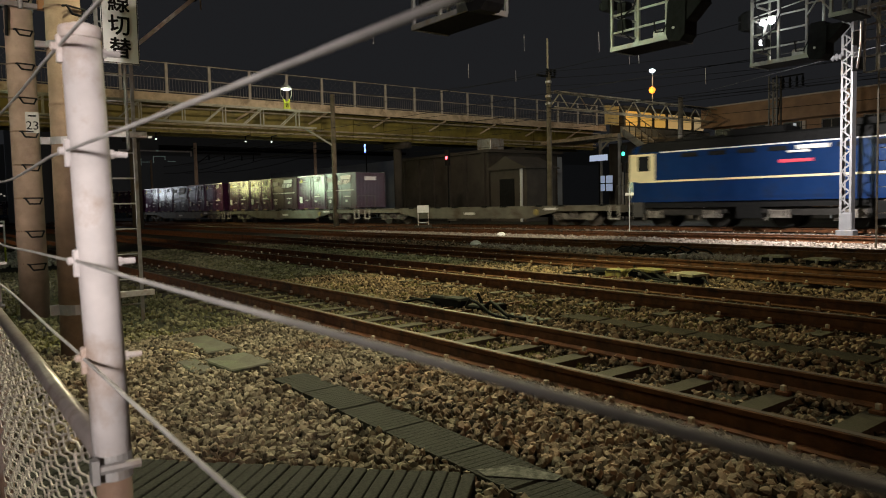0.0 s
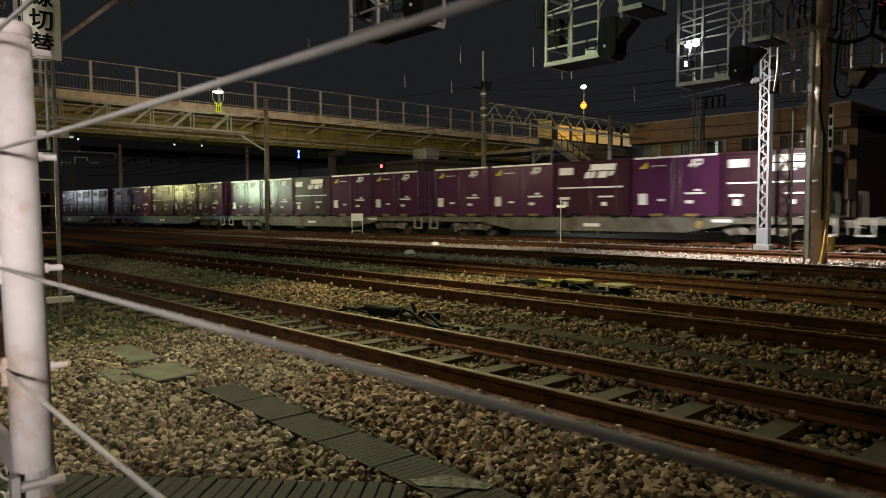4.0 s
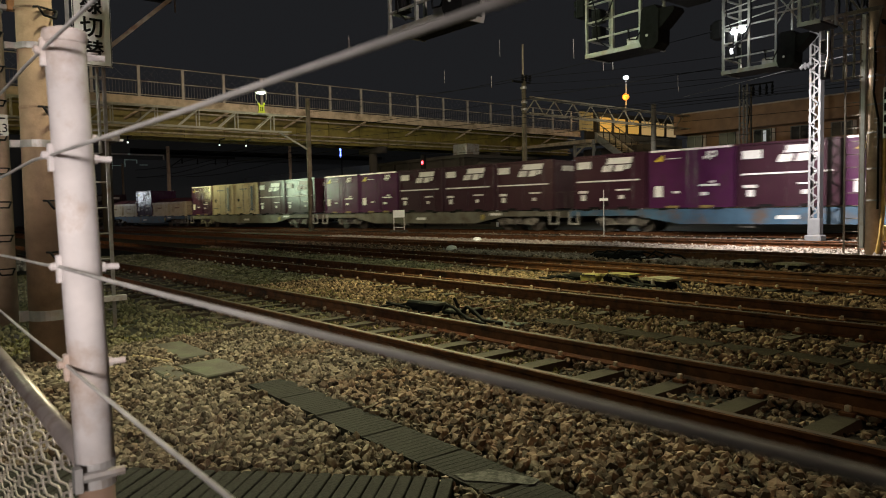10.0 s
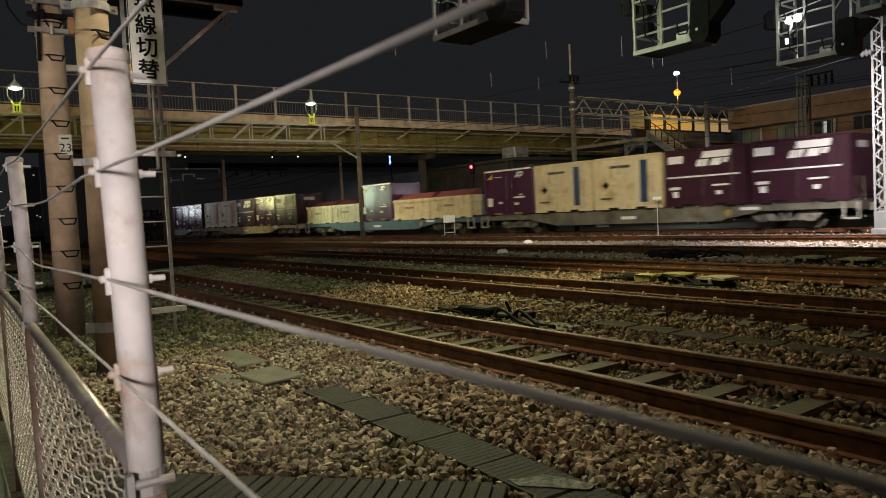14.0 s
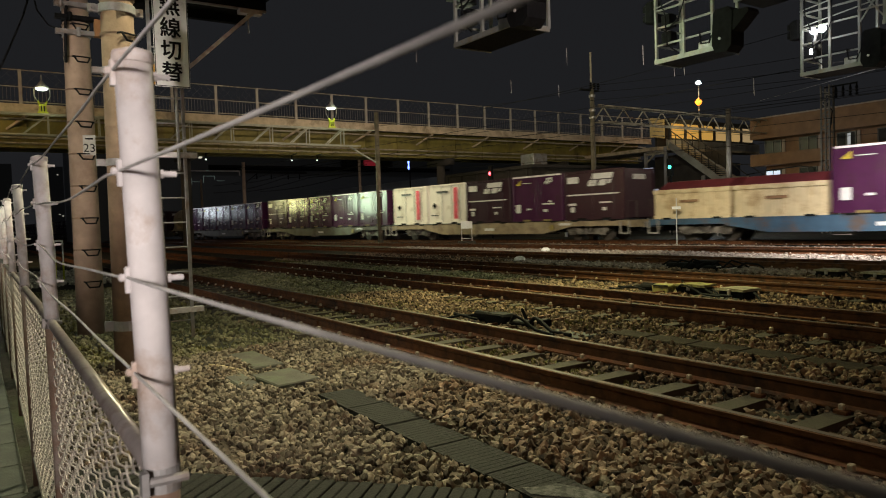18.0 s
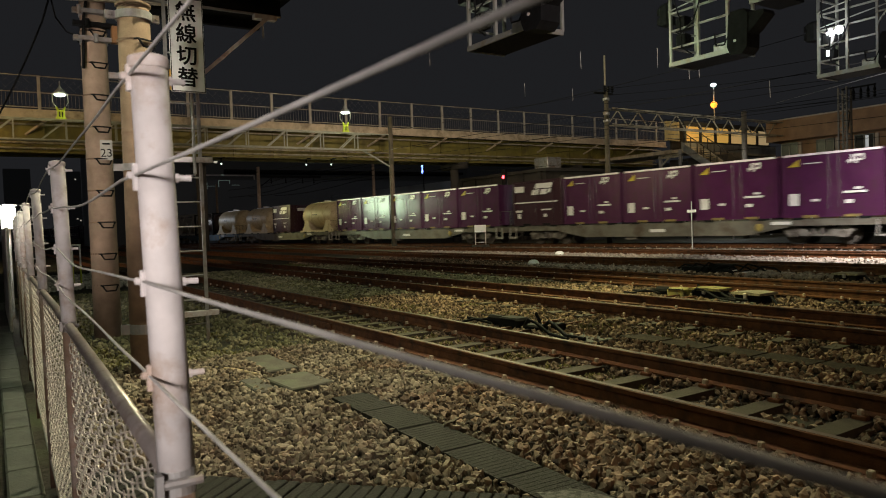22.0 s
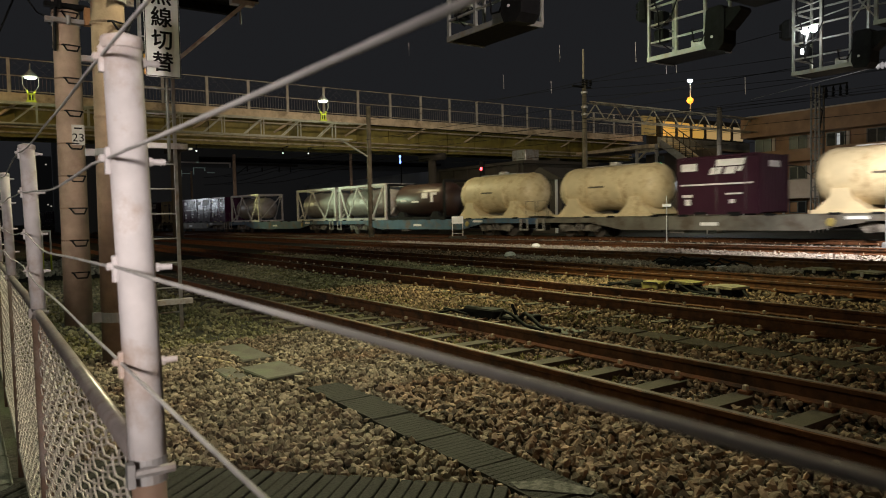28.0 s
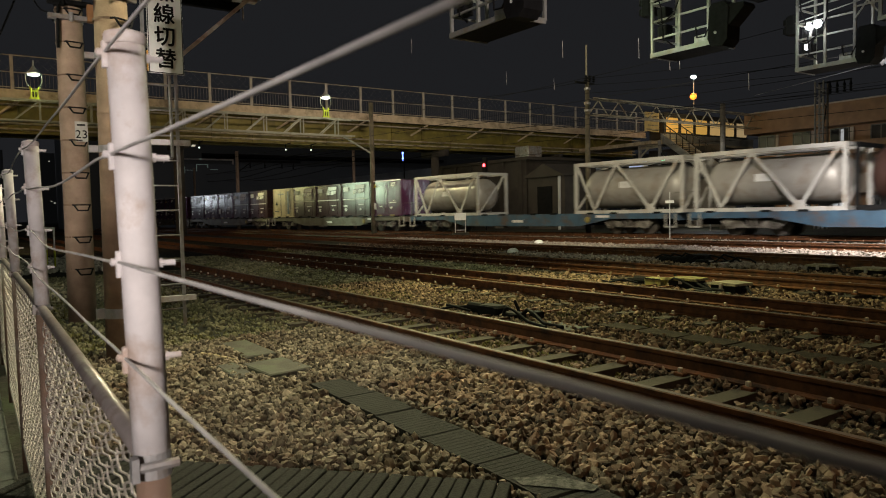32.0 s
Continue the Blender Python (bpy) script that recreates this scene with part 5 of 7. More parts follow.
for y in (-0.30, 0.30):
    part("leg", Geo().box(-0.025, 0.025, y - 0.025, y + 0.025, 0.0, 0.72), GALV, mk)
part("cross_bar", Geo().box(-0.02, 0.02, -0.30, 0.30, 0.14, 0.18), GALV, mk)
part("foot", Geo().bevelled(-0.2, 0.2, -0.5, 0.5, -0.26, 0.02, 0.03), BOGIEBROWN, mk, "dark concrete foot")
mk = thing("distance_post", "thin white marker post with a small cross board", "post", (-19.9, 25.6, -0.2))
part("pole", Geo().cyl((0, 0, 0), (0, 0, 2.1), 0.02, 8), WHITESTEEL, mk)
part("cross_board", Geo().box(-0.22, 0.22, -0.02, 0.02, 1.62, 1.74), SIGNWHITE, mk)


def switch_machine(x, y, turn, body, label):
    m = thing("switch_machine", label, "switch machine", (x, y, -0.2), turn, "switch machines")
    case = part("case", Geo().bevelled(-0.34, 0.06, -0.13, 0.13, 0.0, 0.16, 0.03), body, m)
    part("hinge", Geo().cyl((-0.3, -0.135, 0.14), (0.02, -0.135, 0.14), 0.012, 6), DARK, case)
    part("lid", Geo().bevelled(0.14, 0.42, -0.12, 0.10, 0.0, 0.10, 0.02), body, m)
    part("motor", Geo().cyl((-0.62, 0.0, 0.09), (-0.36, 0.0, 0.09), 0.075, 12), DARK, m)
    part("base_plate", Geo().bevelled(-0.8, 0.5, -0.24, 0.24, -0.05, 0.014, 0.01), LID, m)
    part("foot_slab", Geo().bevelled(0.62, 1.45, -0.30, 0.16, -0.05, 0.022, 0.012), KERB, m, "pale concrete foot slab")
    for pts, r in (([(0.42, 0.0, 0.08), (0.55, -0.02, 0.16), (0.72, -0.10, 0.14), (1.0, -0.2, 0.05), (1.35, -0.25, 0.05)], 0.024),
                   ([(0.2, -0.12, 0.1), (0.35, -0.20, 0.19), (0.52, -0.24, 0.17), (0.8, -0.28, 0.06), (1.2, -0.38, 0.05)], 0.02),
                   ([(-0.6, 0.1, 0.1), (-0.9, 0.05, 0.05), (-1.3, 0.12, 0.04)], 0.022),
                   ([(-0.5, -0.10, 0.05), (-0.75, -0.2, 0.10), (-1.0, -0.26, 0.04), (-1.25, -0.2, 0.04)], 0.018)):
        part("throw_rod", Geo().tube(pts, r, 8), DARK, m)
    part("drive_bar", Geo().box(-0.1, -0.05, -1.0, 0.9, 0.02, 0.05), RAIL, m, "rusty drive bar")
    part("drive_bar", Geo().box(0.25, 0.30, -1.0, 0.9, 0.02, 0.05), RAIL, m, "rusty drive bar")
    part("lever", Geo().bar((0.25, 0.12, 0.08), (0.12, 0.16, 0.22), 0.03), DARK, m)
    part("junction_box", Geo().bevelled(0.46, 0.60, 0.08, 0.24, 0.0, 0.12, 0.015), body, m)
    return m


switch_machine(-7.45, 6.0, 4, DARK, "black point machine with rods between two tracks")
FADEDYELLOW = mat("faded_yellow", (0.30, 0.26, 0.07), 0.7, 0, 0.3, 6, 0.2, 50, (0.07, 0.06, 0.035), 6, 0.8)
PALELID = mat("pale_dusty_lid", (0.28, 0.25, 0.17), 0.85, 0, 0.3, 6, 0.2, 50, (0.12, 0.10, 0.06), 5, 0.6)


def point_box(x, y, turn, size, lid, label):
    """A low dark junction box under a wider dusty lid, with a clasp and a cable."""
    w, d, h = size
    m = thing("point_box", label, "junction box", (x, y, -0.22), turn, "point boxes")
    part("case", Geo().bevelled(-w * 0.42, w * 0.42, -d * 0.4, d * 0.4, 0.0, h, 0.015), DARK, m, "black steel case")
    part("lid", Geo().extrude([(-w * 0.5, h), (w * 0.5, h), (w * 0.46, h + 0.035), (0.0, h + 0.05), (-w * 0.46, h + 0.035)], "y", -d * 0.5, d * 0.5), lid, m, "dusty pale lid")
    part("clasp", Geo().bevelled(-0.03, 0.03, -d * 0.5 - 0.015, -d * 0.5 + 0.02, h - 0.06, h + 0.03, 0.005), GALV2, m)
    part("cable", Geo().tube([(w * 0.4, 0.0, 0.08), (w * 0.62, -0.05, 0.13), (w * 0.85, -0.1, 0.03), (w * 1.2, -0.08, 0.02)], 0.022, 8), DARK, m, "", True)
    part("foot", Geo().bevelled(-w * 0.6, w * 0.6, -d * 0.6, d * 0.6, -0.05, 0.012, 0.01), TIE, m)
    return m


switch_machine(-8.35, 10.55, 3, FADEDYELLOW, "faded yellow point machine between dull tracks")
point_box(-7.9, 10.62, 5, (0.62, 0.42, 0.17), FADEDYELLOW, "low black box with a faded yellow lid between dull tracks")
point_box(-7.05, 10.62, -4, (0.58, 0.46, 0.15), PALELID, "low black box with a dusty lid between dull tracks")
point_box(-7.86, 15.12, 4, (0.55, 0.40, 0.14), PALELID, "small dusty box beside the worn track")
point_box(-6.88, 15.15, -3, (0.62, 0.42, 0.12), PALELID, "wide dusty box beside the worn track")
gear = thing("point_gear", "black point rods and rubber hoses lying beside the worn track", "rods", (-11.25, 15.75, -0.22), 3)
for x0, x1, y, h in ((-1.15, -0.35, -0.05, 0.16), (-0.45, 0.10, 0.10, 0.22), (0.02, 0.35, -0.15, 0.12), (0.55, 1.10, 0.06, 0.10)):
    part("gear_case", Geo().bevelled(x0, x1, y - 0.2, y + 0.2, -0.02, h, 0.03), DARK, gear, "black gear case")
for k in range(7):
    x = -1.3 + 0.36 * k
    part("hose", Geo().tube([(x, -0.3, 0.04), (x + 0.2, -0.15, 0.20 + 0.03 * (k % 3)), (x + 0.45, 0.0, 0.16), (x + 0.7, -0.1 - 0.05 * (k % 2), 0.05)], 0.025, 8), DARK, gear, "", True)
for x, turn_ in ((-0.05, 0.12), (0.5, -0.1)):
    part("worn_bar", Geo().bar((x, -0.33, 0.03), (x + 0.5, -0.33 + turn_, 0.10), 0.03), GALV, gear, "bright worn steel bar")
part("spread_plate", Geo().bevelled(1.1, 1.95, -0.32, -0.02, -0.02, 0.015, 0.01), PALELID, gear, "pale dusty plate")
stones("pale_patch", 900, (-18.5, -12.3), (14.75, 15.75), (0.05, 0.11), WHITESTONE, "patch of pale ballast beside the worn track", 0.03, 41, (), False)
stones("pale_patch", 380, (-10.2, -8.3), (14.95, 15.65), (0.05, 0.11), WHITESTONE, "patch of pale ballast beside the point boxes", 0.03, 42, (), False)

# ---- behind the train ----
flats = thing("apartment_block", "three-storey brown apartment block with pale balcony bands", "building")
X0, X1, YB = -29.4, -14.5, 46.0
part("wall", Geo().box(X0 + 0.4, X1, YB + 1.3, YB + 9, -1.0, 7.3), BROWNTILE, flats, "brown tiled wall")
part("roof_parapet", Geo().box(X0, X1, YB, YB + 9, 6.2, 7.6), BROWNTILE, flats)
part("roof_coping", Geo().box(X0 - 0.05, X1, YB - 0.06, YB + 9, 7.6, 7.68), PALEBAND, flats)
part("balcony_band", Geo().box(X0, X1, YB, YB + 1.3, 4.35, 5.15), BROWNTILE, flats, "brown balcony band")
part("balcony_band", Geo().box(X0 - 0.2, X1, YB - 0.1, YB + 1.3, 1.90, 3.12), PALEBAND, flats, "pale balcony band")
part("plinth", Geo().box(X0, X1, YB + 0.6, YB + 1.3, -1.0, 0.35), DARKWALL, flats)
for row, (z, h) in enumerate(((0.95, 0.72), (3.25, 0.78), (5.25, 0.82))):
    for k in range(6):
        x = X0 + 0.42 + 2.5 * k
        lit = (row, k) in ((1, 0), (2, 2), (0, 2))
        w = part("window", Geo().box(x, x + 1.1, YB + 1.22, YB + 1.27, z, z + h), GLASS, flats, "dark window")
        part("frame", Geo().box(x - 0.06, x, YB + 1.18, YB + 1.3, z - 0.06, z + h + 0.06).box(x + 1.1, x + 1.16, YB + 1.18, YB + 1.3, z - 0.06, z + h + 0.06)
             .box(x, x + 1.1, YB + 1.18, YB + 1.3, z + h, z + h + 0.06).box(x, x + 1.1, YB + 1.18, YB + 1.3, z - 0.06, z).box(x + 0.52, x + 0.58, YB + 1.18, YB + 1.28, z, z + h), FRAME, w)
        if lit:
            part("lit_pane", Geo().box(x + (0.62 if row == 2 else 0.04), x + (0.82 if row == 2 else 1.06), YB + 1.20, YB + 1.215, z + 0.04, z + h - 0.04), LITGLASS if row == 1 else LITCURTAIN, w, "lit window pane")
        elif (row + k) % 3 == 1:
            part("curtain", Geo().box(x + (0.04 if (row + k) % 2 else 0.6), x + (0.5 if (row + k) % 2 else 1.06), YB + 1.20, YB + 1.215, z + 0.04, z + h - 0.04), BROWNTILE, w, "brown drawn curtain")
        if row:
            part("shutter_box", Geo().box(x + 1.2, x + 1.42, YB + 1.2, YB + 1.3, z - 0.05, z + h + 0.05), PALEBAND, flats, "pale shutter box")
for k in range(6):
    x = X0 + 0.02 + 2.95 * k
    part("balcony_column", Geo().box(x, x + 0.12, YB + 0.2, YB + 0.32, -1.0, 1.85), WHITESTEEL, flats)
lp = thing("catenary_pole", "slim dark lattice mast with insulators before the apartment block", "mast", (-21.9, 42.0, 0), 0, "overhead-line poles")
DULLSTEEL = mat("dull_mast_steel", (0.15, 0.13, 0.11), 0.7, 0.1, 0.3, 4, 0.15, 40)
for dx in (-0.24, 0.24):
    for dy in (-0.24, 0.24):
        part("leg", Geo().box(dx - 0.04, dx + 0.04, dy - 0.04, dy + 0.04, -0.3, 8.4), DULLSTEEL, lp)
for k in range(11):
    z = 0.2 + 0.72 * k
    for dy in (-0.24, 0.24):
        part("lattice_bar", Geo().bar((-0.24, dy, z), (0.24, dy, z + 0.36), 0.05), DULLSTEEL, lp)
        part("lattice_bar", Geo().bar((0.24, dy, z + 0.36), (-0.24, dy, z + 0.72), 0.05), DULLSTEEL, lp)
part("cross_arm", Geo().box(-0.15, 1.7, -0.06, 0.06, 8.25, 8.33), DARK, lp)
for dx in (0.5, 0.9, 1.3, 1.65):
    part("insulator", Geo().lathe([(0.03, 7.6), (0.10, 7.68), (0.04, 7.76), (0.10, 7.84), (0.04, 7.92), (0.09, 8.0), (0.03, 8.25)], 10, (dx, 0, 0)), DARK, lp)
solid("cable", Geo().tube([(-21.9, 42, 7.3), (-21.62, 42, 6.9), (-21.7, 42, 6.2), (-21.84, 42, 5.49), (-21.78, 42, 4.6), (-21.76, 42, 3.88), (-21.95, 42, 3.4), (-22.29, 42, 3.2), (-22.6, 42, 3.4), (-22.83, 42, 3.73), (-23.6, 42, 3.85), (-25.37, 42, 3.77), (-27.13, 42, 3.58)], 0.035, 8), DARK, "black cable drooping from the slim pole", "cable")

stair = thing("station_stairs", "covered steel stairs descending from the footbridge", "stairs")
part("landing", Geo().box(-48, -39.5, 48.5, 52, 6.6, 6.9), BRIDGE_DECK, stair)
for y in (49.4, 51.6):
    part("stringer", Geo().extrude([(-39.3, 7.55), (-34.3, 4.06), (-33.2, 4.0), (-30.4, 2.0), (-30.4, 1.35), (-33.2, 3.35), (-34.5, 3.55), (-39.3, 6.88)], "y", y, y + 0.14), STAIRSTEEL, stair, "pale steel stair stringer")
    part("hand_rail", Geo().tube([(-39.3, y, 8.5), (-34.35, y, 5.0), (-33.2, y, 4.95), (-30.4, y, 2.95)], 0.04, 6), DARKWALL, stair)
    for k in range(8):
        x = -39.0 + 0.62 * k
        part("baluster", Geo().box(x - 0.03, x + 0.03, y + 0.04, y + 0.10, 7.3 - 0.43 * k, 8.28 - 0.438 * k), DARKWALL, stair)
for k in range(18):
    part("tread", Geo().box(-39.2 + 0.28 * k, -38.90 + 0.28 * k, 49.54, 51.6, 7.05 - 0.19 * k, 7.10 - 0.19 * k), BRIDGE_DECK, stair)
part("mid_landing", Geo().box(-34.4, -33.2, 49.54, 51.6, 3.66, 3.80), BRIDGE_DECK, stair)
for k in range(11):
    part("tread", Geo().box(-33.2 + 0.26 * k, -32.92 + 0.26 * k, 49.54, 51.6, 3.48 - 0.18 * k, 3.53 - 0.18 * k), BRIDGE_DECK, stair)
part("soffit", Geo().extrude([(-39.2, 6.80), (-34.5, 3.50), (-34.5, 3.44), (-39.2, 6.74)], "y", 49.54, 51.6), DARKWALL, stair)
for x, z in ((-41.4, 6.6), (-39.3, 6.9), (-35.65, 4.2)):
    part("column", Geo().box(x - 0.13, x + 0.13, 49.2, 49.39, -0.5, z), STAIRSTEEL, stair, "pale steel column")
part("cross_beam", Geo().box(-41.5, -39.2, 49.22, 49.38, 6.3, 6.58).bar((-41.3, 49.3, 5.7), (-40.4, 49.3, 6.4), 0.12), BRIDGE_STEEL, stair)
hall = thing("footbridge_hall", "lit yellow corridor of the footbridge with a row of panes", "corridor")
part("floor", Geo().box(-40.4, -39.0, 49.3, 62.5, 6.6, 6.95), BRIDGE_DECK, hall)
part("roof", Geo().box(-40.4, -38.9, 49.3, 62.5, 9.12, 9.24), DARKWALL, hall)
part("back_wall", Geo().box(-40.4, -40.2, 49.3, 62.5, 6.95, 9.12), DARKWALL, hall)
board = part("end_board", Geo().box(-39.06, -39.0, 47.05, 48.85, 7.55, 9.15), mat("ochre_board", (0.62, 0.46, 0.20), 0.7, 0, 0.15, 3, 0.05, 30), hall, "ochre board")
for k in range(4):
    part("batten", Geo().box(-38.998, -38.97, 47.2 + 0.2 * k, 48.8 - 0.1 * k, 7.7 + 0.34 * k, 7.78 + 0.34 * k), BRIDGE_STEEL, board)
part("fascia", Geo().bevelled(-39.08, -38.98, 49.3, 62.5, 6.78, 7.46, 0.02), STAIRSTEEL, hall, "pale grey fascia under the panes")
for k in range(6):
    y = 49.72 + 2.02 * k
    glass = (YELLOWPANEL, YELLOWPANEL, YELLOWPANEL, AMBERPANEL, AMBERPANEL, PALEPANEL)[k]
    part("pane", Geo().extrude([(y + u * 1.72, 7.62 + v * 1.24) for u, v in ((0.06, 0.0), (0.94, 0.0), (1.0, 0.1), (1.0, 0.9), (0.94, 1.0), (0.06, 1.0), (0.0, 0.9), (0.0, 0.1))], "x", -39.10, -39.06), glass, hall, "glowing yellow pane")
    part("pane_frame", Geo().box(-39.12, -38.96, y - 0.27, y - 0.03, 7.46, 9.12).box(-39.11, -38.98, y - 0.03, y + 1.75, 7.46, 7.60).box(-39.11, -38.98, y - 0.03, y + 1.75, 8.88, 9.12), DARKWALL, hall)
    part("pane_rail", Geo().box(-39.05, -39.02, y - 0.03, y + 1.75, 8.28, 8.32), BRIDGE_STEEL, hall)

hut = thing("platform_hut", "small dark gabled hut behind the tracks", "hut", (-39.6, 36.5, 0))
part("wall", Geo().box(-2.0, 2.0, 0, 3, -0.3, 3.7), DARKWALL, hut)
part("roof", Geo().extrude([(-2.3, 3.7), (2.3, 3.7), (0, 4.7)], "y", -0.3, 3.3), DARKWALL, hut, "pale gable roof")
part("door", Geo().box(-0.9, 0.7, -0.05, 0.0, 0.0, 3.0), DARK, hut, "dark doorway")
part("post", Geo().box(1.5, 1.65, -0.2, -0.05, -0.3, 3.7), WHITESTEEL, hut)
shed = thing("yard_building", "old dark concrete yard building behind the train", "building")
part("wall", Geo().box(-56, -43.5, 38, 46, -0.3, 5.3), DARKWALL, shed)
part("roof", Geo().box(-56.4, -43.1, 37.7, 46.3, 5.3, 5.55), DARKWALL, shed)
for k in range(6):
    part("pilaster", Geo().box(-55.8 + 2.3 * k, -55.4 + 2.3 * k, 37.8, 38, -0.3, 5.3), DARKWALL, shed)
part("roof_unit", Geo().bevelled(-45.5, -43.8, 38.5, 40, 5.55, 6.5, 0.05), GALV2, shed)
PANELWALL = mat("weathered_panel", (0.135, 0.110, 0.085), 0.9, 0, 0.3, 0.9, 0.2, 10, (0.07, 0.055, 0.04), 0.5, 0.6)
wall = tagged(new("wall_yard"), "weathered grey panel wall under the stairs", "wall", "", "structure")
for k in range(6):
    part("panel", Geo().bevelled(-35.4 + 1.02 * k, -34.40 + 1.02 * k, 44.8, 44.92, -0.5, 3.3 - 0.03 * (k % 2), 0.02), PANELWALL, wall)
    part("post", Geo().box(-35.44 + 1.02 * k, -35.36 + 1.02 * k, 44.70, 44.80, -0.5, 3.36), STAIRSTEEL, wall)
# Dark sheet in place of the shaded open space behind the stairs.
part("back_panel", Geo().box(-43.0, -35.4, 52.4, 52.6, -0.5, 6.4), DARKWALL, wall, "dark panel standing in for the shade under the bridge")
tall = concrete_pole("catenary_pole", -27.03, 40.0, 0.19, 7.7, "thick dark pole before the bridge stairs", "overhead-line poles")
tall.children[0].data.materials[0] = DULLSTEEL
low = solid("far_train_shed", Geo().box(-180, -56, 44, 60, -0.3, 6.2), mat("dull_blue_wall", (0.30, 0.34, 0.38), 0.9, 0, 0.2, 0.3, 0.1, 4), "long dull blue shed far beyond the bridge", "building")


def light_post(name, x, y, z, material, label, size=0.2, pole=True):
    p = thing(name, label, "lamp", (x, y, 0))
    if pole:
        part("pole", Geo().cyl((0, 0.05, -0.3), (0, 0.05, z), 0.05, 8), GALV2, p)
    part("lamp_head", Geo().lathe([(0.02, z - size * 0.55), (size * 0.62, z - size * 0.42), (size * 0.95, z), (size * 0.62, z + size * 0.42), (0.02, z + size * 0.55)], 12), material, p, "glowing lamp")
    return p


p = light_post("high_mast_lamp", -43.78, 60, 13.95, LAMPCOOL, "tall lamp mast with a white and an orange lamp", 0.3)
part("orange_lamp", Geo().lathe([(0.02, 11.70), (0.24, 11.82), (0.34, 12.05), (0.24, 12.28), (0.02, 12.4)], 14), LAMPORANGE, p, "orange sodium lamp")
light_post("street_light", -17.4, 60, 8.57, LAMPCOOL, "slim street light behind the apartment block", 0.14)
light_post("yard_lamp", -26.57, 38, 2.98, LAMPCOOL, "short white yard lamp on a pole", 0.16)
for x, y, z, m, lab in ((-42.63, 33, 4.71, REDLIGHT, "red signal light on a dark post"), (-31.61, 40, 4.41, GREENLIGHT, "green signal light on a dark post"),
                        (-70.0, 42.45, 7.75, BLUELIGHT, "blue signal lamp far under the bridge")):
    s = thing("colour_signal", lab, "signal", (x, y, 0), 0, "far colour signals")
    part("post", Geo().cyl((0, 0.15, -0.3), (0, 0.15, z + 0.5), 0.06, 8), DARK, s)
    part("head", Geo().bevelled(-0.22, 0.22, 0.0, 0.2, z - 0.6, z + 0.6, 0.03), DARK, s)
    part("lens", Geo().lathe([(0.02, -0.04), (0.13, -0.03), (0.13, 0.0)], 12, (0.05, -0.02, z), "y"), m, s, "glowing lens")
    if m == BLUELIGHT:
        part("lens", Geo().lathe([(0.02, -0.04), (0.2, -0.03), (0.2, 0.0)], 12, (0.05, -0.02, z + 0.36), "y"), m, s, "glowing lens")
        part("lens", Geo().lathe([(0.02, -0.04), (0.2, -0.03), (0.2, 0.0)], 12, (0.05, -0.02, z - 0.30), "y"), m, s, "glowing lens")
st = thing("station_sign", "glowing white station sign and window under the stairs", "sign", (-39, 47.6, 0))
part("sign_board", Geo().box(-2.2, -0.3, 0, 0.1, 4.6, 5.1), glow("sign_glow", (0.62, 0.74, 1.0), 0.5), st)
part("window", Geo().box(-1.0, 0.2, 0, 0.1, 2.0, 3.3), glow("window_glow", (0.6, 0.72, 1.0), 0.3), st)
part("post", Geo().box(-1.3, -1.2, 0.1, 0.2, -0.3, 5.1), DARK, st)
part("mullion", Geo().box(-0.5, -0.42, -0.04, 0.12, 2.0, 3.3).box(-1.0, 0.2, -0.04, 0.12, 2.6, 2.68), DARK, st)

rw = thing("lane_lamp", "bright white lamp box on a short post", "lamp", (-15.5, 0.33, 1.66))
part("lamp_face", Geo().bevelled(-0.06, 0.06, -0.12, 0.12, -0.21, 0.21, 0.02), LAMPWARM, rw, "glowing lamp face")
part("hood", Geo().box(-0.08, 0.12, -0.14, 0.14, 0.212, 0.24), GALV2, rw)
part("post", Geo().cyl((-0.1, 0, -1.96), (-0.1, 0, 0.2), 0.035, 10), GALV2, rw)
lanehouse = thing("lane_house", "dark low house at the end of the lane", "house")
part("wall", Geo().box(-30, -16.4, -6, -0.25, -0.3, 3.2), DARKWALL, lanehouse)
part("sign", Geo().box(-16.4, -16.3, -0.9, -0.28, 2.35, 2.65), mat("faded_ochre", (0.4, 0.33, 0.15), 0.7), lanehouse)
part("roof", Geo().box(-30.3, -16.1, -6.3, 0.0, 3.2, 3.4), DARKWALL, lanehouse)
g = Geo()
for k in range(7):
    p = thing("boundary_panel", "pale corrugated boundary panel at the end of the fence", "panel", (-13.4 - 0.6 * k, 0.24, 0), 0, "boundary panels")
    part("sheet", Geo().extrude([(0, -0.01), (-0.15, 0.02), (-0.3, -0.01), (-0.45, 0.02), (-0.6, -0.01), (-0.6, 0.01), (-0.45, 0.04), (-0.3, 0.01), (-0.15, 0.04), (0, 0.01)], "z", -0.3, 1.45), GALV, p)

st2 = thing("far_station", "dim far station blocks with few lights beyond the bridge", "building")
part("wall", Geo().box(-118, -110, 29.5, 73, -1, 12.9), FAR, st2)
part("low_roof", Geo().box(-104, -100, 16, 120, -1, 8.6), FARROOF, st2, "dull grey roof with a faint backdrop glow")
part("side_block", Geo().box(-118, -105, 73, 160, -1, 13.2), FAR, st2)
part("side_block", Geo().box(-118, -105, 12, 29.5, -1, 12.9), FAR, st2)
part("viaduct_deck", Geo().box(-109.9, -106.0, 29.6, 72.9, 10.2, 10.6), DARK, st2)
part("frame", Geo().box(-104.6, -104.5, 24, 34, 9.5, 9.7).box(-104.6, -104.5, 24, 24.2, 8.6, 9.5).box(-104.6, -104.5, 33.8, 34, 8.6, 9.5), GALV, st2)
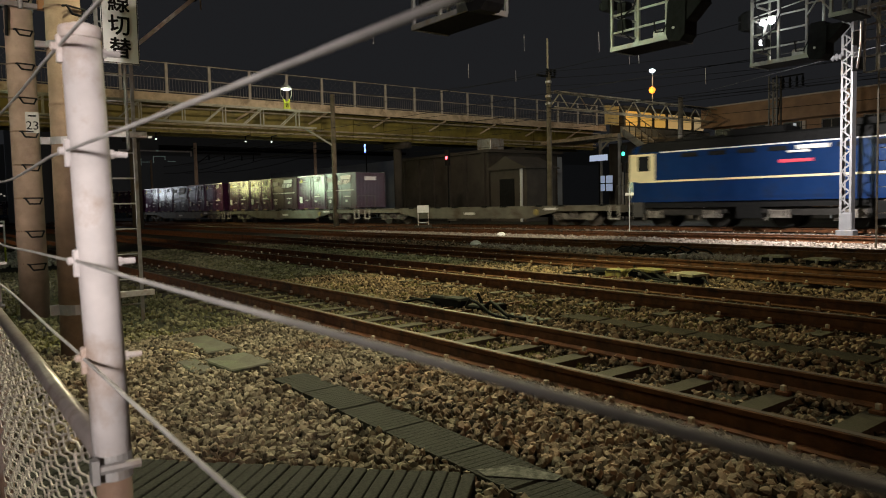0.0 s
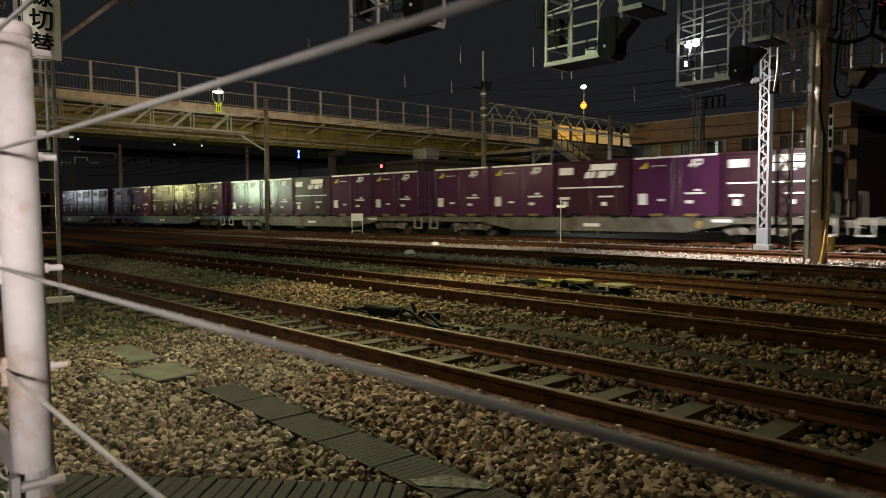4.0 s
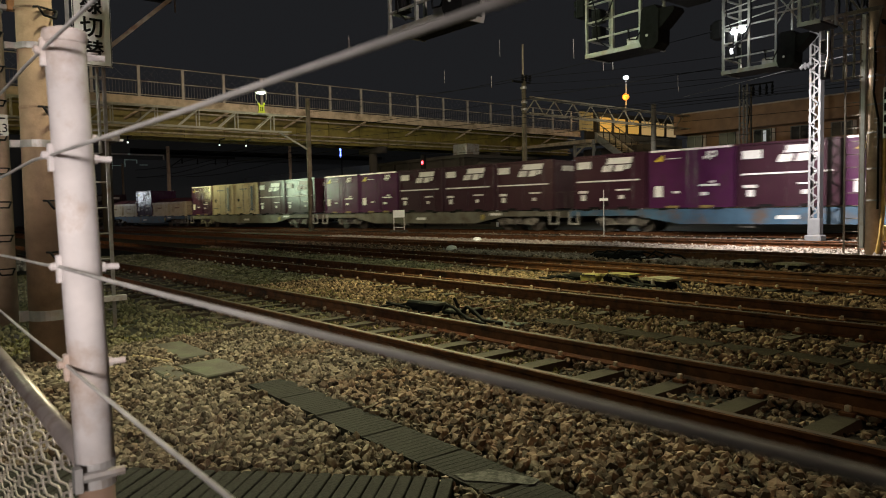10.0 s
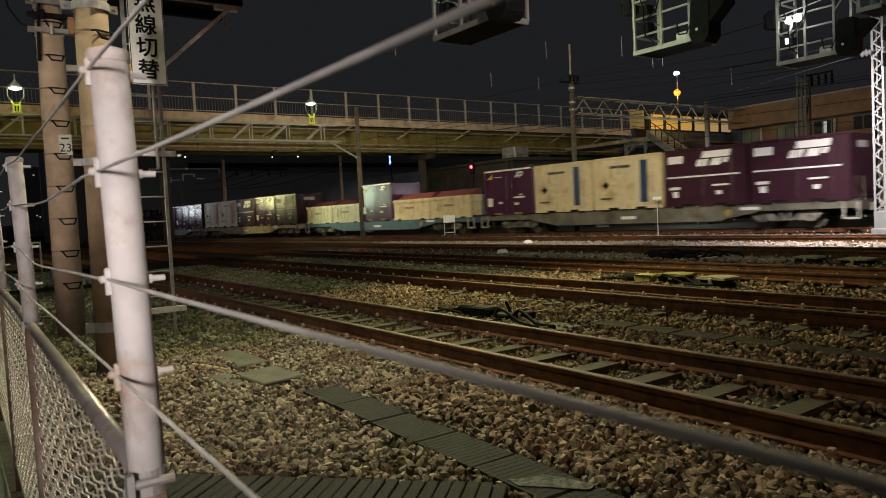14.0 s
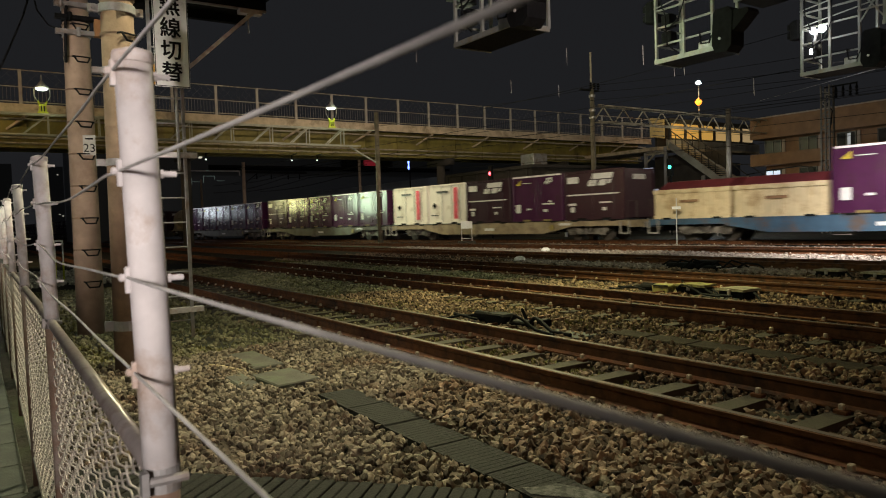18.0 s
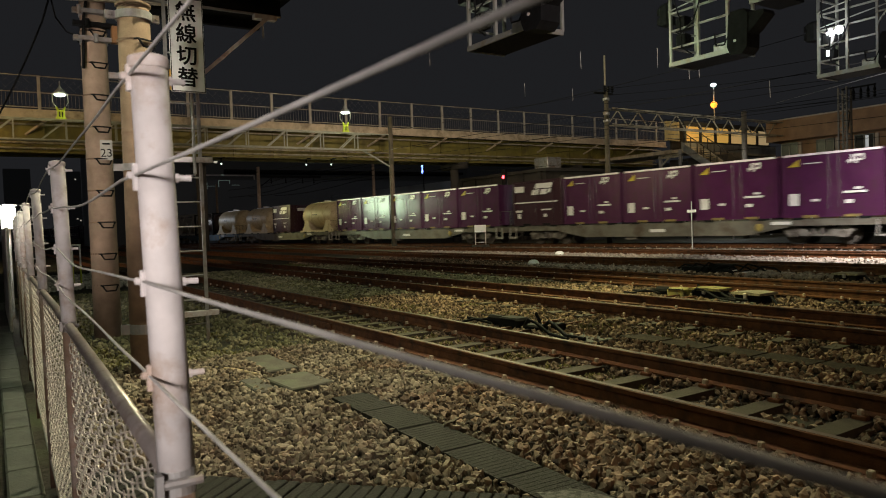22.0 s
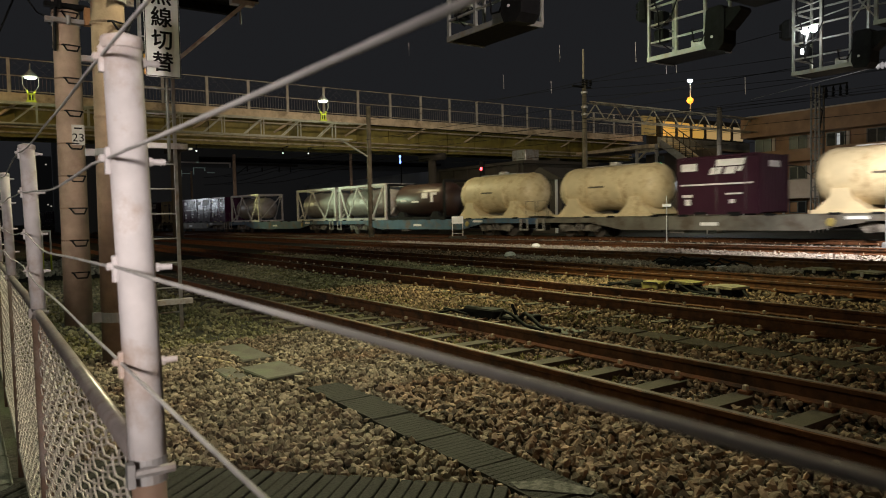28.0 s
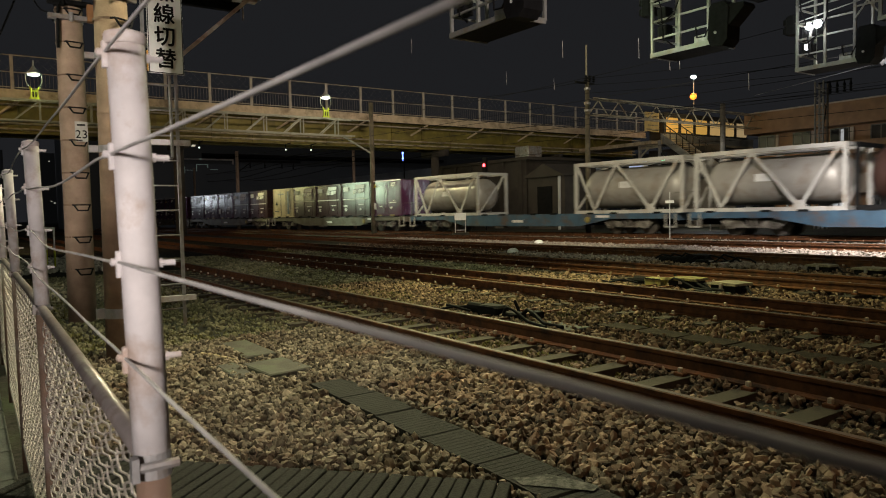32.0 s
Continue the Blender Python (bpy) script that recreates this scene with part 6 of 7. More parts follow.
farbus = thing("far_bus", "dark bus with a red lit panel on the far viaduct", "bus", (-108.0, 96, 10.6))
part("body", Geo().bevelled(-1.1, 1.0, -4.5, 4.5, 0.3, 2.6, 0.15), DARK, farbus)
part("lit_panel", Geo().bevelled(1.0, 1.05, -1.15, 1.15, 0.35, 1.75, 0.02), REDPANEL, farbus, "glowing red panel")
for y in (-3.0, 3.0):
    part("wheel", Geo().lathe([(0.1, 0.7), (0.45, 0.72), (0.45, 1.0), (0.1, 1.02)], 14, (0, y, 0.45), "x"), DARK, farbus)
# overhead line beyond the bridge
portal = thing("overhead_beam", "dark overhead-line beam with hanging insulators beyond the bridge", "beam", (-73.0, 24.1, 7.0))
part("beam", Geo().box(-0.12, 0.12, 0.2, 7.0, -0.12, 0.12), DARK, portal)
part("brace", Geo().bar((0, 0.15, -1.1), (0, 1.5, -0.1), 0.09), DARK, portal)
for y_ in (1.4, 3.0, 4.9, 6.2):
    part("insulator", Geo().lathe([(0.03, -0.75), (0.11, -0.62), (0.05, -0.52), (0.11, -0.42), (0.05, -0.32), (0.03, -0.1)], 8, (0.0, y_, 0.0)), DARK, portal)
for y_, z_ in ((28.4, 6.1), (28.4, 7.1), (31.2, 6.2), (31.2, 7.3), (35.0, 6.3)):
    line = thing("overhead_wire", "thin dark overhead-line wire beyond the bridge", "wire", (-99.0, y_, z_), 0, "overhead wires beyond the bridge")
    part("strand", Geo().tube([(5.0 * k, -0.25 * k, -0.35 * (1 - ((k % 6) / 3.0 - 1) ** 2)) for k in range(11)], 0.028, 5), DARK, line)
for ya, yb, za, zb in ((26.9, 27.0, 7.6, 8.5), (28.6, 28.7, 7.9, 8.9), (28.7, 30.3, 8.82, 8.9), (30.2, 30.3, 8.4, 8.82), (30.6, 31.7, 8.15, 8.23), (29.1, 29.4, 9.55, 9.75), (27.0, 28.2, 8.0, 8.06)):
    part("lit_frame", Geo().box(-99.98, -99.9, ya * 0.954, yb * 0.954, za * 0.96, zb * 0.96), glow("far_frame_light", (0.75, 1.0, 0.92), 0.055), st2, "dim lit window frame")
rs = random.Random(4)
for k in range(6):
    y_, z_ = rs.uniform(18, 29), rs.uniform(9, 12)
    part("lit_window", Geo().box(-104.99, -104.9, y_, y_ + rs.uniform(0.25, 0.5), z_, z_ + 0.22), CITYLIGHT, st2, "small lit window")
rf = random.Random(21)
city = thing("city_skyline", "dark far city blocks with few lit windows", "skyline", kind="structure")
for k in range(16):
    x, y, w_, h = -330 + rf.uniform(-60, 60), -60 + 22 * k, rf.uniform(8, 18), rf.uniform(12, 34)
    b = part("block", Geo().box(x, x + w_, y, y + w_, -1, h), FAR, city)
    for _ in range(3):
        zz, yy = rf.uniform(3, h - 1), rf.uniform(y + 1, y + w_ - 1)
        part("lit_window", Geo().box(x + w_, x + w_ + 0.1, yy, yy + 0.6, zz, zz + 0.5), CITYLIGHT, b)

PALERUBBLE = mat("pale_rubble", (0.50, 0.46, 0.40), 0.9, 0, 0.2, 8, 0.4, 60, None, 2, 0.5, 0.5)
hoop = thing("safety_hoop", "narrow guard frame with white and yellow posts beyond the fence", "guard", (-22.85, 2.1, -0.25))
for y in (-0.10, 0.10):
    part("yellow_post", Geo().cyl((0, y, 0), (0, y, 0.66), 0.026, 10), YELLOW, hoop, "yellow lower post")
    part("white_post", Geo().cyl((0, y, 0.66), (0, y, 1.27), 0.024, 10), SIGNWHITE, hoop, "white upper post")
part("top_bar", Geo().box(-0.025, 0.025, -0.125, 0.125, 1.25, 1.30), SIGNWHITE, hoop)
stones("pale_rubble", 900, (-29.0, -21.9), (1.0, 3.6), (0.07, 0.17), PALERUBBLE, "heap of pale broken stones beyond the fence", 0.04, 43, (), False)
# Out of view; added as the body of the two street fills.
sl = thing("street_lamp", "unseen street lamp added on a steel pole beside the lane", "street lamp", (16.0, -2.8, 1.45))
part("pole", Geo().cyl((0, 0, -1.8), (0, 0, 6.6), 0.08, 12, 0.06).tube([(0, 0, 6.6), (0, 0.5, 6.72), (0, 1.5, 6.74)], 0.04, 8), GALV2, sl)
part("head", Geo().bevelled(-0.14, 0.14, 1.4, 2.0, 6.66, 6.80, 0.02), GALV2, sl)

# ---- the freight train ----
WINE = mat("wine_container_paint", (0.060, 0.014, 0.048), 0.24, 0, 0.18, 1.3, 0.06, 25, (0.052, 0.018, 0.036), 1.2, 0.5, spec=0.6)
MAROON = mat("brown_wine_container_paint", (0.036, 0.0115, 0.0205), 0.30, 0, 0.2, 1.3, 0.06, 25, (0.034, 0.014, 0.020), 1.2, 0.55, spec=0.4)
MARK = mat("white_marking", (0.66, 0.64, 0.62), 0.6, 0, 0.08, 4, 0.02, 40, (0.45, 0.38, 0.36), 3, 0.3)
# Pale colour stands for the glancing highlight along the container tops.
LITTOP = mat("lit_top_rail", (0.78, 0.70, 0.72), 0.5, 0.1, 0.2, 3, 0.05, 40)
CREAM = mat("cream_paint", (0.60, 0.49, 0.30), 0.5, 0, 0.14, 1.5, 0.05, 25, (0.36, 0.25, 0.13), 1.4, 0.5)
PALECREAM = mat("pale_reefer_paint", (0.76, 0.72, 0.64), 0.5, 0, 0.08, 1.5, 0.05, 25, (0.42, 0.36, 0.28), 1.5, 0.35)
TANKWHITE = mat("tank_grey", (0.34, 0.315, 0.285), 0.45, 0.2, 0.12, 1.5, 0.05, 20, (0.25, 0.20, 0.16), 1.2, 0.5)
FRAMEWHITE = mat("tank_frame_paint", (0.46, 0.44, 0.41), 0.55, 0, 0.12, 3, 0.05, 30, (0.36, 0.28, 0.2), 2, 0.4)
TARP = mat("dark_red_cover", (0.12, 0.018, 0.022), 0.6, 0, 0.25, 2, 0.15, 20)
WGREY = mat("wagon_grey", (0.115, 0.105, 0.082), 0.7, 0, 0.25, 2, 0.1, 30, (0.065, 0.045, 0.03), 1.4, 0.55)
WBLUE = mat("wagon_blue", (0.04, 0.085, 0.135), 0.6, 0, 0.25, 2, 0.1, 30, (0.09, 0.06, 0.045), 1.4, 0.5)
WBEIGE = mat("wagon_beige", (0.30, 0.235, 0.145), 0.65, 0, 0.25, 2, 0.1, 30, (0.16, 0.11, 0.07), 1.4, 0.5)
BOGIE = mat("bogie_grey", (0.19, 0.17, 0.145), 0.75, 0.1, 0.45, 4, 0.2, 40, (0.05, 0.04, 0.03), 2.2, 0.7)
WHEEL = mat("wheel_steel", (0.10, 0.085, 0.075), 0.6, 0.5, 0.3, 5, 0.1, 40)
LOCOBLUE = mat("loco_blue", (0.006, 0.022, 0.080), 0.20, 0, 0.15, 1.2, 0.03, 20, (0.010, 0.020, 0.055), 1.2, 0.4)
LOCOGEAR = mat("oily_running_gear", (0.022, 0.020, 0.018), 0.7, 0.1, 0.4, 5, 0.2, 40, spec=0.2)
LOCOCREAM = mat("loco_cream", (0.66, 0.58, 0.36), 0.45, 0, 0.1, 1.5, 0.03, 20, (0.42, 0.34, 0.2), 2, 0.3)
BLUESTRIPE = mat("blue_stripe", (0.018, 0.038, 0.095), 0.5)
REDSTRIPE = mat("red_stripe", (0.62, 0.06, 0.10), 0.5)
TRIYELLOW = mat("yellow_mark", (0.50, 0.36, 0.03), 0.5)


def bogie(parent, x):
    b = part("bogie", Geo().extrude([(x - 1.35, 0.58), (x - 1.15, 0.72), (x - 0.45, 0.62), (x - 0.3, 0.42), (x + 0.3, 0.42), (x + 0.45, 0.62), (x + 1.15, 0.72), (x + 1.35, 0.58),
                                     (x + 1.2, 0.40), (x + 0.7, 0.34), (x - 0.7, 0.34), (x - 1.2, 0.40)], "y", -1.02, -0.92)
             .extrude([(x - 1.3, 0.6), (x + 1.3, 0.6), (x + 1.2, 0.40), (x - 1.2, 0.40)], "y", 0.92, 1.02)
             .box(x - 0.25, x + 0.25, -0.92, 0.92, 0.40, 0.78), BOGIE, parent, "grey cast bogie frame")
    for dx in (-0.95, 0.95):
        for s in (-1, 1):
            y = s * 0.56
            part("wheel", Geo().lathe([(0.06, y - 0.10), (0.40, y - 0.065), (0.43, y - 0.065), (0.43, y + 0.065), (0.36, y + 0.05), (0.09, y + 0.04)], 22, (x + dx, 0, 0.43), "y"), WHEEL, b, "", True)
            part("axle_box", Geo().bevelled(x + dx - 0.17, x + dx + 0.17, s * 1.0 - 0.09, s * 1.0 + 0.09, 0.30, 0.56, 0.03), BOGIE, b)
    for dx in (-0.16, 0.16):
        part("spring", Geo().cyl((x + dx, -1.0, 0.40), (x + dx, -1.0, 0.66), 0.085, 10), WHEEL, b)


def wagon(material, label):
    w = thing("container_wagon", label, "wagon", (0, 0, 0), 0, "container wagons of the freight train")
    sill = [(-9.75, 1.0), (9.75, 1.0), (9.75, 0.74), (6.1, 0.74), (4.3, 0.42), (-4.3, 0.42), (-6.1, 0.74), (-9.75, 0.74)]
    for s in (-1, 1):
        part("side_sill", Geo().extrude(sill, "y", s * 1.20 - 0.02, s * 1.20 + 0.02).box(-9.75, 9.75, s * 1.17 - 0.06, s * 1.17 + 0.06, 0.955, 1.0)
             .extrude([(-6.1, 0.74), (-6.1, 0.70), (-4.3, 0.38), (4.3, 0.38), (6.1, 0.70), (6.1, 0.74), (4.3, 0.42), (-4.3, 0.42)], "y", s * 1.17 - 0.06, s * 1.17 + 0.06), material, w, "fish-belly side sill")
    part("deck", Geo().box(-9.75, 9.75, -1.10, 1.10, 0.86, 0.95), DARK, w)
    part("centre_beam", Geo().box(-9.75, 9.75, -0.25, 0.25, 0.45, 0.86), DARK, w)
    part("end_beam", Geo().box(9.70, 9.82, -1.2, 1.2, 0.66, 1.0), material, w)
    part("end_beam", Geo().box(-9.82, -9.70, -1.2, 1.2, 0.66, 1.0), material, w)
    for s in (-1, 1):
        part("coupler", Geo().bevelled(9.8 * s - 0.45, 9.8 * s + 0.45, -0.14, 0.14, 0.62, 0.90, 0.03), BOGIE, w)
        part("end_step", Geo().box(9.55 * s - 0.28, 9.55 * s - 0.22, -1.27, -1.22, 0.36, 0.95).box(9.55 * s + 0.22, 9.55 * s + 0.28, -1.27, -1.22, 0.36, 0.95)
             .box(9.55 * s - 0.28, 9.55 * s + 0.28, -1.28, -1.20, 0.34, 0.41), STEP, w, "white painted step")
        part("hand_rail", Geo().tube([(9.7 * s, -1.22, 0.95), (9.7 * s, -1.22, 1.9), (9.7 * s, -0.5, 1.9), (9.7 * s, -0.5, 0.95)], 0.018, 6), WGREY, w)
        bogie(w, 7.1 * s)
    part("data_plate", Geo().box(-0.35, 0.45, -1.228, -1.222, 0.58, 0.72), MARK, w, "pale data plate")
    part("data_plate", Geo().box(5.4, 6.2, -1.228, -1.222, 0.80, 0.92), MARK, w)
    part("brake_box", Geo().bevelled(-1.9, -1.2, -1.1, -0.7, 0.25, 0.55, 0.03), BOGIE, w)
    part("air_tank", Geo().cyl((1.2, -0.8, 0.5), (2.2, -0.8, 0.5), 0.16, 10), BOGIE, w)
    part("brake_wheel", Geo().lathe([(0.13, -1.27), (0.16, -1.25), (0.16, -1.23), (0.13, -1.225)], 14, (4.9, 0, 0.7), "y"), mat("worn_yellow_rim", (0.26, 0.20, 0.05), 0.6), w)
    for x in [7.66 - 3.83 * i + d for i in range(5) for d in (-1.2, 1.2)]:
        part("twist_lock", Geo().bevelled(x - 0.22, x + 0.22, -1.24, -1.12, 0.97, 1.06, 0.015), DARK, w)
    return w


def container_shell(name, label, body, length=3.70, high=2.5, ribs=9, group="goods containers"):
    c = thing(name, label, "container", (0, 0, 0), 0, group)
    a = length / 2
    ring = [(-a + 0.03, -1.17)]
    for k in range(ribs):
        x = -a + 0.2 + (length - 0.4) * (k + 0.5) / ribs
        ring += [(x - 0.09, -1.17), (x - 0.04, -1.1735), (x + 0.04, -1.1735), (x + 0.09, -1.17)]
    ring.append((a - 0.03, -1.17))
    for k in range(7):
        y = -1.0 + 2.0 * (k + 0.5) / 7
        ring += [(a - 0.03, y - 0.07), (a - 0.005, y - 0.05), (a - 0.005, y + 0.05), (a - 0.03, y + 0.07)]
    ring += [(a - 0.03, 1.17), (-a + 0.03, 1.17)]
    g = Geo().extrude(ring, "z", 0.12, high - 0.04)
    part("body", g, body, c)
    for s in (-1, 1):
        for t_ in (-1, 1):
            part("corner_post", Geo().bevelled(s * (a - 0.05) - 0.05, s * (a - 0.05) + 0.05, t_ * 1.175 - 0.05, t_ * 1.175 + 0.05, 0.06, high, 0.012), body, c)
    for s in (-1, 1):
        part("bottom_rail", Geo().box(-a + 0.1, a - 0.1, s * 1.19 - 0.035, s * 1.19 + 0.035, 0.06, 0.2), body, c)
    return c


def fork_pockets(c, material):
    for x in (-0.75, 0.75):
        part("fork_pocket", Geo().box(x - 0.28, x + 0.28, -1.232, -1.226, 0.05, 0.15), material, c)


def slanted(g, x0, x1, z0, z1, lean, y=-1.232):
    return g.add([(x0, y, z0), (x1, y, z0), (x1 + lean, y, z1), (x0 + lean, y, z1), (x0, y + 0.006, z0), (x1, y + 0.006, z0), (x1 + lean, y + 0.006, z1), (x0 + lean, y + 0.006, z1)],
                 [(0, 1, 2, 3), (7, 6, 5, 4), (0, 4, 5, 1), (1, 5, 6, 2), (2, 6, 7, 3), (3, 7, 4, 0)])


def plain_box(x0, x1, z0, z1, y=-1.232):
    return Geo().box(x0, x1, y, y + 0.006, z0, z1)


def container_a():
    c = container_shell("goods_container", "brown wine steel container with slanted white marks and a line", MAROON)
    for s in (-1, 1):
        part("top_rail", Geo().box(-1.75, 1.75, s * 1.19 - 0.037, s * 1.19 + 0.037, 2.42, 2.5), MAROON, c)
    g = Geo()
    slanted(g, -0.35, 0.15, 1.72, 2.0, 0.12)
    slanted(g, -0.10, 1.15, 2.05, 2.32, 0.10)
    slanted(g, 0.30, 0.75, 1.72, 2.0, 0.12)
    slanted(g, 0.85, 1.05, 1.80, 2.0, 0.10)
    part("emblem", g, MARK, c, "white slanted emblem shapes")
    part("panel_mark", plain_box(-1.65, -0.92, 1.90, 2.22), MARK, c, "white panel")
    part("line_mark", plain_box(-1.68, 1.55, 1.28, 1.345), MARK, c, "thin white line")
    part("data_mark", plain_box(-1.6, -1.1, 0.78, 0.9), MARK, c)
    part("data_mark", plain_box(-1.45, -1.2, 0.45, 0.7), MARK, c)
    part("data_mark", plain_box(0.4, 1.1, 0.86, 0.93), MARK, c)
    part("data_mark", plain_box(0.55, 0.78, 0.5, 0.66), MARK, c)
    part("end_mark", Geo().box(1.842, 1.848, -0.5, 0.45, 1.95, 2.2), MARK, c)
    for x in (-0.02, 1.25):
        part("lock_rod", Geo().cyl((x, -1.225, 0.2), (x, -1.225, 2.38), 0.02, 6), MAROON, c)
    fork_pockets(c, DARK)
    return c


def container_b():
    c = container_shell("goods_container", "wine purple steel container with pale top rail and small marks", WINE)
    for s in (-1, 1):
        part("top_rail", Geo().box(-1.75, 1.75, s * 1.19 - 0.038, s * 1.19 + 0.038, 2.42, 2.5), LITTOP, c, "top rail with its highlight painted pale")
    g = Geo()
    g.box(0.62, 0.82, -1.232, -1.226, 2.06, 2.14).box(0.74, 0.82, -1.232, -1.226, 2.14, 2.32).box(0.62, 0.68, -1.232, -1.226, 2.0, 2.06)
    g.box(0.86, 1.16, -1.232, -1.226, 2.24, 2.32).box(0.86, 0.93, -1.232, -1.226, 1.98, 2.24).box(0.93, 1.12, -1.232, -1.226, 2.08, 2.14).box(1.09, 1.16, -1.232, -1.226, 2.14, 2.24)
    part("emblem", g, MARK, c, "white angular emblem shapes")
    part("triangle_mark", Geo().extrude([(-1.55, 2.02), (-1.15, 2.02), (-1.15, 2.30)], "y", -1.232, -1.226), TRIYELLOW, c, "yellow triangle")
    part("thin_mark", plain_box(-1.0, -0.35, 2.10, 2.13), MARK, c)
    part("square_mark", plain_box(-1.55, -1.18, 0.52, 0.98), MARK, c, "white square")
    part("data_mark", plain_box(-0.7, -0.4, 0.66, 0.75), MARK, c)
    part("data_mark", plain_box(0.45, 1.25, 0.92, 1.0), MARK, c)
    part("data_mark", plain_box(0.85, 1.1, 1.05, 1.13), MARK, c)
    part("data_mark", plain_box(0.5, 0.8, 0.55, 0.68), MARK, c)
    for x in (-0.05, 0.3):
        part("lock_rod", Geo().cyl((x, -1.225, 0.2), (x, -1.225, 2.38), 0.02, 6), WINE, c)
    fork_pockets(c, mat("ochre_pocket", (0.18, 0.13, 0.04), 0.6))
    return c


def container_c(paint_, stripe, label):
    c = container_shell("cold_container", label, paint_, ribs=0)
    for s in (-1, 1):
        part("top_rail", Geo().box(-1.75, 1.75, s * 1.19 - 0.038, s * 1.19 + 0.038, 2.42, 2.5), paint_, c)
    part("stripe", plain_box(0.75, 1.12, 0.35, 2.25), stripe, c, "coloured upright stripe")
    part("mark", Geo().extrude([(-1.35, 1.2), (-1.15, 1.02), (-0.95, 1.2), (-1.15, 1.38)], "y", -1.232, -1.226), INK, c, "dark diamond mark")
    part("data_mark", plain_box(-0.9, 0.2, 1.98, 2.10), FRAME, c)
    part("data_mark", plain_box(-1.5, -0.8, 0.55, 0.62), FRAME, c)
    for x in (-0.4, 0.55, 1.35):
        part("lock_rod", Geo().cyl((x, -1.225, 0.2), (x, -1.225, 2.38), 0.02, 6), GALV2, c)
    fork_pockets(c, DARK)
    return c


def container_low():
    c = thing("low_container", "low cream open container with dark red cover", "container", (0, 0, 0), 0, "goods containers")
    g = Geo().box(-1.82, 1.82, -1.17, 1.17, 0.1, 1.25)
    for k in range(8):
        x = -1.65 + 0.47 * k
        g.extrude([(x - 0.06, -1.16), (x + 0.06, -1.16), (x + 0.04, -1.21), (x - 0.04, -1.21)], "z", 0.15, 1.1)
    part("tub", g, CREAM, c)
    part("rim", Geo().box(-1.85, 1.85, -1.23, -1.10, 1.12, 1.30).box(-1.85, 1.85, 1.10, 1.23, 1.12, 1.30).box(-1.85, -1.75, -1.1, 1.1, 1.12, 1.3).box(1.75, 1.85, -1.1, 1.1, 1.12, 1.3), CREAM, c)
    part("foot_rail", Geo().box(-1.85, 1.85, -1.23, -1.15, 0.0, 0.16), CREAM, c)
    part("cover", Geo().extrude([(-1.0, 1.3), (1.0, 1.3), (0.55, 1.72), (-0.3, 1.66)], "x", -1.7, 1.6), TARP, c, "dark red cover")
    part("data_mark", plain_box(-0.5, 0.4, 0.7, 0.82, -1.236), mat("brown_lettering", (0.22, 0.12, 0.06), 0.6), c)
    return c


def tank_plain():
    c = thing("tank_container", "cream cylindrical tank container on broad saddle feet", "tank container", (0, 0, 0), 0, "tank containers")
    part("tank", Geo().lathe([(0.05, -3.0), (0.55, -2.95), (0.92, -2.78), (1.07, -2.55), (1.10, -2.3), (1.10, 2.3), (1.07, 2.55), (0.92, 2.78), (0.55, 2.95), (0.05, 3.0)], 32, (0, 0, 1.40), "x"), CREAM, c, "", True)
    for x in (-1.85, 1.85):
        part("saddle", Geo().extrude([(x - 0.95, 0.10), (x + 0.95, 0.10), (x + 0.38, 0.62), (x + 0.30, 0.95), (x - 0.30, 0.95), (x - 0.38, 0.62)], "y", -1.12, 1.12), CREAM, c, "cream saddle foot")
    part("base_rail", Geo().box(-2.9, 2.9, -1.2, -1.05, 0.02, 0.16).box(-2.9, 2.9, 1.05, 1.2, 0.02, 0.16), CREAM, c)
    for x in (-0.95, 0.95, -2.3, 2.3):
        part("band", Geo().lathe([(1.105, x - 0.03), (1.118, x - 0.025), (1.118, x + 0.025), (1.105, x + 0.03)], 32, (0, 0, 1.40), "x"), CREAM, c)
    part("walkway", Geo().box(-1.6, 1.6, -0.3, 0.3, 2.48, 2.53), GALV2, c)
    part("hatch", Geo().cyl((0, 0, 2.5), (0, 0, 2.68), 0.28, 14), GALV2, c)
    part("data_mark", Geo().box(-0.8, 0.1, -1.118, -1.10, 1.42, 1.5), mat("dark_lettering", (0.10, 0.08, 0.05), 0.6), c)
    return c


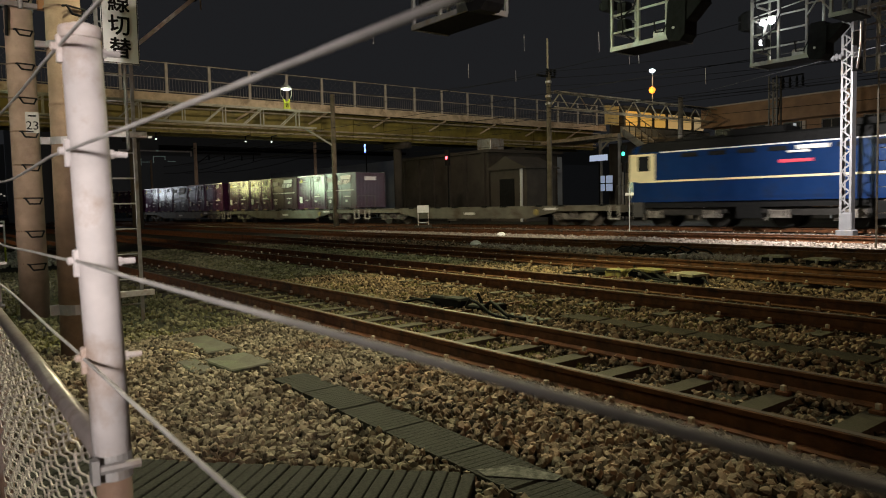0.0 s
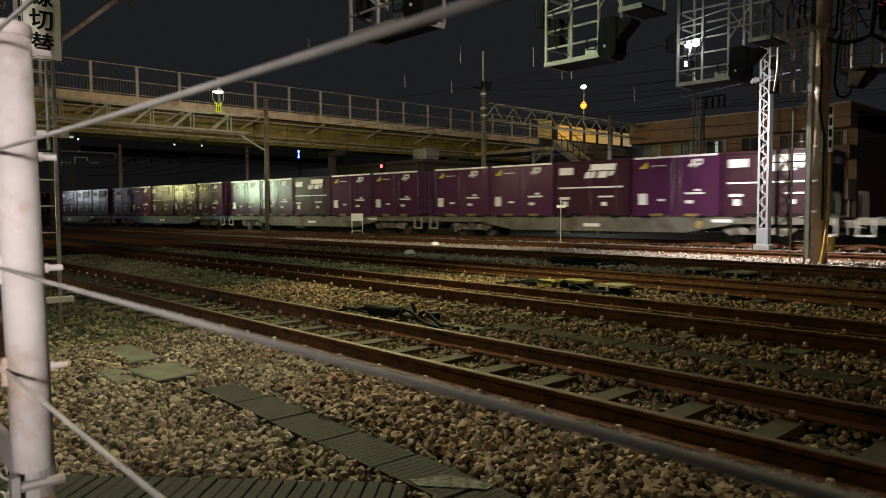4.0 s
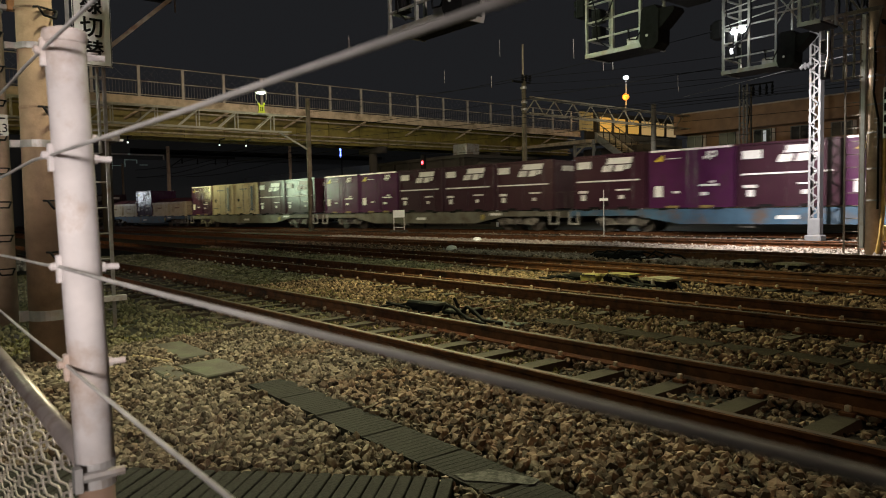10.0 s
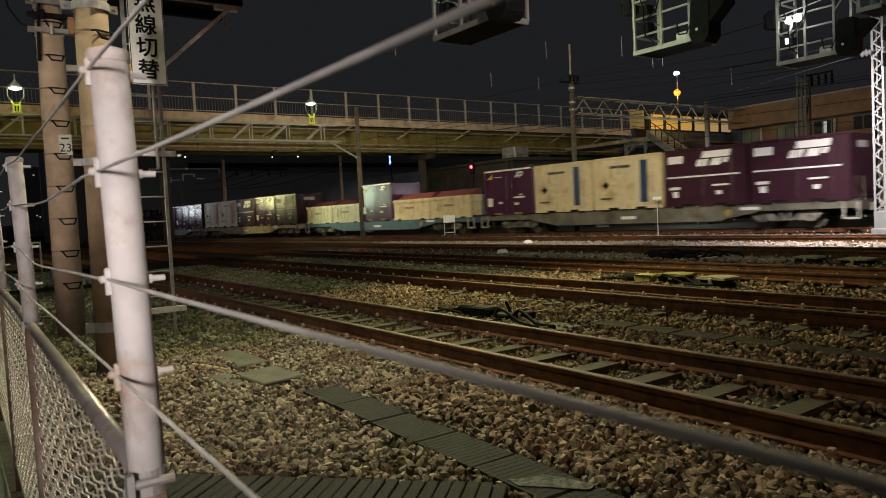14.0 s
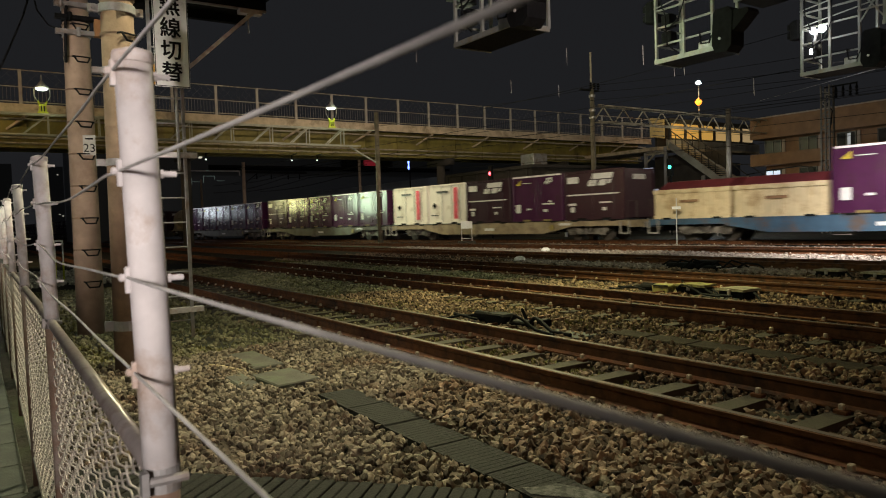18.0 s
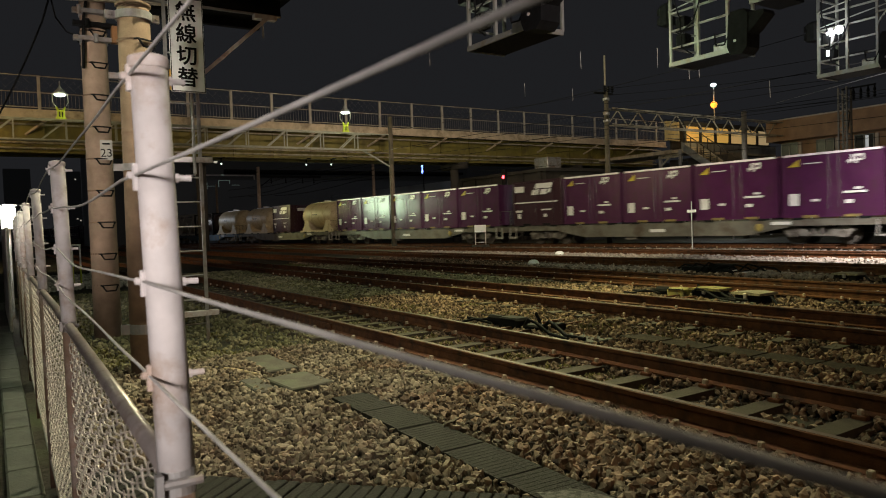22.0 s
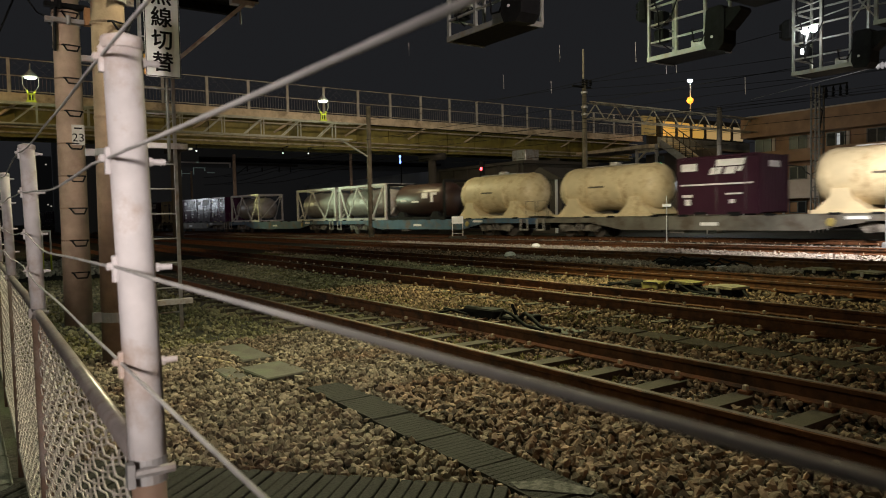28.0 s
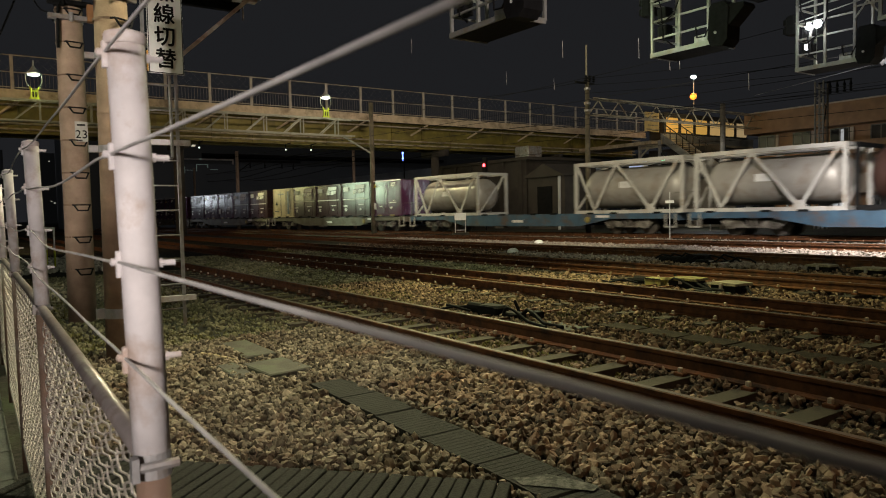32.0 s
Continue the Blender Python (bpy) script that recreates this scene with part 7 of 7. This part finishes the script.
def tank_framed(k=1.0, label="grey tank inside a white braced container frame"):
    c = thing("frame_tank", label, "tank container", (0, 0, 0), 0, "framed tank containers")
    part("tank", Geo().lathe([(r, e * (k * 2.98 - 0.13 - d)) for e, order in ((-1, 1), (1, -1)) for r, d in ((0.05, 0.0), (0.5, 0.05), (0.82, 0.23), (0.95, 0.45), (0.98, 0.65))[::order]], 30, (0, 0, 1.22), "x"), TANKWHITE, c, "", True)
    for s in (-1, 1):
        for t_ in (-1, 1):
            part("corner_post", Geo().box(s * 2.98 * k - 0.07, s * 2.98 * k + 0.07, t_ * 1.15 - 0.07, t_ * 1.15 + 0.07, 0.0, 2.5), FRAMEWHITE, c)
        for z in (0.08, 2.43):
            part("end_beam", Geo().box(s * 2.98 * k - 0.06, s * 2.98 * k + 0.06, -1.1, 1.1, z - 0.07, z + 0.07), FRAMEWHITE, c)
            part("side_beam", Geo().box(-2.92 * k, 2.92 * k, s * 1.15 - 0.05, s * 1.15 + 0.05, z - 0.08, z + 0.08), FRAMEWHITE, c)
        zig = [(-2.9, 2.36), (-1.85, 0.15), (-0.55, 2.36), (1.35, 0.15), (2.75, 2.36)]
        for (xa, za), (xb, zb) in zip(zig[:-1], zig[1:]):
            part("brace", Geo().bar((xa * k, s * 1.16, za), (xb * k, s * 1.16, zb), 0.05, 0.13), FRAMEWHITE, c, "white diagonal brace")
        part("gusset", Geo().extrude([(1.35 * k - 0.3, 0.12), (1.35 * k + 0.3, 0.12), (1.35 * k + 0.14, 0.42), (1.35 * k - 0.14, 0.42)], "y", s * 1.19 - 0.012, s * 1.19 + 0.012), FRAMEWHITE, c)
        part("end_brace", Geo().bar((s * 3.0 * k, -1.05, 0.15), (s * 3.0 * k, 1.05, 2.4), 0.05, 0.08), FRAMEWHITE, c)
    part("walkway", Geo().box(-2.6, 2.6, -0.3, 0.3, 2.30, 2.36), GALV2, c)
    part("data_mark", Geo().box(-0.5, 0.2, -1.0, -0.97, 1.2, 1.5), MARK, c)
    return c


def container_dark():
    c = thing("brown_tank", "dark brown tank container with white marks and end frames", "tank container", (0, 0, 0), 0, "tank containers")
    brown = mat("dark_brown_paint", (0.035, 0.017, 0.013), 0.4, 0, 0.2, 2, 0.08, 25, (0.03, 0.02, 0.016), 1.5, 0.5)
    part("tank", Geo().lathe([(0.05, -2.75), (0.6, -2.68), (0.95, -2.5), (1.08, -2.25), (1.08, 2.25), (0.95, 2.5), (0.6, 2.68), (0.05, 2.75)], 28, (0, 0, 1.25), "x"), brown, c, "", True)
    for s in (-1, 1):
        for t_ in (-1, 1):
            part("corner_post", Geo().box(s * 2.95 - 0.07, s * 2.95 + 0.07, t_ * 1.15 - 0.07, t_ * 1.15 + 0.07, 0.0, 2.45), DARK, c)
        part("end_beam", Geo().box(s * 2.95 - 0.06, s * 2.95 + 0.06, -1.1, 1.1, 2.3, 2.45), DARK, c)
        part("base_beam", Geo().box(-2.9, 2.9, s * 1.15 - 0.07, s * 1.15 + 0.07, 0.0, 0.18), DARK, c)
        part("saddle", Geo().extrude([(s * 1.8 - 0.5, 0.1), (s * 1.8 + 0.5, 0.1), (s * 1.8 + 0.25, 0.5), (s * 1.8 - 0.25, 0.5)], "y", -1.0, 1.0), DARK, c)
    part("emblem", Geo().box(0.6, 1.15, -1.10, -1.06, 1.35, 1.70), MARK, c, "white mark")
    part("emblem", Geo().box(1.5, 2.1, -1.10, -1.06, 1.55, 1.70), MARK, c)
    part("emblem", Geo().box(1.5, 1.72, -1.10, -1.06, 1.10, 1.55), MARK, c)
    part("data_mark", Geo().box(-1.7, -1.1, -1.10, -1.07, 1.2, 1.3), MARK, c)
    part("data_mark", Geo().box(-0.5, 0.2, -1.10, -1.07, 1.1, 1.2), MARK, c)
    return c


def locomotive():
    l = thing("electric_locomotive", "blue electric locomotive with cream cab ends and white lines", "locomotive")
    prof = [(-1.38, 1.10), (1.38, 1.10), (1.40, 1.3), (1.36, 3.25), (1.10, 3.62), (0.5, 3.74), (-0.5, 3.74), (-1.10, 3.62), (-1.36, 3.25), (-1.40, 1.3)]
    g = Geo()
    n = len(prof)
    secs = [(-7.8, 0.90), (-7.6, 0.97), (-7.2, 1.0), (7.2, 1.0), (7.6, 0.97), (7.8, 0.90)]
    for x, k in secs:
        g.v += [(x, y * k, 1.1 + (z - 1.1) * (0.94 + 0.06 * (k - 0.9) / 0.1)) for y, z in prof]
    for i in range(len(secs) - 1):
        g.f += [(i * n + j, i * n + (j + 1) % n, (i + 1) * n + (j + 1) % n, (i + 1) * n + j) for j in range(n)]
    g.f += [tuple(range(n)), tuple(range((len(secs) - 1) * n, len(secs) * n))]
    part("body", g, LOCOBLUE, l)
    for s in (-1, 1):
        part("cream_front", Geo().box(7.76 * s - 0.06, 7.76 * s + 0.07, -1.24, 1.24, 1.75, 2.95), LOCOCREAM, l, "cream cab front")
        part("cab_window", Geo().box(7.74 * s - 0.07, 7.74 * s + 0.09, -1.0, -0.15, 2.62, 3.25), GLASS, l)
        part("cab_window", Geo().box(7.74 * s - 0.07, 7.74 * s + 0.09, 0.15, 1.0, 2.62, 3.25), GLASS, l)
        part("head_light", Geo().lathe([(0.02, -0.02), (0.13, -0.01), (0.13, 0.03)], 14, (7.86 * s, -0.95, 1.55), "x"), GALV, l)
        for t_ in (-1, 1):
            part("cream_side", Geo().box(min(6.45 * s, 7.70 * s), max(6.45 * s, 7.70 * s), t_ * 1.375 - 0.02, t_ * 1.375 + 0.02, 2.0, 3.2), LOCOCREAM, l, "cream cab side")
            part("side_window", Geo().box(7.0 * s - 0.28, 7.0 * s + 0.28, t_ * 1.386 - 0.02, t_ * 1.386 + 0.02, 2.45, 3.1), GLASS, l)
        part("coupler", Geo().bevelled(8.0 * s - 0.4, 8.0 * s + 0.4, -0.15, 0.15, 0.72, 1.02, 0.03), BOGIE, l)
        part("snow_plough", Geo().box(7.6 * s - 0.1, 7.6 * s + 0.1, -1.2, 1.2, 0.3, 0.7), DARK, l)
        part("step", Geo().box(7.3 * s - 0.25, 7.3 * s + 0.25, -1.4, -1.3, 0.45, 1.1), FRAME, l)
    for t_ in (-1, 1):
        part("waist_line", Geo().box(-7.3, 7.3, t_ * 1.398 - 0.012, t_ * 1.398 + 0.012, 1.95, 2.03), LOCOCREAM, l, "pale waist line")
        part("roof_line", Geo().box(-6.2, 7.2, t_ * 1.37 - 0.02, t_ * 1.37 + 0.02, 3.20, 3.25), MARK, l, "thin white roof line")
        for k in range(9):
            part("grille", Geo().box(-5.2 + 1.2 * k, -4.5 + 1.2 * k, t_ * 1.382 - 0.015, t_ * 1.382 + 0.015, 2.96, 3.13), DARK, l)
        part("number_plate", Geo().box(-1.2, 0.0, t_ * 1.398 - 0.012, t_ * 1.398 + 0.012, 2.5, 2.62), REDSTRIPE, l, "red plate")
        part("emblem", Geo().box(-0.9, -0.1, t_ * 1.395 - 0.012, t_ * 1.395 + 0.012, 2.86, 2.94).box(-0.6, 0.55, t_ * 1.390 - 0.012, t_ * 1.390 + 0.012, 2.97, 3.12), MARK, l, "white emblem bars")
    part("roof", Geo().extrude([(-1.365, 3.27), (1.365, 3.27), (1.12, 3.635), (0.5, 3.755), (-0.5, 3.755), (-1.12, 3.635)], "x", -7.3, 7.3), DARK, l, "black roof above the white line")
    part("underframe", Geo().box(-7.4, 7.4, -1.3, 1.3, 0.85, 1.1).box(-2.9, -1.9, -1.3, 1.3, 0.4, 0.85).box(1.9, 2.9, -1.3, 1.3, 0.4, 0.85), DARK, l)
    for x in (-5.3, 0.0, 5.3):
        b = part("bogie", Geo().extrude([(x - 2.0, 0.80), (x + 2.0, 0.80), (x + 1.95, 0.60), (x + 0.5, 0.52), (x - 0.5, 0.52), (x - 1.95, 0.60)], "y", -1.16, -1.04).extrude([(x - 2.0, 0.80), (x + 2.0, 0.80), (x + 1.95, 0.60), (x - 1.95, 0.60)], "y", 1.04, 1.16), LOCOGEAR, l, "black oily bogie frame")
        for dx in (-1.3, 1.3):
            for s in (-1, 1):
                y = s * 0.56
                part("wheel", Geo().lathe([(0.06, y - 0.10), (0.52, y - 0.065), (0.56, y - 0.065), (0.56, y + 0.065), (0.45, y + 0.05), (0.09, y + 0.04)], 22, (x + dx, 0, 0.56), "y"), LOCOGEAR, b, "", True)
            part("axle_box", Geo().bevelled(x + dx - 0.2, x + dx + 0.2, -1.25, -1.1, 0.42, 0.72, 0.03), BOGIE, b)
            for e in (-0.32, 0.32):
                part("spring", Geo().cyl((x + dx + e, -1.12, 0.42), (x + dx + e, -1.12, 0.74), 0.075, 10), BOGIE, b)
            part("brake_block", Geo().bevelled(x + dx - 0.68, x + dx - 0.58, -1.0, -0.9, 0.3, 0.75, 0.02), BOGIE, b)
        part("sand_pipe", Geo().tube([(x - 1.9, -1.2, 0.8), (x - 1.92, -1.2, 0.45), (x - 1.8, -1.1, 0.2)], 0.025, 6), LOCOGEAR, b)
    for x in (-2.4, 2.3):
        part("roof_box", Geo().bevelled(x - 1.15, x + 1.15, -0.8, 0.8, 3.72, 3.98, 0.04), DARK, l)
    for s in (-1, 1):
        x = 5.0 * s
        pg = part("pantograph", Geo().box(x - 1.0, x + 1.0, -0.55, 0.55, 3.74, 3.82), DARK, l)
        for y in (-0.5, 0.5):
            part("lower_arm", Geo().bar((x - 0.8, y, 3.8), (x + 0.9, y, 4.5), 0.05), DARK, pg)
            part("upper_arm", Geo().bar((x + 0.9, y, 4.5), (x - 0.3, y * 0.8, 5.1), 0.04), DARK, pg)
        part("contact_shoe", Geo().box(x - 0.4, x - 0.2, -0.9, 0.9, 5.08, 5.14), DARK, pg)
    return l


TRAVEL = [(0, 0.00), (2, 16.25), (4, 32.07), (6, 47.62), (8, 62.98), (10, 78.81), (12, 94.23), (14, 109.73), (16, 124.86), (18, 139.84), (20, 154.99), (22, 170.08), (24, 185.00), (26, 199.74), (28, 214.28), (30, 228.59), (32, 243.24)]
TRAIN = []


def put(ob, ahead, up=0.0):
    """Remember that ob rides with its middle at that x at the start."""
    TRAIN.append((ob, ahead, up))
    return ob


def train_pose(x, up):
    return pose(x, 27.71 + 0.0846 * x + 1.225, up, 0, 0, TRAIN_TURN)


protos = {"A": container_a(), "B": container_b(),
          "C": container_c(CREAM, BLUESTRIPE, "cream cold container with a dark blue stripe"),
          "R": container_c(PALECREAM, REDSTRIPE, "pale cold container with a red stripe"),
          "L": container_low(), "T": tank_plain(), "F": tank_framed(), "D": container_dark()}
wagons = {"g": wagon(WGREY, "grey container flat wagon on two bogies"), "b": wagon(WBLUE, "blue container flat wagon on two bogies"), "e": wagon(WBEIGE, "beige container flat wagon on two bogies")}
used = set()


def take(table, key):
    if key in used:
        return copy_thing(table[key], Matrix())
    used.add(key)
    return table[key]


put(locomotive(), -12.5)
LOADS = [("g", []),
         ("g", "ABABB"), ("g", "BBABB"), ("b", "BBABA"), ("g", "AAABB"), ("g", "AACCB"), ("b", "LLBLL"), ("e", "ABARR"), ("g", "BBBBA"), ("g", "BBBBB"),
         ("g", [("T", 7.0), ("A", 0.4), ("T", -5.6)]), ("b", [("T", 6.8), ("D", -0.2), ("F", -6.5)]), ("b", [("F", 7.1), ("F", -6.2)]),
         ("g", "BAAAC"), ("g", "AABBA"), ("g", "BBBBB"), ("b", "ABBAB"), ("g", "BBABB")]
for k, (kind_, load) in enumerate(LOADS):
    middle = -30.62 - 20.2 * k - (0.4 if k == 7 else 0.0)
    put(take(wagons, kind_), middle)
    cargo = [(c, 7.66 - 3.83 * i) for i, c in enumerate(load)] if isinstance(load, str) else load
    for c, dx in cargo:
        put(take(protos, c), middle + dx, 1.0)


def motions():
    walk(farbus, [(t, pose(-108.0, y, 10.6)) for t, y in ((0.0, 96.0), (16.0, 92.0), (17.3, 71.6), (17.6, 65.0), (18.0, 57.2), (18.4, 51.1), (18.8, 45.5), (19.2, 41.0), (19.6, 36.2), (20.0, 32.2), (20.4, 29.0), (21.0, 25.0), (22.5, 19.0), (32.0, 18.0))])
    for ob, ahead, up in TRAIN:
        walk(ob, [(t, train_pose(ahead + d, up)) for t, d in TRAVEL])


motions()
